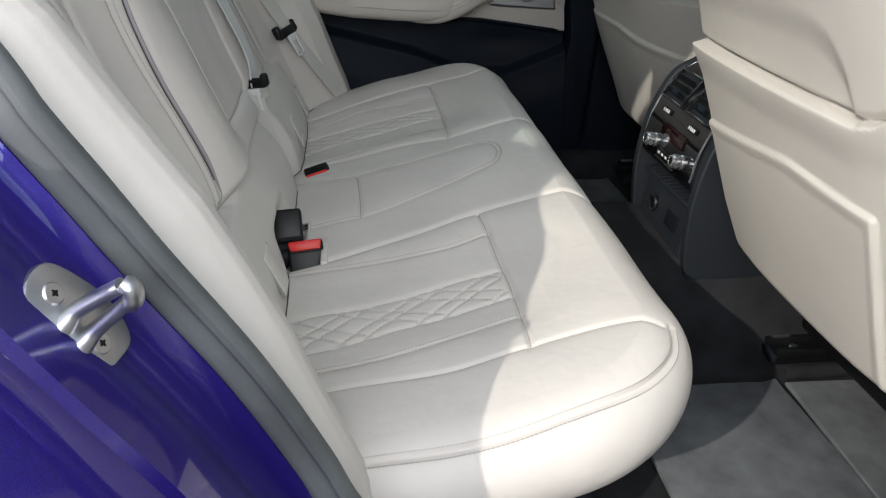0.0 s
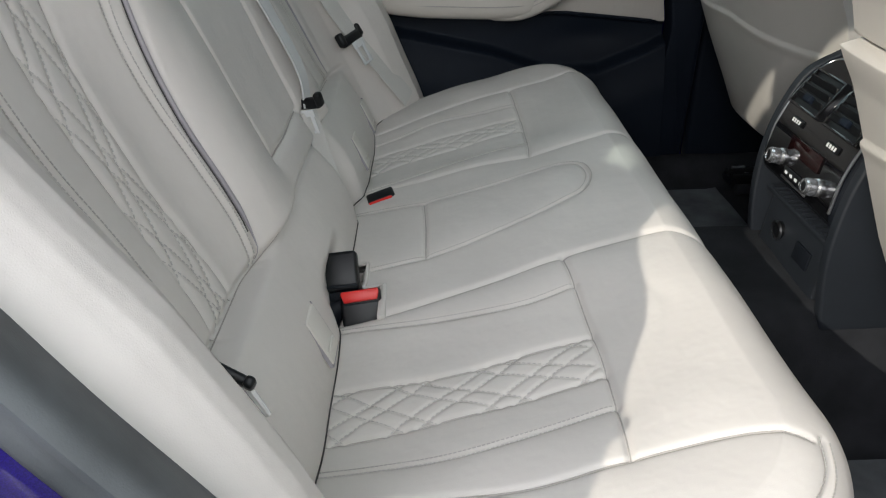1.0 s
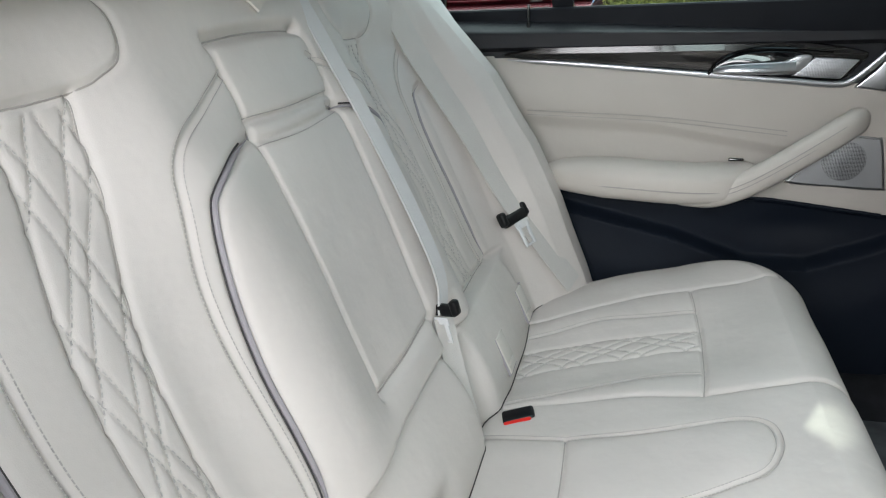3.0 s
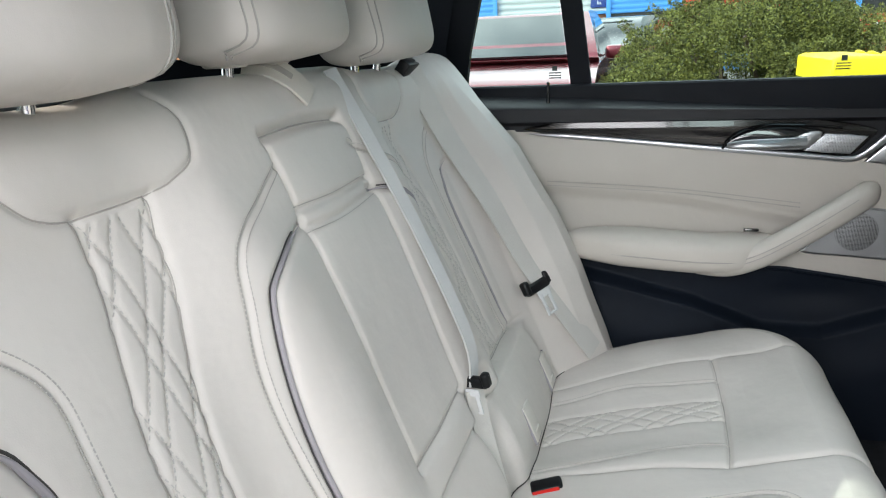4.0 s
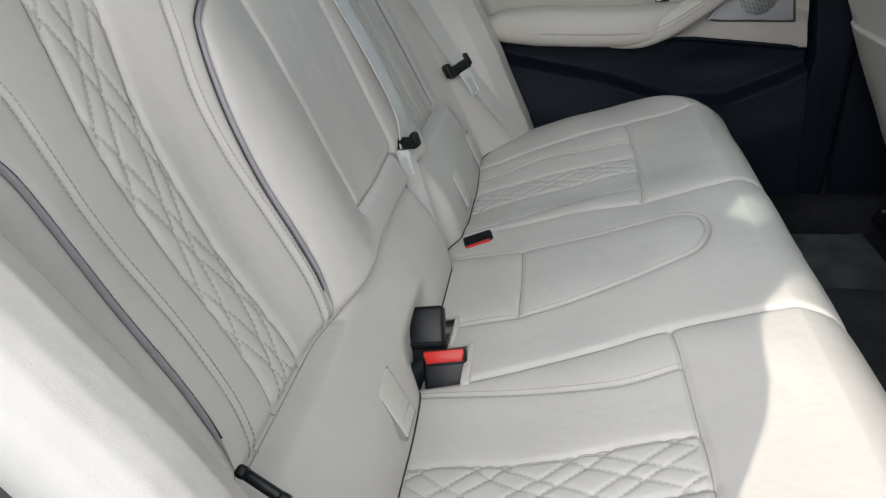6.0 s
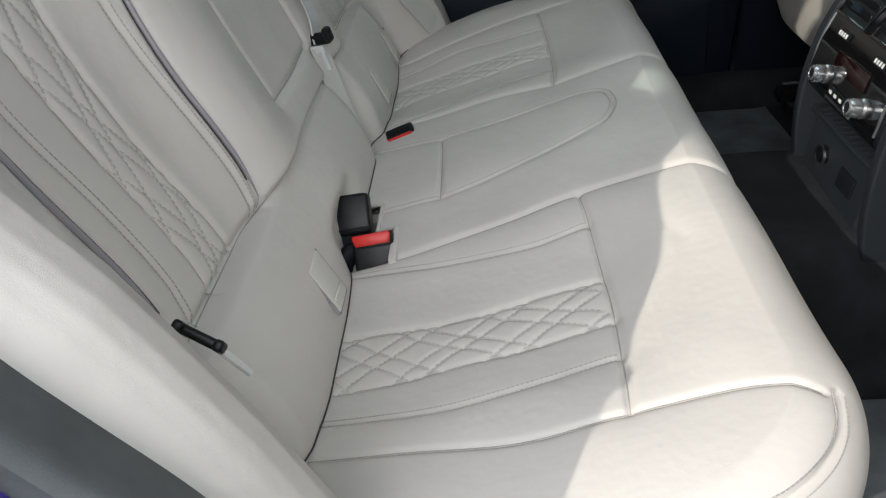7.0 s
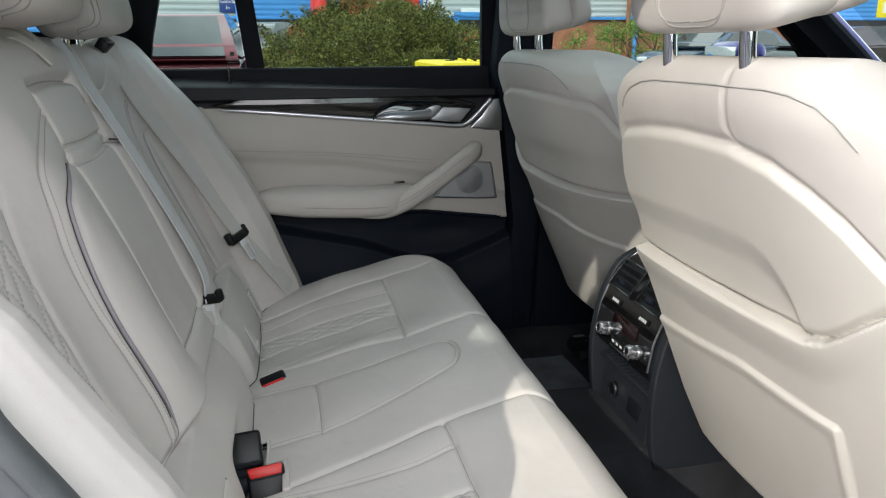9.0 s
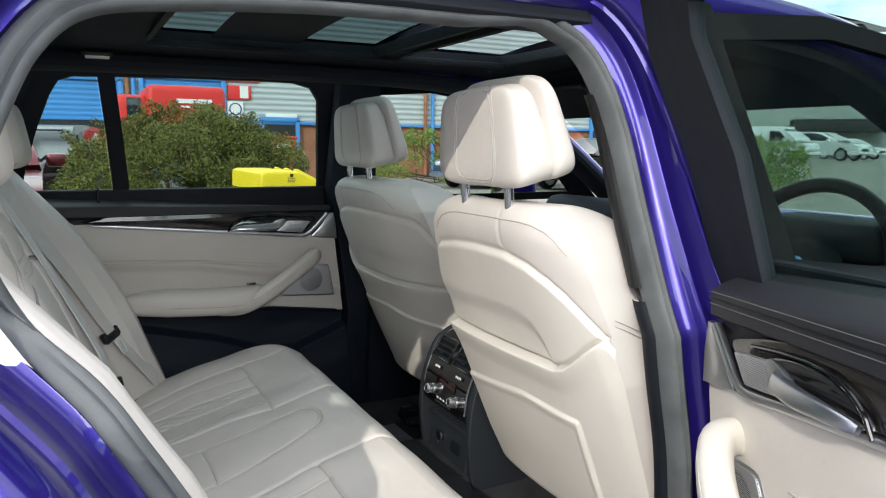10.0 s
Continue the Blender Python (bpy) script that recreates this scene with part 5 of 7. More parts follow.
def car_door(mirror, base, label, place=None):
    fix = (lambda g: flip_y((list(map(tuple, np.asarray(g[0]).tolist())), [tuple(int(i) for i in q) for q in g[1]]))) if mirror else (lambda g: g)
    d = thing("door_2" if mirror else "door_1", base, label, "car door", "rear doors", "structure")
    if place:                                  # swung open: hinge place, swing and sideways lean
        d.matrix_basis = Matrix.Translation(place[:3]) @ pose(0, 0, 0, 0, 0, place[3]) @ pose(0, 0, 0, 0, place[4], 0)
    add = lambda name, g, mat, parent=None, lb="": part(name, fix(g), mat, parent or d, lb)
    zz_, aa = np.arange(0.36, 1.062, 0.004), np.linspace(0, 1, 150)
    Z, A = np.meshgrid(zz_, aa, indexing="ij")
    Xp = panel_rear(Z) + (panel_front(Z) - panel_rear(Z)) * A
    sill_top = np.interp(Xp, [-0.50, -0.21, 0.28, 0.40], [1.052, 1.041, 1.019, 1.014] if mirror else [1.050, 1.036, 0.998, 0.990])
    if mirror:
        sill_top = sill_top + 0.036
    P = np.stack([Xp, panel_y(Xp, Z), Z + (sill_top - 1.062) * step01(Z, 0.99, 1.062)], -1)
    xc, zc = (Xp[1:, 1:] + Xp[:-1, :-1]) / 2, (Z[1:, 1:] + Z[:-1, :-1]) / 2
    upper = np.interp(xc, [-0.45, -0.384, 0.312, 0.35], [0.972, 0.968, 0.908, 0.90])
    low = np.interp(xc, [-0.30, -0.20, 0.04, 0.15, 0.36], [0.735, 0.718, 0.703, 0.700, 0.672])
    beige = (zc < upper) & (zc > low)
    add("door_panel", sheet(P, beige), PANEL, None, "ivory leather door panel")
    add("sill_trim", sheet(P, zc >= upper), SILL_LEATHER, None, "dark soft sill")
    add("door_pocket", sheet(P, zc <= low), NAVY_SOFT, None, "dark lower door panel with pocket")
    st = [seam_thread([(-0.30, 0.863 + o), (-0.062, 0.850 + o), (0.165, 0.824 + o)], lambda x, z, l: np.stack([x, panel_y(x, z) - l, z], -1), 0.0, 0.0034, 0.0016, 0.0008) for o in (-0.004, 0.004)]
    tagged(add("double_stitching", join_np(st), THREAD), kind="stuff")
    st = [seam_thread([(-0.40, 0.985 + o), (0.0, 0.985 + o), (0.322, 0.985 + o)], lambda x, z, l: np.stack([x, panel_y(x, z) - l, z], -1), 0.0, 0.0030, 0.0014, 0.0004) for o in (0.012, 0.026)]
    if mirror:
        tagged(add("sill_stitching", join_np(st), NAVY_THREAD), kind="stuff")
        sx = np.linspace(-0.40, 0.322, 70)
        add("sill_seam", sweep(np.stack([sx, panel_y(sx, np.full(70, 1.003)) - 0.0002, np.full(70, 1.003)], 1), ring(0.0012, 0.0012, 6), up=(0, -1, 0)), BLACK_HARD, None, "black joint in the sill leather")
    ex = np.linspace(-0.27, 0.335, 60)
    ez = np.interp(ex, [-0.30, -0.20, 0.04, 0.15, 0.36], [0.735, 0.718, 0.703, 0.700, 0.672]) - 0.001
    add("panel_edge", sweep(np.stack([ex, panel_y(ex, ez + 0.006) + 0.0015, ez], 1), ring(0.0042, 0.0042, 8), up=(0, -1, 0)), NAVY_SOFT, None, "dark edge strip")
    # inner core and outer skin
    core = [(float(panel_rear(z)), float(z)) for z in np.linspace(0.36, 1.05, 12)] + [(float(panel_front(z)), float(z)) for z in np.linspace(1.05, 0.36, 8)]
    add("door_core", moved(slab(core, 0.030, 0.003, 1), facing(0.785)), BLACK_SOFT)
    skin = [(float(panel_rear(z)) - 0.03, float(z)) for z in np.linspace(0.34, 0.985, 12)] + [(0.385, 0.985), (0.395, 0.34)]
    add("outer_skin", moved(slab(skin, 0.04, 0.012, 3), facing(0.84)), BLUE, None, "violet-blue painted outer skin")
    # wood strip, silver trim, handle
    strip = [(-0.330, 0.965), (-0.300, 0.979), (-0.273, 0.986), (-0.16, 0.994), (-0.06, 0.996), (0.05, 0.993), (0.139, 0.986), (0.22, 0.975), (0.272, 0.962), (0.262, 0.945), (0.236, 0.919), (0.20, 0.917), (0.0, 0.936)]
    add("wood_strip", moved(slab([tuple(p) for p in smooth_loop(strip, 0.01)], 0.010, 0.004, 3), facing(0.714)), WOOD, None, "dark polished wood trim strip")
    silver = smooth_line([(-0.335, 0.962), (-0.20, 0.951), (0.0, 0.932), (0.15, 0.918), (0.225, 0.911), (0.250, 0.917), (0.275, 0.938), (0.308, 0.972)], 0.008)
    sc = np.interp(np.linspace(0, 1, len(silver)), [0, 0.1, 0.8, 1], [0.3, 1, 1.25, 1.5])
    add("silver_trim", sweep(np.stack([silver[:, 0], np.full(len(silver), 0.703), silver[:, 1]], 1), ring(0.0045, 0.0038, 10, 3), up=(0, -1, 0), scale=sc), SATIN, None, "satin silver trim line")
    corner = [(0.256, 0.906), (0.285, 0.935), (0.314, 0.974), (0.329, 0.974), (0.336, 0.940), (0.338, 0.896), (0.300, 0.899)]
    add("silver_corner", moved(slab(corner, 0.012, 0.004, 2), facing(0.712)), SATIN, None, "satin grey trim corner")
    bowl_pts = [(0.025, 0.935), (0.045, 0.956), (0.085, 0.969), (0.150, 0.969), (0.186, 0.958), (0.160, 0.930), (0.10, 0.929)]
    add("handle_bowl", moved(slab([tuple(p) for p in smooth_loop(bowl_pts, 0.006)], 0.013, 0.005, 3), facing(0.713)), GLOSS_BLACK, None, "gloss black handle recess")
    surround = [(x, 0.699, z) for x, z in smooth_line([(0.020, 0.931), (0.040, 0.956), (0.085, 0.972), (0.150, 0.972), (0.215, 0.966)], 0.006)]
    add("handle_surround", sweep(surround, ring(0.0024, 0.0024, 8)), GLOSS_BLACK)
    lever = smooth_line([(0.028, 0.692, 0.9370), (0.06, 0.686, 0.9405), (0.11, 0.688, 0.9405), (0.158, 0.695, 0.9420)], 0.006)
    add("door_handle", sweep(lever, ring(0.0105, 0.0075, 16, 3.6), up=(0, -1, 0.35), scale=np.interp(np.linspace(0, 1, len(lever)), [0, 0.06, 0.5, 1], [0.42, 0.62, 0.92, 1.0])), SATIN, None, "satin silver door handle")
    petal = smooth_loop([(0.158, 0.930), (0.184, 0.957), (0.165, 0.961), (0.135, 0.948), (0.098, 0.932)], 0.005)
    add("handle_plate", moved(slab([tuple(p) for p in petal], 0.004, 0.0015, 2), facing(0.7005)), SATIN, None, "satin plate behind the handle")
    tw = [(0.156, 0.926), (0.189, 0.957), (0.226, 0.955), (0.258, 0.951), (0.232, 0.920), (0.195, 0.922)]
    add("tweeter_grille", moved(slab(tw, 0.007, 0.003, 2), facing(0.706)), GRILLE, None, "perforated silver tweeter cover")
    spk = [(0.172, 0.734), (0.180, 0.752), (0.212, 0.812), (0.226, 0.824), (0.262, 0.824), (0.308, 0.819), (0.317, 0.812), (0.330, 0.735), (0.324, 0.724), (0.25, 0.728)]
    spk_l = [tuple(p) for p in smooth_loop(spk, 0.006)]
    sp = add("speaker", moved(slab(spk_l, 0.008, 0.004, 3), facing(0.722)), SATIN, None, "silver loudspeaker cover with round pattern")
    cx0, cz0 = 0.258, 0.777
    inner = [((p[0] - cx0) * 0.92 + cx0, (p[1] - cz0) * 0.92 + cz0) for p in spk_l]
    add("speaker_mesh", moved(slab(inner, 0.0025, 0.001, 1), facing(0.7138)), GRILLE, sp, "perforated metal mesh")
    add("speaker_cone", moved(lathe([(0.0, 0.0004), (0.012, 0.0009), (0.016, 0.0002), (0.030, 0.0008), (0.036, 0.0)], 36), Matrix.Translation((cx0, 0.7110, cz0)) @ pose(0, 0, 0, 90, 0, 0)), GRILLE, sp)
    # armrest and pull handle
    arm = smooth_line([(-0.262, 0.700, 0.752), (-0.225, 0.682, 0.752), (-0.14, 0.668, 0.750), (-0.02, 0.662, 0.744), (0.06, 0.672, 0.744), (0.12, 0.698, 0.752)], 0.008)
    sc = np.interp(np.linspace(0, 1, len(arm)), [0, 0.04, 0.12, 0.3, 0.8, 0.95, 1], [0.25, 0.55, 0.82, 1.0, 1.0, 0.8, 0.5])
    add("armrest", sweep(arm, ring(0.048, 0.036, 26, 2.6), up=(0, 0, 1), scale=sc), PANEL, None, "padded ivory armrest")
    add("armrest_seam", sweep([(x, y - 0.047 * s, z - 0.006) for (x, y, z), s in zip(arm[4:-10], sc[4:-10])], ring(0.0015, 0.0015, 6)), THREAD)
    pull = smooth_line([(-0.035, 0.655, 0.722), (0.03, 0.648, 0.726), (0.085, 0.645, 0.745), (0.150, 0.650, 0.783), (0.205, 0.660, 0.818), (0.250, 0.680, 0.844), (0.268, 0.704, 0.850), (0.270, 0.720, 0.848)], 0.007)
    n = len(pull)
    sc = np.interp(np.linspace(0, 1, n), [0, 0.05, 0.2, 0.75, 0.92, 1], [0.35, 0.75, 1.0, 0.95, 0.95, 0.9])
    ph = add("pull_handle", sweep(pull, ring(0.021, 0.023, 18, 2.5), up=(0, 0, 1), scale=sc), PANEL, None, "leather-wrapped pull handle")
    for o in (-0.004, 0.004):
        add("handle_seam", sweep([(x, y - 0.0205 * s, z + 0.004 + o) for (x, y, z), s in zip(pull[3:-8], sc[3:-8])], ring(0.0009, 0.0009, 6)), THREAD, ph)
    add("window_switch", rbox((0.026, 0.010, 0.005), (0.078, 0.690, 0.782), 0.002), GLOSS_BLACK, None, "small black window switch")
    # window
    holes = [deeper(GLASS_Q), deeper(GLASS_M)]
    back_y = 0.770 if mirror else 0.800
    line = deeper(window_lines(0.050))
    if mirror:                                 # the broad, raked front upright of the frame
        rake = lambda x, z: x + (float(np.interp(z, [0.95, 1.33], [-0.056, -0.012])) if x > 0.2 else 0.0)
        holes = [[(x, z - (0.042 if z < 1.10 and x > -0.45 else 0.0)) for x, z in holes[0]], [(rake(x, z), z - (0.042 if z < 1.10 else 0.0)) for x, z in holes[1]]]
        line = [(x + (float(np.interp(z, [0.95, 1.33], [0.024, 0.060])) if x > 0.2 else 0.0), z) for x, z in line]
    fr = plate(line, holes, 0.018)
    add("window_frame", lean_in(moved(fr, facing(back_y))), BLACK_SOFT, None, "black window surround with a divider bar")
    if mirror:
        add("frame_seal", lean_in(sweep([(x, 0.766, z) for x, z in [(0.325, 1.02), (0.318, 1.18), (0.318, 1.30), (0.300, 1.362), (0.20, 1.385)]], ring(0.016, 0.008, 10, 3), up=(0, -1, 0))), RUBBER, None, "grey rubber frame seal")
    gp = []
    for poly in holes:
        gp.append(lean_in(moved(slab([((p[0] - 0.0) * 1.01, (p[1] - 1.19) * 1.03 + 1.19) for p in poly], 0.004, 0), facing(back_y - 0.005))))
    for g in gp:
        add("window_pane", g, GLASS_TINT, None, "lightly tinted pane")
    mk = [rbox((0.010, 0.0006, 0.010), (x, 0.7880 - 0.42 * 0.045, 1.082), 0) for x in (-0.292, 0.268 - 0.045)]
    mk += [rbox((0.024, 0.0006, 0.0022), (x, 0.7880 - 0.42 * (z - 1.03), z), 0) for x in (-0.292, 0.223) for z in (1.073, 1.068, 1.063)]
    if not mirror:
        tagged(add("glass_marking", join(*mk), GREY_MARK, None, "small printed bars on the glass"), kind="stuff")
    add("lock_pin", rod(0.004, 0.003, (-0.300, 0.728, 1.01), (-0.300, 0.728, 1.058), 10, 0.001), GLOSS_BLACK)
    return d


car_door(False, (0.36, 0.72, 0.36), "closed rear car door with ivory panel and wood strip")
car_door(True, (0.36, -0.72, 0.36), "open rear car door with ivory panel and dark wood trim", (0.326, -0.748, 0.350, 66.8, 3.5))


# ---- body shell ----
MESH_BLACK = grille("black_pillar_mesh", (0.016, 0.016, 0.017), (0.003, 0.003, 0.003), 0.0022)
MESH_BLACK.node_tree.nodes["Principled BSDF"].inputs["Metallic"].default_value = 0.0
MESH_BLACK.node_tree.nodes["Principled BSDF"].inputs["Specular IOR Level"].default_value = 0.15
def side_y(z):
    return -0.66 + 0.38 * np.maximum(z - 0.92, 0)


APERTURE = smooth_loop([(0.332, 0.46), (0.334, 0.60), (0.324, 0.74), (0.303, 0.85), (0.289, 0.94), (0.283, 1.06), (0.279, 1.19), (0.262, 1.262), (0.225, 1.303), (0.162, 1.326), (-0.075, 1.328), (-0.266, 1.315), (-0.345, 1.300),
                        (-0.388, 1.262), (-0.415, 1.21), (-0.445, 1.13), (-0.448, 1.09), (-0.428, 1.045), (-0.349, 0.954), (-0.311, 0.893), (-0.275, 0.828), (-0.2265, 0.745), (-0.188, 0.663), (-0.163, 0.603), (-0.10, 0.50), (-0.03, 0.425), (0.06, 0.395), (0.20, 0.395), (0.275, 0.412)], 0.010)
ap_t = np.roll(APERTURE, -1, 0) - np.roll(APERTURE, 1, 0)
ap_t /= np.linalg.norm(ap_t, axis=1)[:, None]
ap_n = np.stack([ap_t[:, 1], -ap_t[:, 0]], 1)
if ((ap_n * (APERTURE - APERTURE.mean(0))).sum(1)).mean() < 0:
    ap_n = -ap_n


def seal_out(out):
    """The seal is narrower along the centre pillar: its inner lines stand further forward there."""
    on = np.interp(APERTURE[:, 0], [0.10, 0.24], [0.0, 1.0]) * np.interp(APERTURE[:, 1], [0.40, 0.50], [0.0, 1.0])
    return out + on * (0.003 + 0.021 * (1 - out / 0.045))


def ap_loop(out, dy, scaled=True):
    """A line round the door opening, moved away from it and outwards from the car."""
    q = APERTURE + ap_n * (np.where(APERTURE[:, 0] > 0.2, np.minimum(out, 0.100), out) * np.interp(APERTURE[:, 0], [0.05, 0.25], [0.70, 1.0]))[:, None]
    y = side_y(APERTURE[:, 1])
    k = np.interp(APERTURE[:, 1], [0.95, 1.32], [1.0, 0.45]) if scaled else 1.0
    inward = 0.004 * np.interp(APERTURE[:, 0], [-0.15, 0.2], [1.0, 0.0]) * np.interp(APERTURE[:, 1], [0.90, 1.05], [1.0, 0.0]) * max(0.0, 1 - abs(dy) / 0.13)
    flare = 0.030 * step01(-dy, 0.08, 0.15) * np.interp(APERTURE[:, 0], [-0.30, -0.15], [1.0, 0.3]) * (APERTURE[:, 0] < -0.1) * np.exp(-((APERTURE[:, 1] - 0.78) / 0.12) ** 4)
    return np.stack([q[:, 0] - flare, y + dy * k + inward, q[:, 1]], 1)


body = thing("estate_car", (-0.1, MID, 0.2), "violet-blue estate car with its rear door open", "car")
SEAL_PROFILE = ((-0.002, 0.02), (-0.003, -0.002), (0.0, -0.011), (0.004, -0.0155), (0.009, -0.017), (0.013, -0.0145), (0.0155, -0.0085), (0.0178, -0.0062), (0.0205, -0.0085), (0.026, -0.0130), (0.031, -0.0142), (0.036, -0.0128), (0.040, -0.0085), (0.043, -0.003), (0.045, 0.004), (0.045, 0.02))
# behind the bench the seal turns to face the opening: a dark lip, a ridge and a flat flocked band
SEAL_REAR = ((0.036, 0.060), (0.023, 0.040), (0.0165, 0.029), (0.0105, 0.018), (0.0060, 0.0085), (0.0040, 0.0010), (0.0045, -0.0050), (0.0080, -0.0090), (0.0125, -0.0085), (0.0155, -0.0045), (0.0175, -0.0038), (0.0215, -0.0048), (0.0270, -0.0055), (0.0310, -0.0042), (0.0345, 0.0000), (0.0360, 0.0060))


def seal_line(k):
    """One line of the seal round the opening, changing its section along the rear edge."""
    rear = step01(-APERTURE[:, 0], 0.02, 0.10) * step01(1.06 - APERTURE[:, 1], 0.0, 0.10)
    a = ap_loop(seal_out(SEAL_PROFILE[k][0]), SEAL_PROFILE[k][1], False)
    q = APERTURE + ap_n * SEAL_REAR[k][0]
    b = np.stack([q[:, 0], side_y(APERTURE[:, 1]) + SEAL_REAR[k][1], q[:, 1]], 1)
    return a + (b - a) * rear[:, None]


part("door_seal", loft([seal_line(k) for k in range(16)]), RUBBER, body, "grey rubber door seal")
jamb = [ap_loop(o, d) for o, d in ((0.044, 0.012), (0.048, -0.006), (0.055, -0.009), (0.062, -0.014), (0.067, -0.022), (0.069, -0.030), (0.0722, -0.035), (0.0705, -0.041), (0.072, -0.060), (0.0728, -0.084), (0.0790, -0.089), (0.0772, -0.096), (0.079, -0.120), (0.080, -0.130), (0.084, -0.138), (0.088, -0.146), (0.092, -0.157), (0.101, -0.166), (0.115, -0.172), (0.150, -0.176))]
part("door_jamb", loft(jamb), BLUE, body, "glossy painted door jamb")
# quarter panel behind the doorway, pillar by the front door
zq = np.linspace(0.25, 1.02, 40)
rear_edge = np.interp(zq, [0.25, 0.40, 0.50, 0.621, 0.737, 0.832, 0.954, 1.045, 1.09], [-0.10, -0.10, -0.17, -0.245, -0.305, -0.360, -0.44, -0.515, -0.56])
aq = np.linspace(0, 1, 30)
QP = np.array([[(re + (-1.75 - re) * a, -0.838 - 0.018 * math.sin(min(a * 4, 1) * math.pi / 2) + 0.10 * max(z - 0.93, 0), z) for a in aq] for z, re in zip(zq, rear_edge)])
part("quarter_panel", sheet(QP), BLUE, body, "rear quarter panel")
part("sill", rbox((2.0, 0.10, 0.10), (0.2, -0.775, 0.265), 0.03, 3), BLUE, body)
part("sill_plate", rbox((0.62, 0.075, 0.008), (0.02, -0.625, 0.383), 0.003, 2), BLACK_HARD, body, "black sill plate")
part("sill_base", rbox((1.6, 0.16, 0.12), (0.2, -0.68, 0.318), 0.01, 2), BLACK_SOFT, body)
for sg in (-1, 1):
    yb = MID + sg * 0.80
    # front door below the window, inside and out
    part("front_door_skin", rbox((0.98, 0.05, 0.65), (0.925, yb + sg * 0.015, 0.62), 0.02, 3), BLUE, body, "front door outer skin")
    part("front_door_trim", rbox((0.96, 0.04, 0.66), (0.93, yb - sg * 0.055, 0.64), 0.015, 3), NAVY_SOFT, body)
    top = [(0.372, 0.99), (0.345, 1.345), (0.62, 1.365), (0.80, 1.345), (1.00, 1.25), (1.20, 1.11), (1.36, 0.99)]
    hole = [(0.394, 1.015), (0.366, 1.310), (0.62, 1.330), (0.79, 1.310), (0.98, 1.215), (1.15, 1.095), (1.24, 1.015)]
    wf = lean_in(moved(plate(top, [hole], 0.018), facing(0.775)))
    gl = lean_in(moved(slab(hole, 0.004, 0), facing(0.768)))
    if sg < 0:
        wf, gl = flip_y(wf), flip_y(gl)
    part("front_window_frame", wf, BLACK_MATT, body)
    part("front_window_pane", gl, GLASS_CLEAR, body)
    ap = smooth_line([(1.42, sg * 0.66 + MID, 0.96), (1.15, sg * 0.625 + MID, 1.15), (0.90, sg * 0.58 + MID, 1.30), (0.70, sg * 0.55 + MID, 1.365), (0.3, sg * 0.53 + MID, 1.385), (-0.6, sg * 0.53 + MID, 1.375), (-1.5, sg * 0.50 + MID, 1.30)], 0.04)
    part("roof_rail", sweep(ap, ring(0.045, 0.032, 14, 2.6)), BLUE, body, "painted roof rail and windscreen pillar")
    ap_in = ap + np.array((0, -sg * 0.03, -0.030))
    part("pillar_trim", sweep(ap_in, ring(0.050, 0.022, 12, 2.6)), FABRIC_DARK, body)
    # rear pillars and luggage-space side
    part("luggage_side", rbox((1.15, 0.03, 0.75), (-1.14, MID + sg * 0.70, 0.665), 0.01, 2), FABRIC_DARK, body)
    lw = [(-0.58, 1.03), (-0.53, 1.365), (-1.70, 1.33), (-1.75, 1.03)]
    lh = [(-0.645, 1.130), (-0.60, 1.270), (-0.585, 1.318), (-0.70, 1.330), (-1.25, 1.285), (-1.36, 1.22), (-1.44, 1.15), (-1.40, 1.130)]
    lf, lg = lean_in(moved(plate(lw, [lh], 0.02), facing(0.770))), lean_in(moved(slab(lh, 0.004, 0), facing(0.762)))
    if sg < 0:
        lf, lg = flip_y(lf), flip_y(lg)
    part("rear_pillar", lf, BLACK_SOFT, body)
    part("luggage_window", lg, GLASS_TINT, body)
# far side trim round the closed door
outer = [(-0.62, 0.92), (-0.60, 1.38), (0.46, 1.385), (0.47, 0.92)]
part("far_side_trim", lean_in(moved(plate(outer, [deeper(window_lines(0.046))], 0.03), facing(0.812))), FABRIC_DARK, body, "dark cloth window surround")
part("far_pillar", lean_in(moved(slab([(0.335, 0.36), (0.43, 0.36), (0.43, 1.36), (0.312, 1.34), (0.318, 1.05), (0.345, 0.90), (0.375, 0.66)], 0.05, 0.01, 2), facing(0.762))), NAVY_SOFT, body, "dark pillar trim")
part("near_pillar_trim", flip_y(lean_in(moved(slab([(0.375, 0.40), (0.43, 0.40), (0.42, 1.00), (0.375, 1.35), (0.318, 1.31), (0.332, 1.10), (0.328, 1.00), (0.345, 0.912), (0.357, 0.835), (0.375, 0.684)], 0.060, 0.008, 2), facing(0.668)), z0=0.92)), BLACK_SOFT, body, "black pillar trim")
def pillar_strip(z0, z1, width):
    """A narrow strip of pillar trim that stands a little into the door opening, along its front edge."""
    on = (APERTURE[:, 0] > 0.2) & (APERTURE[:, 1] >= z0) & (APERTURE[:, 1] <= z1)
    ids = np.where(on)[0]
    ids = ids[np.argsort(APERTURE[ids, 1])]
    w = width * np.interp(APERTURE[:, 1], [1.12, 1.24], [1.0, 0.15])
    rows = [ap_loop(o, d, False)[ids] for o, d in ((0.028, 0.034), (0.021, 0.012), (0.021 - w * 0.5, 0.015), (0.021 - w, 0.020), (0.021 - w - 0.001, 0.026), (0.024 - w, 0.036))]
    return sheet(np.stack(rows, 1))


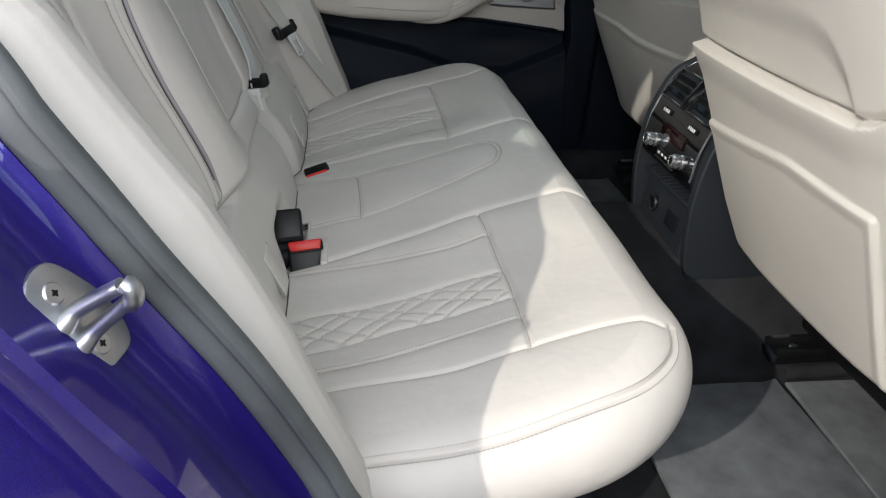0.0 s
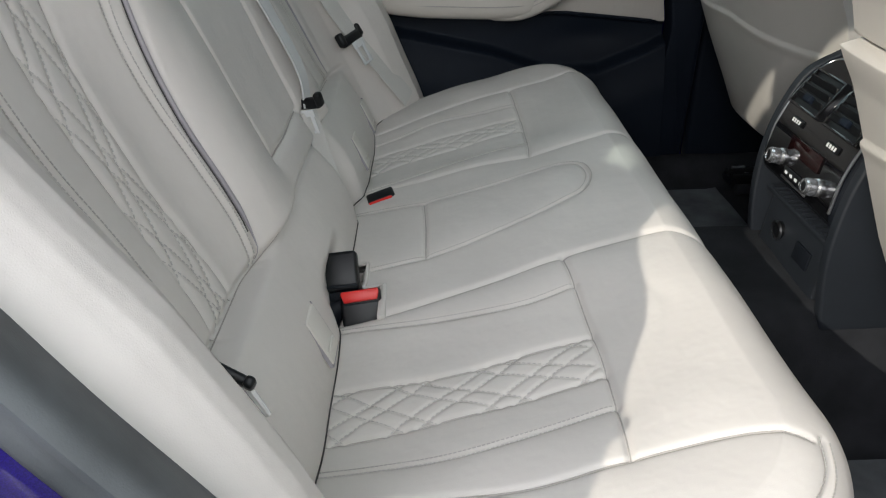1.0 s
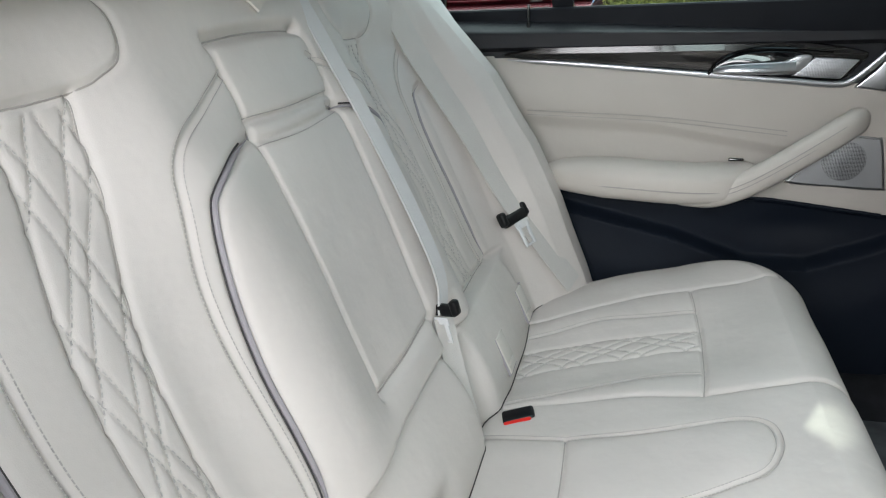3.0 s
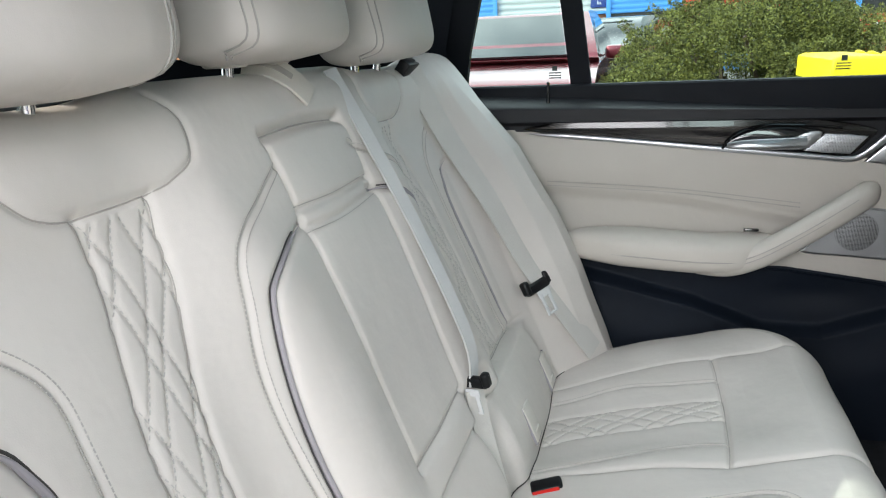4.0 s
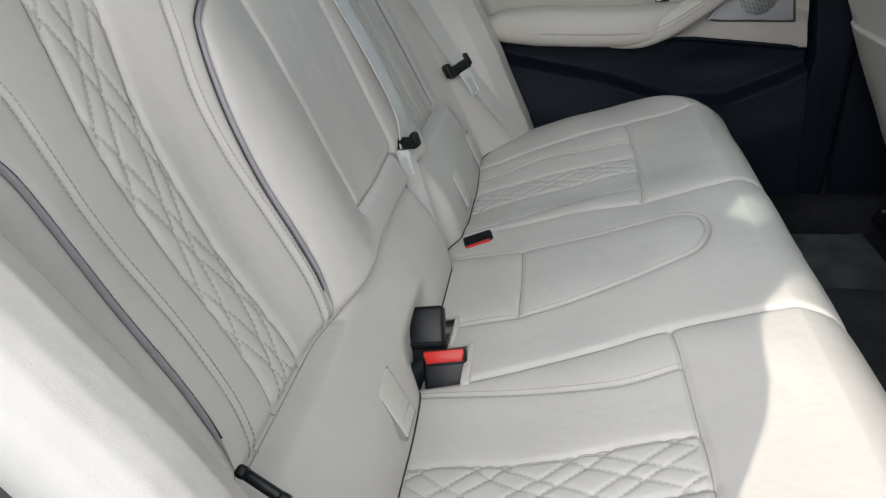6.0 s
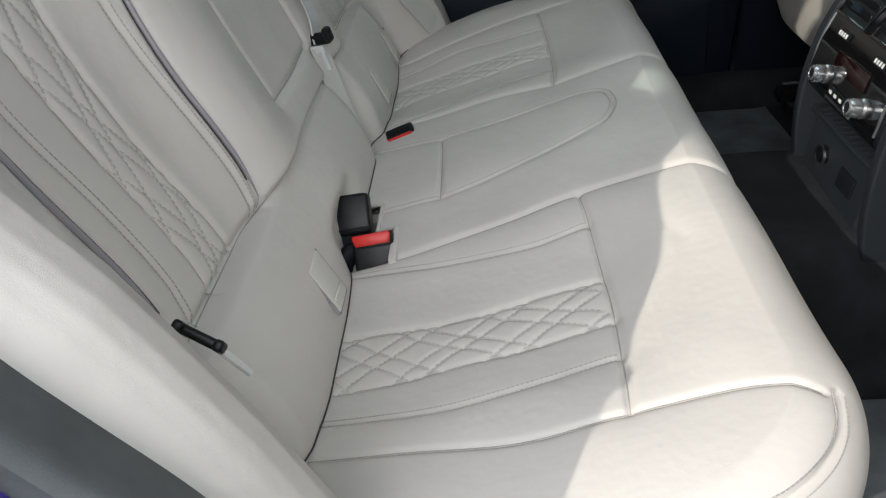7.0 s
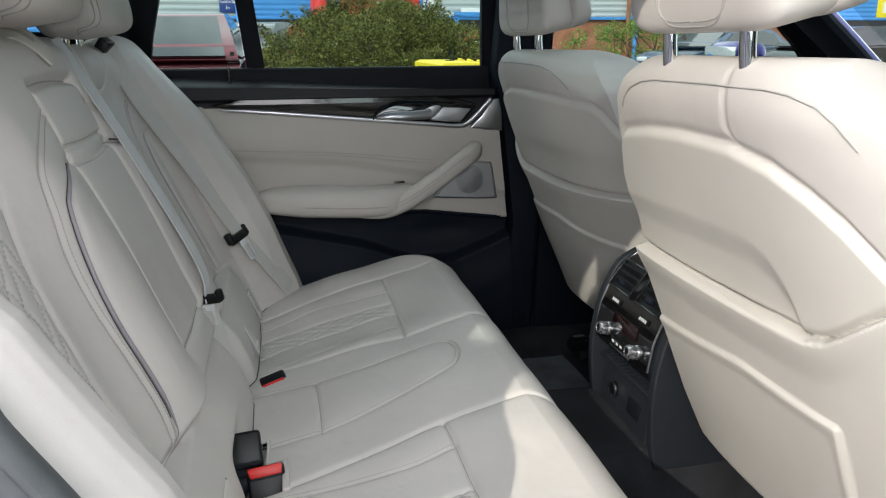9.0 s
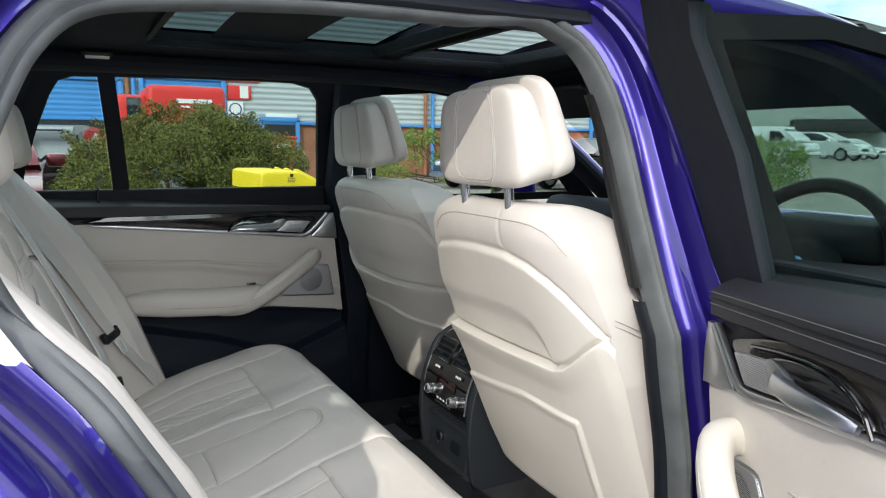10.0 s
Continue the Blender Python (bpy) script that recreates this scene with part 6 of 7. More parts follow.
part("pillar_mesh", pillar_strip(0.975, 1.24, 0.005), MESH_BLACK, body, "black perforated pillar cover")
part("pillar_edge", pillar_strip(0.44, 0.972, 0.005), BLACK_SOFT, body, "black pillar trim edge")
part("pillar_outer", flip_y(moved(slab([(0.385, 0.30), (0.44, 0.30), (0.435, 0.960), (0.352, 0.960)], 0.03, 0.01, 2), facing(0.800))), BLUE, body, "painted centre pillar")
part("pillar_cover", flip_y(lean_in(moved(slab([(0.352, 0.985), (0.415, 0.985), (0.385, 1.36), (0.318, 1.36)], 0.03, 0.006, 2), facing(0.800)), z0=0.98)), BLACK_MATT, body, "black pillar cover")
part("far_skin", rbox((2.2, 0.04, 0.68), (-0.6, 0.865, 0.63), 0.02, 2), BLUE, body)

# roof with its glass panels
RX = (-0.20, 0.33, 0.385, 0.70)
rzf = lambda x, y: 1.372 + 0.036 * (1 - (y / 0.55) ** 2) - 0.05 * np.maximum(-x - 0.5, 0) - 0.10 * np.maximum(x - 0.55, 0) ** 2


def roof_strip(x0, x1, y0, y1, dz, nx=12, ny=12):
    X, Y = np.meshgrid(np.linspace(x0, x1, nx), np.linspace(y0, y1, ny), indexing="ij")
    return sheet(np.stack([X, Y + MID, rzf(X, Y) + dz], -1))


pieces = [(-1.6, RX[0], -0.55, 0.55), (RX[3], 0.98, -0.55, 0.55), (RX[0], RX[3], -0.55, -0.36), (RX[0], RX[3], 0.36, 0.55), (RX[1], RX[2], -0.36, 0.36)]
part("roof_panel", join_np([roof_strip(*p, 0.030) for p in pieces]), BLUE, body, "painted roof")
roof_glass = [roof_strip(RX[0], RX[1], -0.36, 0.36, 0.026), roof_strip(RX[2], RX[3], -0.36, 0.36, 0.026)]
for g, gm in zip(roof_glass, (GLASS_ROOF_REAR, GLASS_ROOF)):
    part("roof_pane", g, gm, body, "dark tinted roof glass")
single("ceiling", join_np([roof_strip(*p, -0.004) for p in pieces]), FABRIC_DARK, "dark cloth headlining with a glass roof opening", "headlining", kind="structure")
rim_l = []
for x0, x1 in ((RX[0], RX[1]), (RX[2], RX[3])):
    pts = [(x0, -0.36), (x1, -0.36), (x1, 0.36), (x0, 0.36)]
    loop = [(x, y + MID, float(rzf(x, y)) + 0.010) for x, y in pts]
    rim_l.append(sweep(np.array(loop), ring(0.010, 0.014, 8, 4), closed=True))
part("roof_opening_trim", join(*rim_l), BLACK_SOFT, body)
for s in (-1, 1):
    part("shade_rail", rbox((0.9, 0.018, 0.014), (0.25, MID + s * 0.345, 1.388), 0.003), BLACK_SOFT, body)
# sheet added to darken the glass between its brighter reflections
part("roof_dark_band", roof_strip(-0.07, 0.13, -0.34, 0.34, 0.012), FABRIC_DARK, body, "dark sheet added under the roof glass as a band between its reflections")
lamp = thing("reading_lamp", (-0.29, 0.467, 1.345), "small rectangular lamp in the dark headlining", "lamp")
part("lens", rbox((0.05, 0.022, 0.010), (-0.295, 0.470, 1.362), 0.003, 2), principled("lamp_lens", (0.75, 0.74, 0.70), 0.25), lamp)
part("surround", rbox((0.066, 0.034, 0.012), (-0.295, 0.474, 1.369), 0.003, 2), BLACK_HARD, lamp)
for sg, xs0 in ((1, -0.05), (1, 0.55), (-1, 0.36)):
    gh = thing("grab_handle", (xs0, MID + sg * 0.49, 1.36), "dark folding grab handle on the headlining", "grab handle", "grab handles")
    part("grip", sweep(smooth_line([(xs0 - 0.10, MID + sg * 0.485, 1.375), (xs0 - 0.085, MID + sg * 0.475, 1.352), (xs0, MID + sg * 0.47, 1.345), (xs0 + 0.085, MID + sg * 0.475, 1.352), (xs0 + 0.10, MID + sg * 0.485, 1.375)], 0.01), ring(0.010, 0.007, 10)), BLACK_SOFT, gh)
    part("coat_hook", rod(0.004, 0.003, (xs0 - 0.115, MID + sg * 0.475, 1.372), (xs0 - 0.115, MID + sg * 0.465, 1.345), 8, 0.001), CHROME, gh)
# belt anchor on the near centre pillar
anchor = thing("belt_anchor", (0.345, -0.50, 1.24), "black belt height adjuster on the centre pillar", "seat belt")
part("cover", rbox((0.05, 0.02, 0.055), (0.335, -0.500, 1.245), 0.008, 3, (-20, 0, 0)), BLACK_HARD, anchor)
part("loop", sweep(smooth_line([(0.355, -0.487, 1.255), (0.345, -0.478, 1.225), (0.365, -0.478, 1.205), (0.385, -0.483, 1.225)], 0.006), ring(0.004, 0.004, 8)), CHROME, anchor)
part("webbing", webbing([(0.372, -0.480, 1.215), (0.392, -0.53, 1.05), (0.395, -0.59, 0.85), (0.400, -0.61, 0.55)], 0.046, (0.95, 0.2, 0.1)), WEBBING, anchor)

# windscreen, tailgate, end walls
ws = [(1.00, -0.50, 1.285), (1.00, 0.53, 1.285), (1.50, 0.66, 1.00), (1.50, -0.63, 1.00)]
part("header_trim", rbox((0.20, 1.10, 0.03), (0.945, MID, 1.325), 0.012, 3, (0, 36, 0)), FABRIC_DARK, body, "dark trim above the windscreen")
for ys_ in (-0.34, 0.37):
    part("sun_visor", rbox((0.17, 0.36, 0.016), (0.905, ys_, 1.298), 0.007, 3, (0, 22, 0)), FABRIC_DARK, body, "dark folded sun visor")
part("windscreen", (ws + [(x + 0.004, y, z + 0.004) for x, y, z in ws], [(0, 1, 2, 3), (7, 6, 5, 4), (0, 4, 5, 1), (2, 6, 7, 3), (1, 5, 6, 2), (0, 3, 7, 4)]), GLASS_CLEAR, body)
tg = [(-1.58, -0.48, 1.36), (-1.58, 0.51, 1.36), (-1.84, 0.55, 1.02), (-1.84, -0.52, 1.02)]
part("rear_window", (tg + [(x - 0.004, y, z) for x, y, z in tg], [(0, 1, 2, 3), (7, 6, 5, 4), (0, 4, 5, 1), (2, 6, 7, 3), (1, 5, 6, 2), (0, 3, 7, 4)]), GLASS_TINT, body)
part("tailgate", rbox((0.05, 1.40, 0.70), (-1.82, MID, 0.68), 0.02, 2), BLUE, body)
part("tailgate_frame", join(rbox((0.06, 1.10, 0.07), (-1.57, MID, 1.345), 0.02, 2), *[rod(0.04, 0.045, (-1.57, MID + s * 0.50, 1.34), (-1.84, MID + s * 0.56, 1.00), 10) for s in (-1, 1)]), BLACK_SOFT, body)
part("bulkhead", rbox((0.05, 1.50, 0.62), (1.42, MID, 0.63), 0.02, 2), BLACK_SOFT, body)
part("bonnet", rbox((1.1, 1.70, 0.10), (2.05, MID, 0.90), 0.05, 4, (0, 5, 0)), BLUE, body)
part("wing_base", rbox((1.0, 1.74, 0.55), (2.0, MID, 0.55), 0.12, 4), BLUE, body)
part("underbody", rbox((4.2, 1.60, 0.10), (0.2, MID, 0.23), 0.03, 2), BLACK_SOFT, body)
part("luggage_floor", rbox((1.25, 1.38, 0.03), (-1.18, MID, 0.62), 0.005), FABRIC_DARK, body)
part("luggage_cover", rbox((0.95, 1.20, 0.006), (-1.08, MID, 1.085), 0.002), FABRIC_DARK, body, "dark load cover")
for xw in (-1.32, 1.62):
    for sg in (-1, 1):
        wh = part("wheel", moved(lathe([(0.0, -0.11), (0.30, -0.11), (0.335, -0.09), (0.34, 0.0), (0.335, 0.09), (0.30, 0.11), (0.0, 0.11)], 32), pose(xw, MID + sg * 0.76, 0.34, 90, 0, 0)), BLACK_SOFT, body)
mir = part("door_mirror", rbox((0.11, 0.19, 0.13), (1.16, -0.97, 1.04), 0.04, 4), BLUE, body, "painted door mirror")
part("mirror_glass", rbox((0.004, 0.16, 0.10), (1.104, -0.97, 1.04), 0.002), CHROME, mir)
mir2 = part("door_mirror", rbox((0.11, 0.19, 0.13), (1.16, 1.00, 1.04), 0.04, 4), BLUE, body)
part("mirror_glass", rbox((0.004, 0.16, 0.10), (1.104, 1.00, 1.04), 0.002), CHROME, mir2)

# striker
st = thing("door_striker", (-0.325, -0.705, 0.795), "bright steel door striker screwed to the jamb", "door striker")
SM = Matrix.Translation((-0.3240, -0.7010, 0.811)) @ Matrix.Scale(0.90, 4)
ax_v = Vector((0.46, 0.02, -0.887)).normalized()        # along the plate, from screw to screw
ax_n = Vector((0.84, -0.30, 0.44))
ax_n = (ax_n - ax_v * ax_n.dot(ax_v)).normalized()
ax_u = ax_v.cross(ax_n)
SM = SM @ Matrix(((ax_u.x, ax_v.x, ax_n.x, 0), (ax_u.y, ax_v.y, ax_n.y, 0), (ax_u.z, ax_v.z, ax_n.z, 0), (0, 0, 0, 1)))
pl_out = smooth_loop([(-0.012, -0.036), (0.010, -0.036), (0.022, -0.020), (0.026, -0.003), (0.022, 0.022), (0.013, 0.034), (-0.011, 0.038), (-0.022, 0.032), (-0.027, 0.012), (-0.024, -0.010)], 0.004)
part("base_plate", moved(slab([tuple(p) for p in pl_out], 0.005, 0.0015, 2), SM), ZINC, st, "pressed steel plate")
for yo in (-0.021, 0.021):
    scr = part("screw", moved(rod(0.0075, 0.0068, (0, yo, 0.004), (0, yo, 0.0062), 20, 0.0006), SM), ZINC, st, "recessed-head screw")
    part("screw_recess", moved(join(rbox((0.0050, 0.0012, 0.001), (0, yo, 0.0061), 0), rbox((0.0012, 0.0050, 0.001), (0, yo, 0.0062), 0), rod(0.0017, 0.0017, (0, yo, 0.0058), (0, yo, 0.0067), 10)), SM), BLACK_HARD, scr)
for dv in (-0.007, 0.009):
    leg = smooth_line([(0.006, dv + 0.004, 0.002), (0.001, dv, 0.014), (-0.004, dv * 0.8 - 0.002, 0.030), (-0.007, dv * 0.6 - 0.004, 0.043)], 0.003)
    part("latch_leg", sweep([tuple(SM @ Vector(p)) for p in leg], ring(0.0056, 0.0042, 14, 2.6), up=tuple(ax_v), scale=np.interp(np.linspace(0, 1, len(leg)), [0, 0.25, 1], [1.5, 1.05, 0.95])), ZINC, st, "steel latch leg")
cap = smooth_line([(-0.004, 0.006, 0.038), (-0.0065, 0.002, 0.0445), (-0.008, -0.004, 0.0470), (-0.008, -0.010, 0.0450)], 0.002)
part("latch_cap", sweep([tuple(SM @ Vector(p)) for p in cap], ring(0.0062, 0.0042, 14, 2.6), up=tuple(ax_n), scale=np.interp(np.linspace(0, 1, len(cap)), [0, 0.2, 0.8, 1], [0.75, 1.0, 1.0, 0.7])), ZINC, st, "flattened cap of the latch bar")

# ---- dashboard and wheel ----
dash = thing("dashboard", (1.2, MID, 0.7), "dark dashboard with a wood and silver strip", "dashboard")
part("top_pad", rbox((0.42, 1.34, 0.13), (1.26, MID, 0.93), 0.05, 4, (0, 8, 0)), NAVY_SOFT, dash)
part("fascia", rbox((0.30, 1.34, 0.34), (1.25, MID, 0.72), 0.05, 4), BLACK_SOFT, dash)
part("wood_insert", rbox((0.03, 1.30, 0.05), (1.085, MID, 0.86), 0.012, 3), WOOD, dash)
part("silver_line", rbox((0.012, 1.31, 0.006), (1.075, MID, 0.892), 0.002), SATIN, dash)
part("instrument_hood", rbox((0.20, 0.36, 0.08), (1.10, -0.37, 0.985), 0.03, 3), BLACK_SOFT, dash)
part("screen", rbox((0.015, 0.26, 0.10), (1.07, 0.02, 1.00), 0.004, 2, (0, -8, 0)), GLOSS_BLACK, dash)
part("gear_tunnel", rbox((0.30, 0.22, 0.30), (1.02, MID, 0.62), 0.03, 3), BLACK_SOFT, dash)
wheel = thing("steering_wheel", (0.955, -0.385, 0.955), "black steering wheel with silver spokes", "steering wheel")
WM = pose(0.955, -0.385, 0.930, 0, -66, 0)
part("rim", moved(sweep([(0.185 * math.cos(a), 0.185 * math.sin(a), 0) for a in np.linspace(0, 2 * math.pi, 64, endpoint=False)], ring(0.015, 0.017, 12), closed=True), WM), BLACK_HARD, wheel)
part("hub", moved(rod(0.075, 0.062, (0, 0, -0.04), (0, 0, 0.02), 28, 0.012), WM), BLACK_SOFT, wheel)
part("emblem", moved(rod(0.020, 0.019, (0, 0, 0.018), (0, 0, 0.0235), 24, 0.002), WM), principled("emblem_blue", (0.10, 0.30, 0.55), 0.25), wheel, "small round blue and silver emblem")
for a in (90, 270, 180):
    ca, sa = math.cos(radians(a)), math.sin(radians(a))
    part("spoke", moved(rbox((0.13, 0.034, 0.016), (0.115 * ca, 0.115 * sa, -0.006), 0.005, 2, (0, 0, a)), WM), SATIN, wheel)
part("column", rod(0.05, 0.06, (0.975, -0.385, 0.920), (1.12, -0.385, 0.86), 16), BLACK_SOFT, wheel)
imir = thing("interior_mirror", (0.98, MID, 1.30), "black interior mirror under the windscreen", "mirror")
part("housing", rbox((0.035, 0.24, 0.065), (0.97, MID, 1.30), 0.014, 3), BLACK_HARD, imir)
part("glass", rbox((0.003, 0.22, 0.052), (0.951, MID, 1.30), 0.001), CHROME, imir)

# ---- outside ----
ASPHALT = grained("worn_asphalt", (0.24, 0.228, 0.20), 0.18, (0.85, 0.95), 0.8, 60.0, 0.5, 0.006, cells=False)
BRICK = grained("far_brick", (0.30, 0.13, 0.075), 0.25, (0.8, 0.9), 3.0, 12.0, 0.3, 0.01, cells=False)
CLAD = grained("grey_cladding", (0.41, 0.455, 0.47), 0.06, (0.45, 0.6), 0.5, 30.0, 0.1)
GREY_WALL = grained("grey_render", (0.15, 0.16, 0.175), 0.12, (0.8, 0.9), 0.5, 30.0, 0.2, 0.01, cells=False)
CLAD_BLUE = grained("blue_panel", (0.06, 0.25, 0.60), 0.08, (0.4, 0.55), 0.7, 30.0, 0.1)
# dark tone: shade inside the doorways, also the far canopy and parapet
SHADE_AND_TRIM = grained("shade_and_dark_trim", (0.03, 0.03, 0.032), 0.2, (0.8, 0.9), 1.0, 30.0, 0.1)
YELLOW = grained("yellow_plastic", (0.80, 0.62, 0.02), 0.06, (0.4, 0.55), 3.0, 200.0, 0.15)
RED_BIN = grained("red_bin_plastic", (0.60, 0.03, 0.025), 0.08, (0.35, 0.5), 3.0, 100.0, 0.1)
PALLET = grained("pallet_wood", (0.42, 0.30, 0.18), 0.25, (0.8, 0.9), 8.0, 90.0, 0.3)
gx = np.concatenate([np.linspace(-400, -30, 12), np.linspace(-25, 25, 60), np.linspace(30, 400, 12)])
GXX, GYY = np.meshgrid(gx, gx, indexing="ij")
GZZ = 0.03 * np.sin(GXX * 0.21) * np.sin(GYY * 0.17) * step01(np.hypot(GXX, GYY), 3, 10) + 0.5 * step01(GXX, 20, 34)
single("ground", sheet(np.stack([GXX, GYY, GZZ], -1)), ASPHALT, "pale worn tarmac yard", "ground", kind="structure")


# unseen wall, added to keep bright sky out of paint and glass reflections
single("sky_block_wall", rbox((70, 0.25, 6.6), (0, -9.5, 3.3), 0.02), GREY_WALL, "unseen plain grey wall that cuts sky light and reflections", "wall", kind="structure", smooth=False)


def facade(x0, x1, y, z0, z1, pitch=0.19, depth=0.025):
    zz = np.arange(z0, z1, pitch / 4)
    prof = np.array([0, 0, 1, 1])[np.arange(len(zz)) % 4] * depth
    X = np.array([x0, x1])
    P = np.stack([np.broadcast_to(X[None], (len(zz), 2)), np.broadcast_to((y - prof)[:, None], (len(zz), 2)), np.broadcast_to(zz[:, None], (len(zz), 2))], -1)
    return sheet(P)


bld = thing("industrial_unit", (8, 24, 0), "low industrial building with grey ribbed cladding and blue doors", "building")
FY_ = 24.0
part("cladding", facade(-40, 25, FY_, 1.9, 7.2), CLAD, bld, "grey ribbed metal cladding", smooth=False)
part("brick_plinth", rbox((65, 0.3, 1.9), (-7.5, FY_ + 0.20, 0.95), 0), BRICK, bld, "brown brick base wall", smooth=False)
part("roof", rbox((66, 16, 0.3), (-7.5, FY_ + 8.0, 7.3), 0.05), CLAD, bld, smooth=False)
part("blue_band", rbox((65, 0.08, 0.10), (-7.5, FY_ - 0.05, 1.92), 0.02), CLAD_BLUE, bld)


def opening(x0, x1, z1, kind):
    """A doorway unit in the facade: blue surround with a shutter or a glazed door."""
    w = part("door_surround", join(rbox((0.14, 0.12, z1), (x0, FY_ - 0.08, z1 / 2), 0.01), rbox((0.14, 0.12, z1), (x1, FY_ - 0.08, z1 / 2), 0.01), rbox((x1 - x0 + 0.14, 0.12, 0.16), ((x0 + x1) / 2, FY_ - 0.08, z1 + 0.02), 0.01)), CLAD_BLUE, bld)
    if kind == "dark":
        # flat dark sheet in place of the shade inside the doorway
        part("doorway_shade", rbox((x1 - x0, 0.04, z1), ((x0 + x1) / 2, FY_ - 0.045, z1 / 2), 0), SHADE_AND_TRIM, w, "dark sheet painted as the shade inside an open doorway")
    else:
        part("shutter", facade(x0 + 0.07, x1 - 0.07, FY_ - 0.05, 1.96 if kind == "high" else 0.02, z1 - 0.05, 0.16, 0.012), CLAD_BLUE, w, "blue roller shutter", smooth=False)
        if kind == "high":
            # dark sheet again, as the shade below the raised shutter
            part("doorway_shade", rbox((x1 - x0, 0.03, 1.96), ((x0 + x1) / 2, FY_ - 0.04, 0.98), 0), SHADE_AND_TRIM, w)


for x0, x1, z1, kind in ((-1.36, 1.34, 3.16, "high"), (1.95, 4.5, 3.3, "shutter"), (5.75, 7.0, 2.02, "dark"), (-8.5, -5.0, 2.9, "shutter"), (14.0, 17.5, 3.0, "shutter"), (20, 23, 3.0, "high")):
    opening(x0, x1, z1, kind)
for x in (1.54, 1.72, 12.0, 12.3):
    part("downpipe", rod(0.07, 0.07, (x, FY_ - 0.10, 0.0), (x, FY_ - 0.10, 7.0), 10), BRICK if x in (1.54, 12.0) else CLAD_BLUE, bld)


def sign(x, z, w, h, mat, label, bars=()):
    s = thing("wall_sign", (x, FY_ - 0.05, z), label, "sign", "wall signs")
    part("board", rbox((w, 0.03, h), (x, FY_ - 0.06, z), 0.004), mat, s)
    for bx, bz, bw, bh, bm_ in bars:
        part("print_bar", rbox((bw, 0.006, bh), (x + bx, FY_ - 0.079, z + bz), 0), bm_, s)
    return s


SIGN_WHITE = principled("sign_white", (0.75, 0.75, 0.74), 0.5)
SIGN_RED = principled("sign_red", (0.62, 0.03, 0.03), 0.5)
SIGN_BLUE = principled("sign_blue", (0.02, 0.05, 0.22), 0.5)
sign(5.16, 3.38, 1.13, 0.24, SIGN_RED, "long red wall sign with white lettering bars", ((0, 0, 0.5, 0.09, SIGN_WHITE), (-0.42, 0, 0.12, 0.12, SIGN_WHITE), (0.42, 0, 0.12, 0.12, SIGN_WHITE)))
sign(5.03, 2.90, 0.77, 0.46, SIGN_RED, "small red wall notice with a white patch", ((0.15, 0.02, 0.28, 0.4, SIGN_WHITE),))
sign(4.88, 2.35, 0.53, 0.50, SIGN_WHITE, "white square wall sign with a circle")
ringm = moved(lathe([(0.17, 0), (0.21, 0), (0.21, 0.008), (0.17, 0.008)], 28), pose(4.88, FY_ - 0.077, 2.35, 90, 0, 0))
single("sign_circle", ringm, SIGN_BLUE, "dark ring printed on the white sign", "sign")
def words(text, size, m, mat, parent):
    """Raised lettering in the built-in font."""
    c = bpy.data.curves.new("lettering", 'FONT')
    c.body, c.size, c.extrude, c.align_x, c.align_y = text, size, 0.002, 'CENTER', 'CENTER'
    tmp = bpy.data.objects.new("lettering", c)
    me = bpy.data.meshes.new_from_object(tmp)
    bpy.data.objects.remove(tmp)
    me.transform(m)
    me.materials.clear()
    me.materials.append(mat)
    return part("lettering", me, mat, parent, "white lettering")


goods = sign(-1.66, 2.32, 0.52, 0.48, SIGN_BLUE, "dark blue wall sign with white lettering")
words("Goods", 0.17, pose(-1.66, FY_ - 0.080, 2.41, 90, 0, 0), SIGN_WHITE, goods)
words("In", 0.17, pose(-1.66, FY_ - 0.080, 2.22, 90, 0, 0), SIGN_WHITE, goods)
sign(24.0, 2.35, 3.4, 0.75, YELLOW, "yellow band with white windows on the blue unit", ((-1.1, 0, 0.7, 0.4, SIGN_WHITE), (0, 0, 0.7, 0.4, SIGN_BLUE), (1.1, 0, 0.7, 0.4, SIGN_WHITE)))
sign(6.45, 2.16, 1.1, 0.16, SIGN_WHITE, "white board over the doorway")


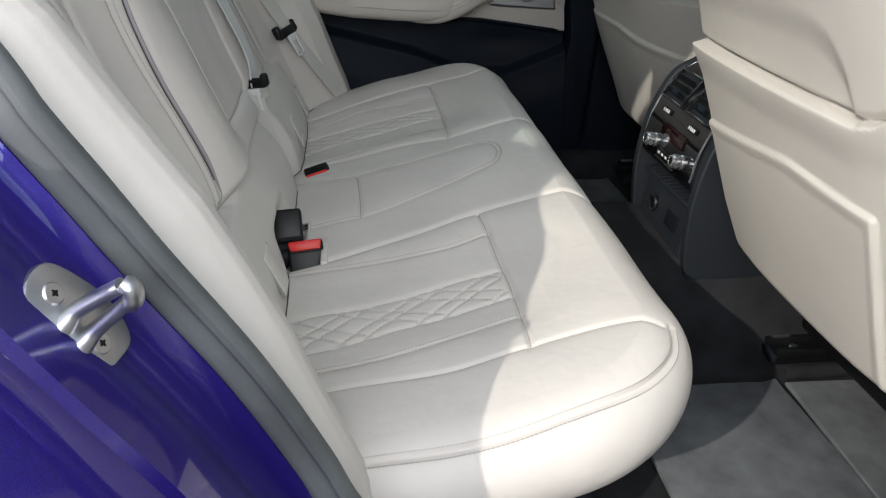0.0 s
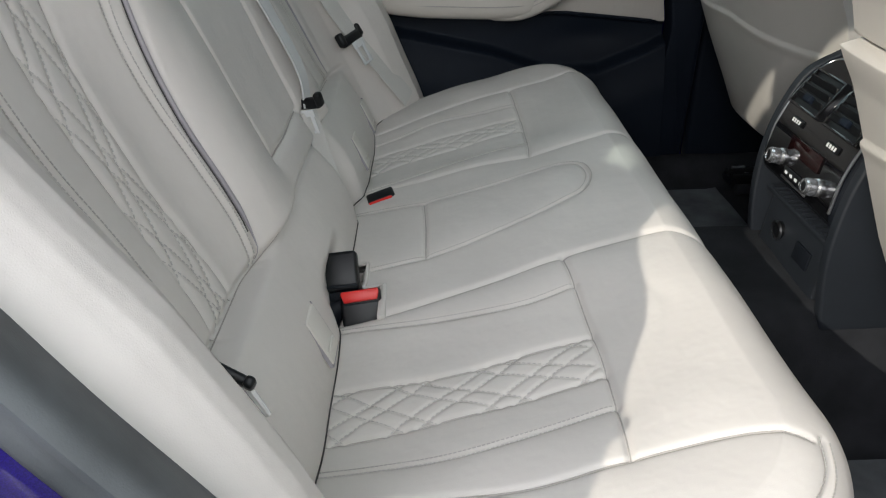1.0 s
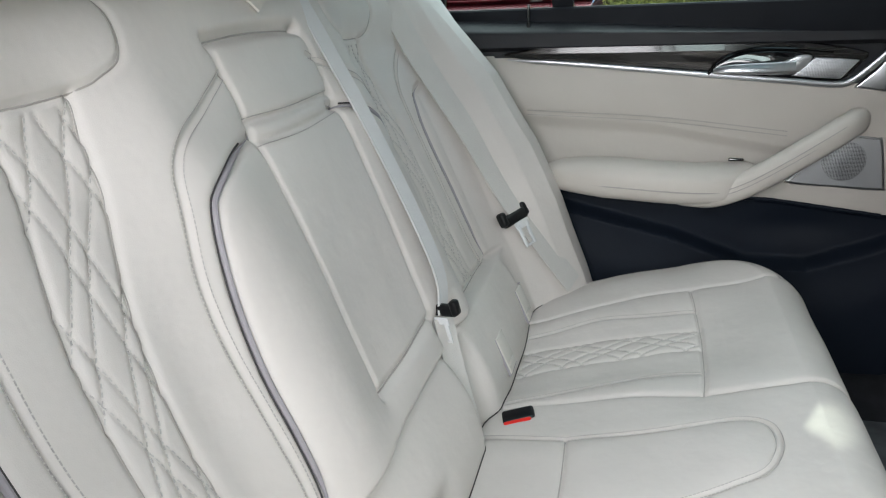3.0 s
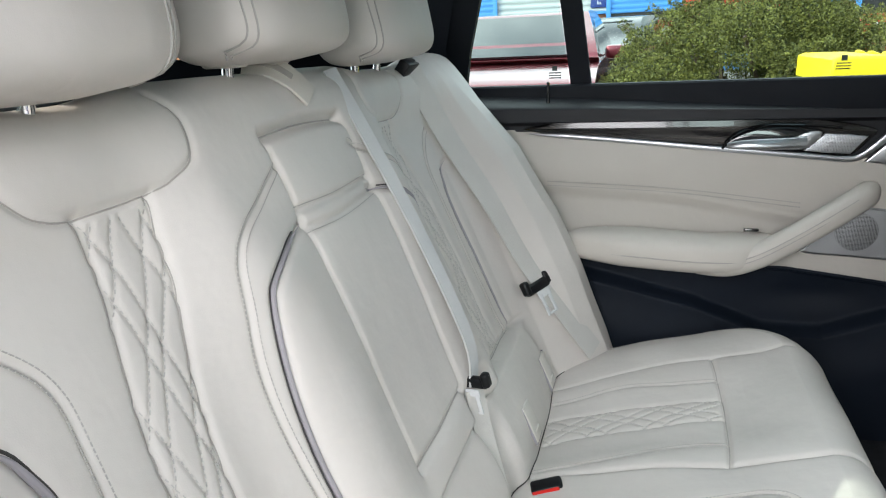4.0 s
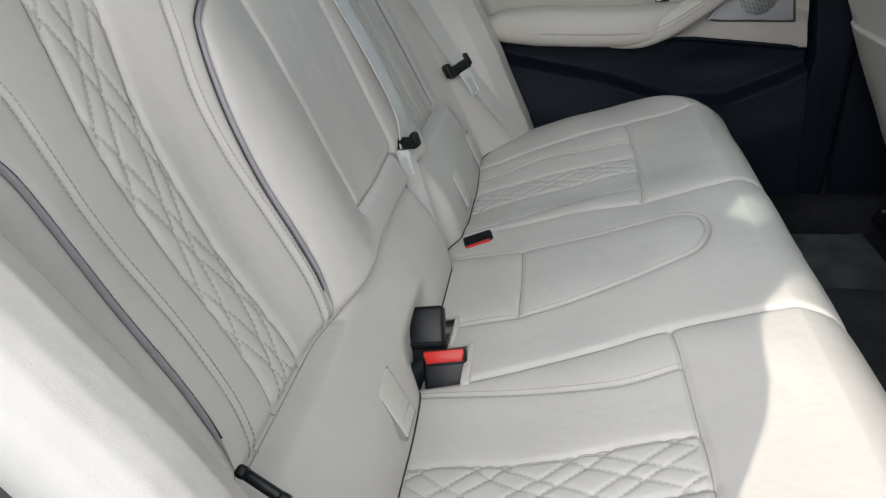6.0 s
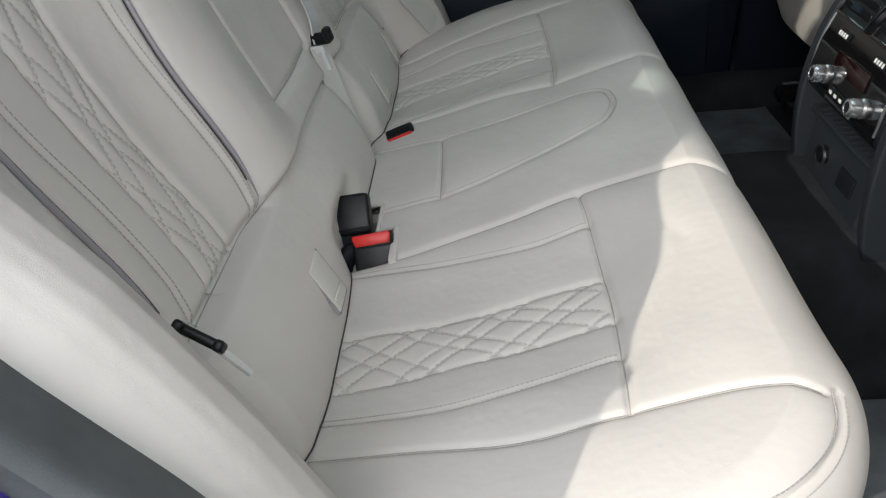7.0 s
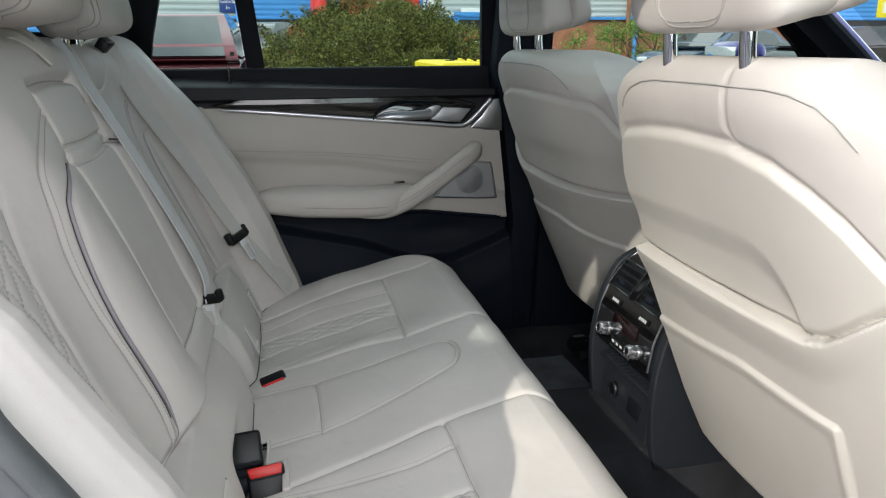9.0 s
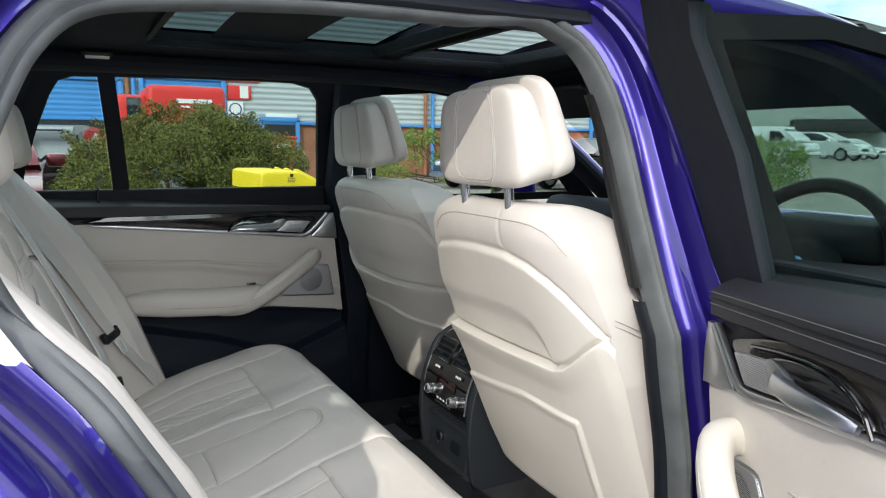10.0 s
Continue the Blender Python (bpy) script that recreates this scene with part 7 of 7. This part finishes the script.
def parked_car(center, heading, color_mat, label, van=False, scale=1.0, group="parked cars"):
    """A car from a side outline, with cabin glass, wheels, lamps and mirrors; its nose points to +x before turning."""
    c = thing("van" if van else "parked_car", center, label, "van" if van else "car", group)
    c.matrix_basis = Matrix.Translation(center) @ pose(0, 0, 0, 0, 0, heading)
    off = Matrix.Translation(center) @ Matrix.Scale(scale, 4)
    H = 1.95 if van else 1.45
    if van:
        low = [(-2.3, 0.35), (2.25, 0.35), (2.42, 0.55), (2.40, 0.85), (1.75, 1.05), (-2.35, 1.05)]
        cab = [(-2.35, 1.05), (1.75, 1.05), (1.05, 1.80), (0.75, H), (-2.2, H), (-2.36, 1.8)]
    else:
        low = [(-2.05, 0.30), (2.0, 0.30), (2.12, 0.48), (2.08, 0.72), (1.85, 0.82), (1.0, 0.92), (-2.0, 0.95), (-2.15, 0.75), (-2.14, 0.45)]
        cab = [(-1.98, 0.95), (1.0, 0.92), (0.35, 1.36), (0.05, 1.43), (-0.9, H), (-1.45, 1.38), (-1.8, 1.15)]
    tip = Matrix(((1, 0, 0, 0), (0, 0, -1, 0), (0, 1, 0, 0), (0, 0, 0, 1)))

    def shell(poly, w, bev, narrow):
        g = moved(slab([tuple(p) for p in smooth_loop(poly, 0.12)], w, 0.001, 1), Matrix.Translation((0, w / 2, 0)) @ tip)
        z0, z1 = min(p[1] for p in poly), max(p[1] for p in poly)
        vs = [(p[0], p[1] * (1 - narrow * max(0, (p[2] - z0) / (z1 - z0)) ** 1.3), p[2]) for p in g[0]]
        return vs, g[1]
    b = part("body", moved(shell(low, 1.76, 0.1, 0.04), off), color_mat, c)
    roof_g = shell(cab, 1.66, 0.1, 0.22)
    part("cabin", moved(roof_g, off), color_mat, c)
    win = [(0.86, 0.99), (0.28, 1.31), (0.0, 1.36), (-0.9, 1.38), (-1.40, 1.30), (-1.65, 1.02)] if not van else [(1.50, 1.12), (0.92, 1.68), (0.35, 1.70), (0.35, 1.12)]
    ang = 0.22 * 1.66 / 2 / (H - 0.95)
    for s in (-1, 1):
        g = moved(slab(win, 0.012, 0.004, 1), tip)
        g = ([(p[0], s * (0.840 - ang * max(p[2] - 0.95, 0) * 0.86) + p[1] * 0.3, p[2]) for p in g[0]], g[1])
        part("side_window", moved(g, off), DARK_GLASS, c)
        part("mirror", moved(rbox((0.16, 0.20, 0.14), ((1.35 if van else 0.72), s * 0.97, (1.20 if van else 1.0)), 0.04, 2), off), color_mat, c)
        part("headlight", moved(rbox((0.28, 0.34, 0.14), ((2.28 if van else 1.98), s * 0.64, (0.86 if van else 0.68)), 0.05, 3), off), LAMP_CLEAR, c)
        part("tail_lamp", moved(rbox((0.12, 0.30, 0.16), ((-2.33 if van else -2.06), s * 0.66, (1.0 if van else 0.84)), 0.04, 2), off), LAMP_RED, c)
        for xw in ((-1.45, 1.55) if van else (-1.30, 1.32)):
            wl = part("wheel", moved(lathe([(0.0, -0.10), (0.22, -0.10), (0.29, -0.10), (0.32, -0.07), (0.32, 0.07), (0.29, 0.10), (0.0, 0.10)], 28), off @ pose(xw, s * 0.80, 0.32, 90, 0, 0)), TYRE, c)
            part("rim", moved(lathe([(0.0, -0.115), (0.05, -0.115), (0.19, -0.105), (0.21, -0.11), (0.21, 0.11), (0.19, 0.105), (0.05, 0.115), (0.0, 0.115)], 24), off @ pose(xw, s * 0.80, 0.32, 90, 0, 0)), SATIN, wl)
    # windscreen and rear window lie on the sloping ends
    fx0, fz0, fx1, fz1 = (1.72, 1.09, 1.08, 1.76) if van else (1.085, 0.955, 0.36, 1.345)
    k = 0.045
    g = [(fx0 + k, -0.70, fz0 + k), (fx0 + k, 0.70, fz0 + k), (fx1 + k, 0.60, fz1 + k), (fx1 + k, -0.60, fz1 + k)]
    g2 = [(x - 0.02, y, z - 0.02) for x, y, z in g]
    part("windscreen", moved((g + g2, [(0, 1, 2, 3), (7, 6, 5, 4), (0, 4, 5, 1), (1, 5, 6, 2), (2, 6, 7, 3), (3, 7, 4, 0)]), off), DARK_GLASS, c)
    if not van:
        g = [(-1.86, -0.62, 1.08), (-1.86, 0.62, 1.08), (-1.50, 0.56, 1.37), (-1.50, -0.56, 1.37)]
        g2 = [(x + 0.03, y, z - 0.02) for x, y, z in g]
        part("rear_window", moved((g + g2, [(0, 1, 2, 3), (7, 6, 5, 4), (0, 4, 5, 1), (1, 5, 6, 2), (2, 6, 7, 3), (3, 7, 4, 0)]), off), DARK_GLASS, c)
    part("grille", moved(rbox((0.06, 0.9, 0.16), ((2.40 if van else 2.10), 0, 0.55), 0.03, 2), off), BLACK_HARD, c)
    part("number_plate", moved(rbox((0.02, 0.5, 0.11), ((2.43 if van else 2.14), 0, 0.42), 0.004), off), SIGN_WHITE, c)
    part("rear_plate", moved(rbox((0.02, 0.5, 0.11), ((-2.37 if van else -2.165), 0, 0.62), 0.004), off), YELLOW, c)
    return c


DARK_GLASS = principled("dark_car_glass", (0.02, 0.025, 0.028), 0.04, coat=0.5)
LAMP_CLEAR = principled("lamp_glass", (0.55, 0.57, 0.60), 0.08, coat=0.8)
LAMP_RED = principled("lamp_red", (0.35, 0.01, 0.01), 0.12, coat=0.8)
TYRE = grained("tyre_rubber", (0.02, 0.02, 0.021), 0.2, (0.7, 0.85), 6.0, 80.0, 0.2)
parked_car((-1.40, 7.75, 0), 270, paint("maroon_paint", (0.20, 0.032, 0.046)), "dark red parked hatchback facing the shrub", scale=1.0)
parked_car((-0.5, 12.5, 0), 75, paint("graphite_paint", (0.05, 0.055, 0.06)), "dark grey parked car beside the shrub")
parked_car((11.2, 17.0, 0), 200, paint("steel_blue_paint", (0.05, 0.09, 0.16)), "steel-blue parked car across the yard")
parked_car((13.2, 15.0, 0), 190, paint("black_paint", (0.015, 0.015, 0.017)), "black parked car across the yard")
parked_car((17.0, 15.2, 0), 172, paint("white_paint_a", (0.75, 0.76, 0.76)), "white parked car ahead on the yard")
parked_car((36.0, 27.5, 0.5), 278, paint("white_paint_b", (0.72, 0.73, 0.74)), "white panel van parked across the yard", van=True)
parked_car((41.0, 27.8, 0.5), 282, paint("white_paint_c", (0.72, 0.73, 0.74)), "white high-built pick-up parked beyond the van", scale=1.2)

# lorry box behind the shrub
lor = thing("box_lorry", (2.6, 17.5, 0), "red box lorry with white lettering bars", "lorry")
part("box", rbox((1.75, 2.0, 0.95), (2.25, 17.5, 2.03), 0.15, 4), RED_BIN, lor, "red rounded load box")
part("side_print", join(rbox((0.8, 0.01, 0.10), (2.4, 16.485, 2.15), 0), rbox((0.6, 0.01, 0.05), (2.4, 16.485, 2.02), 0)), SIGN_WHITE, lor, "white lettering bars")
part("cab", rbox((0.8, 1.9, 1.3), (1.05, 17.5, 1.62), 0.2, 4), RED_BIN, lor)
part("cab_window", rbox((0.30, 0.02, 0.5), (1.10, 16.54, 1.95), 0.01), DARK_GLASS, lor)
part("chassis", rbox((2.6, 1.6, 0.8), (1.95, 17.5, 1.15), 0.05), BLACK_HARD, lor)
for xw in (1.1, 2.7):
    for sg in (-1, 1):
        part("wheel", moved(lathe([(0.0, -0.12), (0.34, -0.12), (0.38, -0.09), (0.38, 0.09), (0.34, 0.12), (0.0, 0.12)], 24), pose(xw, 17.5 + sg * 0.85, 0.38, 90, 0, 0)), TYRE, lor)

# grit bin, its lid sloping down towards the yard
gb = thing("grit_bin", (0.98, 4.2, 0), "yellow plastic grit bin with a sloping lid", "grit bin")
along_y = lambda y1: Matrix(((1, 0, 0, 0), (0, 0, -1, y1), (0, 1, 0, 0), (0, 0, 0, 1)))
part("tub", moved(slab([(0.72, 0.02), (1.24, 0.02), (1.30, 0.66), (1.28, 0.74), (0.68, 0.90)], 0.88, 0.04, 3), along_y(4.66)), YELLOW, gb)
lid_g = part("lid", moved(slab([(0.648, 0.86), (0.652, 0.985), (0.69, 1.002), (0.92, 1.000), (0.96, 0.988), (1.33, 0.80), (1.335, 0.735), (1.29, 0.735)], 0.96, 0.02, 3), along_y(4.70)), YELLOW, gb, "yellow sloping lid")
for yo in (3.92, 4.20, 4.48):
    part("lid_rib", rbox((0.17, 0.08, 0.03), (1.02, yo, 0.966), 0.012, 2, (0, 27, 0)), YELLOW, lid_g)
part("lid_print", rbox((0.16, 0.30, 0.006), (1.16, 4.06, 0.893), 0, 1, (0, 27, 0)), GREY_MARK, lid_g, "dark printed bar")
gb.location += Vector((0.19, 0.0, -0.018))

# wheeled bin and pallets
rb = thing("wheeled_bin", (5.26, 20.0, 0), "large red four-wheeled rubbish bin", "rubbish bin")
part("tub", rbox((0.86, 0.9, 1.05), (5.26, 20.0, 0.80), 0.06, 3), RED_BIN, rb)
part("lid", rbox((0.93, 0.98, 0.10), (5.26, 20.0, 1.37), 0.05, 3), RED_BIN, rb)
part("label_bar", rbox((0.5, 0.01, 0.12), (5.26, 19.545, 1.15), 0), SIGN_WHITE, rb)
for xo in (-0.33, 0.33):
    part("castor", rod(0.10, 0.10, (5.26 + xo, 19.6, 0.12), (5.26 + xo, 19.7, 0.12), 14), BLACK_HARD, rb)


def pallet(center):
    p = thing("pallet", center, "rough wooden pallet stacked by the bin", "pallet", "pallets")
    x, y, z = center
    for k in range(5):
        part("board", rbox((1.2, 0.10, 0.022), (x, y - 0.40 + 0.20 * k, z + 0.128), 0.003), PALLET, p)
    for k in (-0.52, 0, 0.52):
        part("bearer", rbox((0.10, 0.90, 0.08), (x + k, y, z + 0.076), 0.003), PALLET, p)
        part("foot_board", rbox((0.10, 0.90, 0.022), (x + k, y, z + 0.022), 0.003), PALLET, p)


for k in range(7):
    pallet((4.85, 18.2, 0.02 + 0.142 * k))


# shrub: stems and many small leaves
def leaf_mat(name, a, b):
    m = principled(name, a, 0.55, spec=0.3)
    nt = m.node_tree
    bs = nt.nodes["Principled BSDF"]
    gi = nt.nodes.new("ShaderNodeNewGeometry")
    nt.links.new(ramp(nt, gi.outputs["Random Per Island"], [(0.0, a), (0.55, b), (1.0, tuple(min(1, c * 1.6) for c in b))]), bs.inputs["Base Color"])
    bs.inputs["Transmission Weight"].default_value = 0.0
    bs.inputs["Subsurface Weight"].default_value = 0.0
    return m


LEAF = leaf_mat("shrub_leaf", (0.022, 0.034, 0.008), (0.155, 0.160, 0.040))
HEDGE_LEAF = leaf_mat("hedge_leaf", (0.05, 0.10, 0.02), (0.16, 0.24, 0.05))
BARK = grained("bark", (0.10, 0.075, 0.05), 0.3, (0.85, 0.95), 12.0, 80.0, 0.5, 0.004, cells=False)


def leaves(clumps, n, size, seed):
    """Leaf blades scattered through and over a set of rounded clumps."""
    r = np.random.RandomState(seed)
    which = r.choice(len(clumps), n, p=np.array([c[3] ** 2 for c in clumps]) / sum(c[3] ** 2 for c in clumps))
    C = np.array([c[:3] for c in clumps])[which]
    R = np.array([c[3] for c in clumps])[which]
    d = r.normal(size=(n, 3))
    d /= np.linalg.norm(d, axis=1)[:, None]
    pos = C + d * (R * (0.55 + 0.55 * r.rand(n) ** 0.6))[:, None] * np.array((1, 1, 0.92))
    keep = pos[:, 2] > 0.04
    pos, d = pos[keep], d[keep]
    k = len(pos)
    a = r.normal(size=(k, 3)) + d * 0.6
    a /= np.linalg.norm(a, axis=1)[:, None]
    b = np.cross(a, r.normal(size=(k, 3)))
    b /= np.linalg.norm(b, axis=1)[:, None]
    s = size * (0.6 + 0.8 * r.rand(k))[:, None]
    nrm = np.cross(a, b) * s * 0.18
    V = np.stack([pos, pos + a * s * 0.5 + b * s * 0.26 + nrm, pos + a * s, pos + a * s * 0.5 - b * s * 0.26 + nrm], 1)
    return V.reshape(-1, 3), (np.arange(k)[:, None] * 4 + np.array([[0, 1, 2, 3]]))


def shrub(center, half, height, n, seed, label, mat, name="shrub", size=0.075):
    r = random.Random(seed)
    x, y, _ = center
    s = thing(name, center, label, "shrub")
    clumps = []
    for k in range(46):
        a, q = r.uniform(0, 2 * math.pi), math.sqrt(r.random())
        px, py = x + half[0] * q * math.cos(a), y + half[1] * q * math.sin(a)
        top = height * (1 - 0.50 * q ** 3.0)
        rad = r.uniform(0.16, 0.34)
        clumps.append((px, py, r.uniform(0.25, max(0.3, top - rad)), rad))
    for k in range(26):
        a, q = 2.39996 * k + r.uniform(-0.2, 0.2), math.sqrt((k + 0.5) / 26) * 0.88
        clumps.append((x + half[0] * q * math.cos(a), y + half[1] * q * math.sin(a), height * (1 - 0.48 * q ** 3.0) - 0.19 + r.uniform(-0.05, 0.06), r.uniform(0.17, 0.27)))
    stems = []
    for k in range(22):
        c = clumps[r.randrange(len(clumps))]
        p0 = (x + r.uniform(-0.3, 0.3) * half[0], y + r.uniform(-0.3, 0.3) * half[1], 0.0)
        stems.append(sweep(smooth_line([p0, ((p0[0] + c[0]) / 2 + r.uniform(-0.1, 0.1), (p0[1] + c[1]) / 2, c[2] * 0.55), c[:3]], 0.1), ring(0.016, 0.016, 6), up=(0.1, 1, 0.05), scale=None))
    part("stems", join(*stems), BARK, s)
    sprays = []
    for k in range(34):
        c = clumps[46 + r.randrange(26)]
        d = Vector((r.uniform(-0.7, 0.7), r.uniform(-0.5, 0.5), r.uniform(0.2, 1))).normalized() * r.uniform(0.15, 0.34)
        tipp = (c[0] + d.x, c[1] + d.y, c[2] + d.z)
        sprays.append(sweep([c[:3], tuple((Vector(c[:3]) + Vector(tipp)) / 2 + Vector((0, 0, 0.02))), tipp], ring(0.004, 0.004, 5), up=(0.1, 1, 0.05)))
        clumps += [(c[0] + d.x * t, c[1] + d.y * t, c[2] + d.z * t, 0.045) for t in (0.5, 0.75, 1.0)]
    part("twigs", join(*sprays), BARK, s)
    tagged(part("leaves", leaves(clumps, n, size, seed), mat, s, "small mixed green and yellowish leaves", smooth=False), kind="stuff")
    return s


shrub((0.76, 6.15, 0), (1.27, 1.0), 1.50, 170000, 5, "dense evergreen shrub with small yellowish-green leaves", LEAF, "shrub", 0.024)
shrub((10.5, 19.5, 0), (3.0, 1.0), 1.7, 9000, 8, "low green hedge along the yard", HEDGE_LEAF, "hedge")
shrub((16.0, 12.5, 0), (3.0, 1.2), 1.5, 9000, 9, "low green hedge along the yard", HEDGE_LEAF, "hedge")

far_unit = thing("warehouse", (70, 50, 0), "pale far warehouse with a dark canopy", "building")
FAR_CLAD = grained("far_grey_cladding", (0.26, 0.28, 0.28), 0.08, (0.5, 0.6), 0.3, 20.0, 0.1)
part("cladding", moved(rbox((46, 12, 5.0), (0, 0, 2.5), 0.05), pose(68, 50, 0.5, 0, 0, -48)), FAR_CLAD, far_unit)
part("canopy", moved(rbox((8, 3, 1.2), (3, -7.0, 2.9), 0.1), pose(68, 50, 0.5, 0, 0, -48)), SHADE_AND_TRIM, far_unit, "dark canopy over the entrance")
part("parapet", moved(rbox((46.4, 12.4, 0.3), (0, 0, 5.1), 0.05), pose(68, 50, 0.5, 0, 0, -48)), SHADE_AND_TRIM, far_unit)
parked_car((48.0, 30.6, 0.5), 280, paint("white_paint_d", (0.72, 0.73, 0.74)), "white hatchback parked beyond the vans")
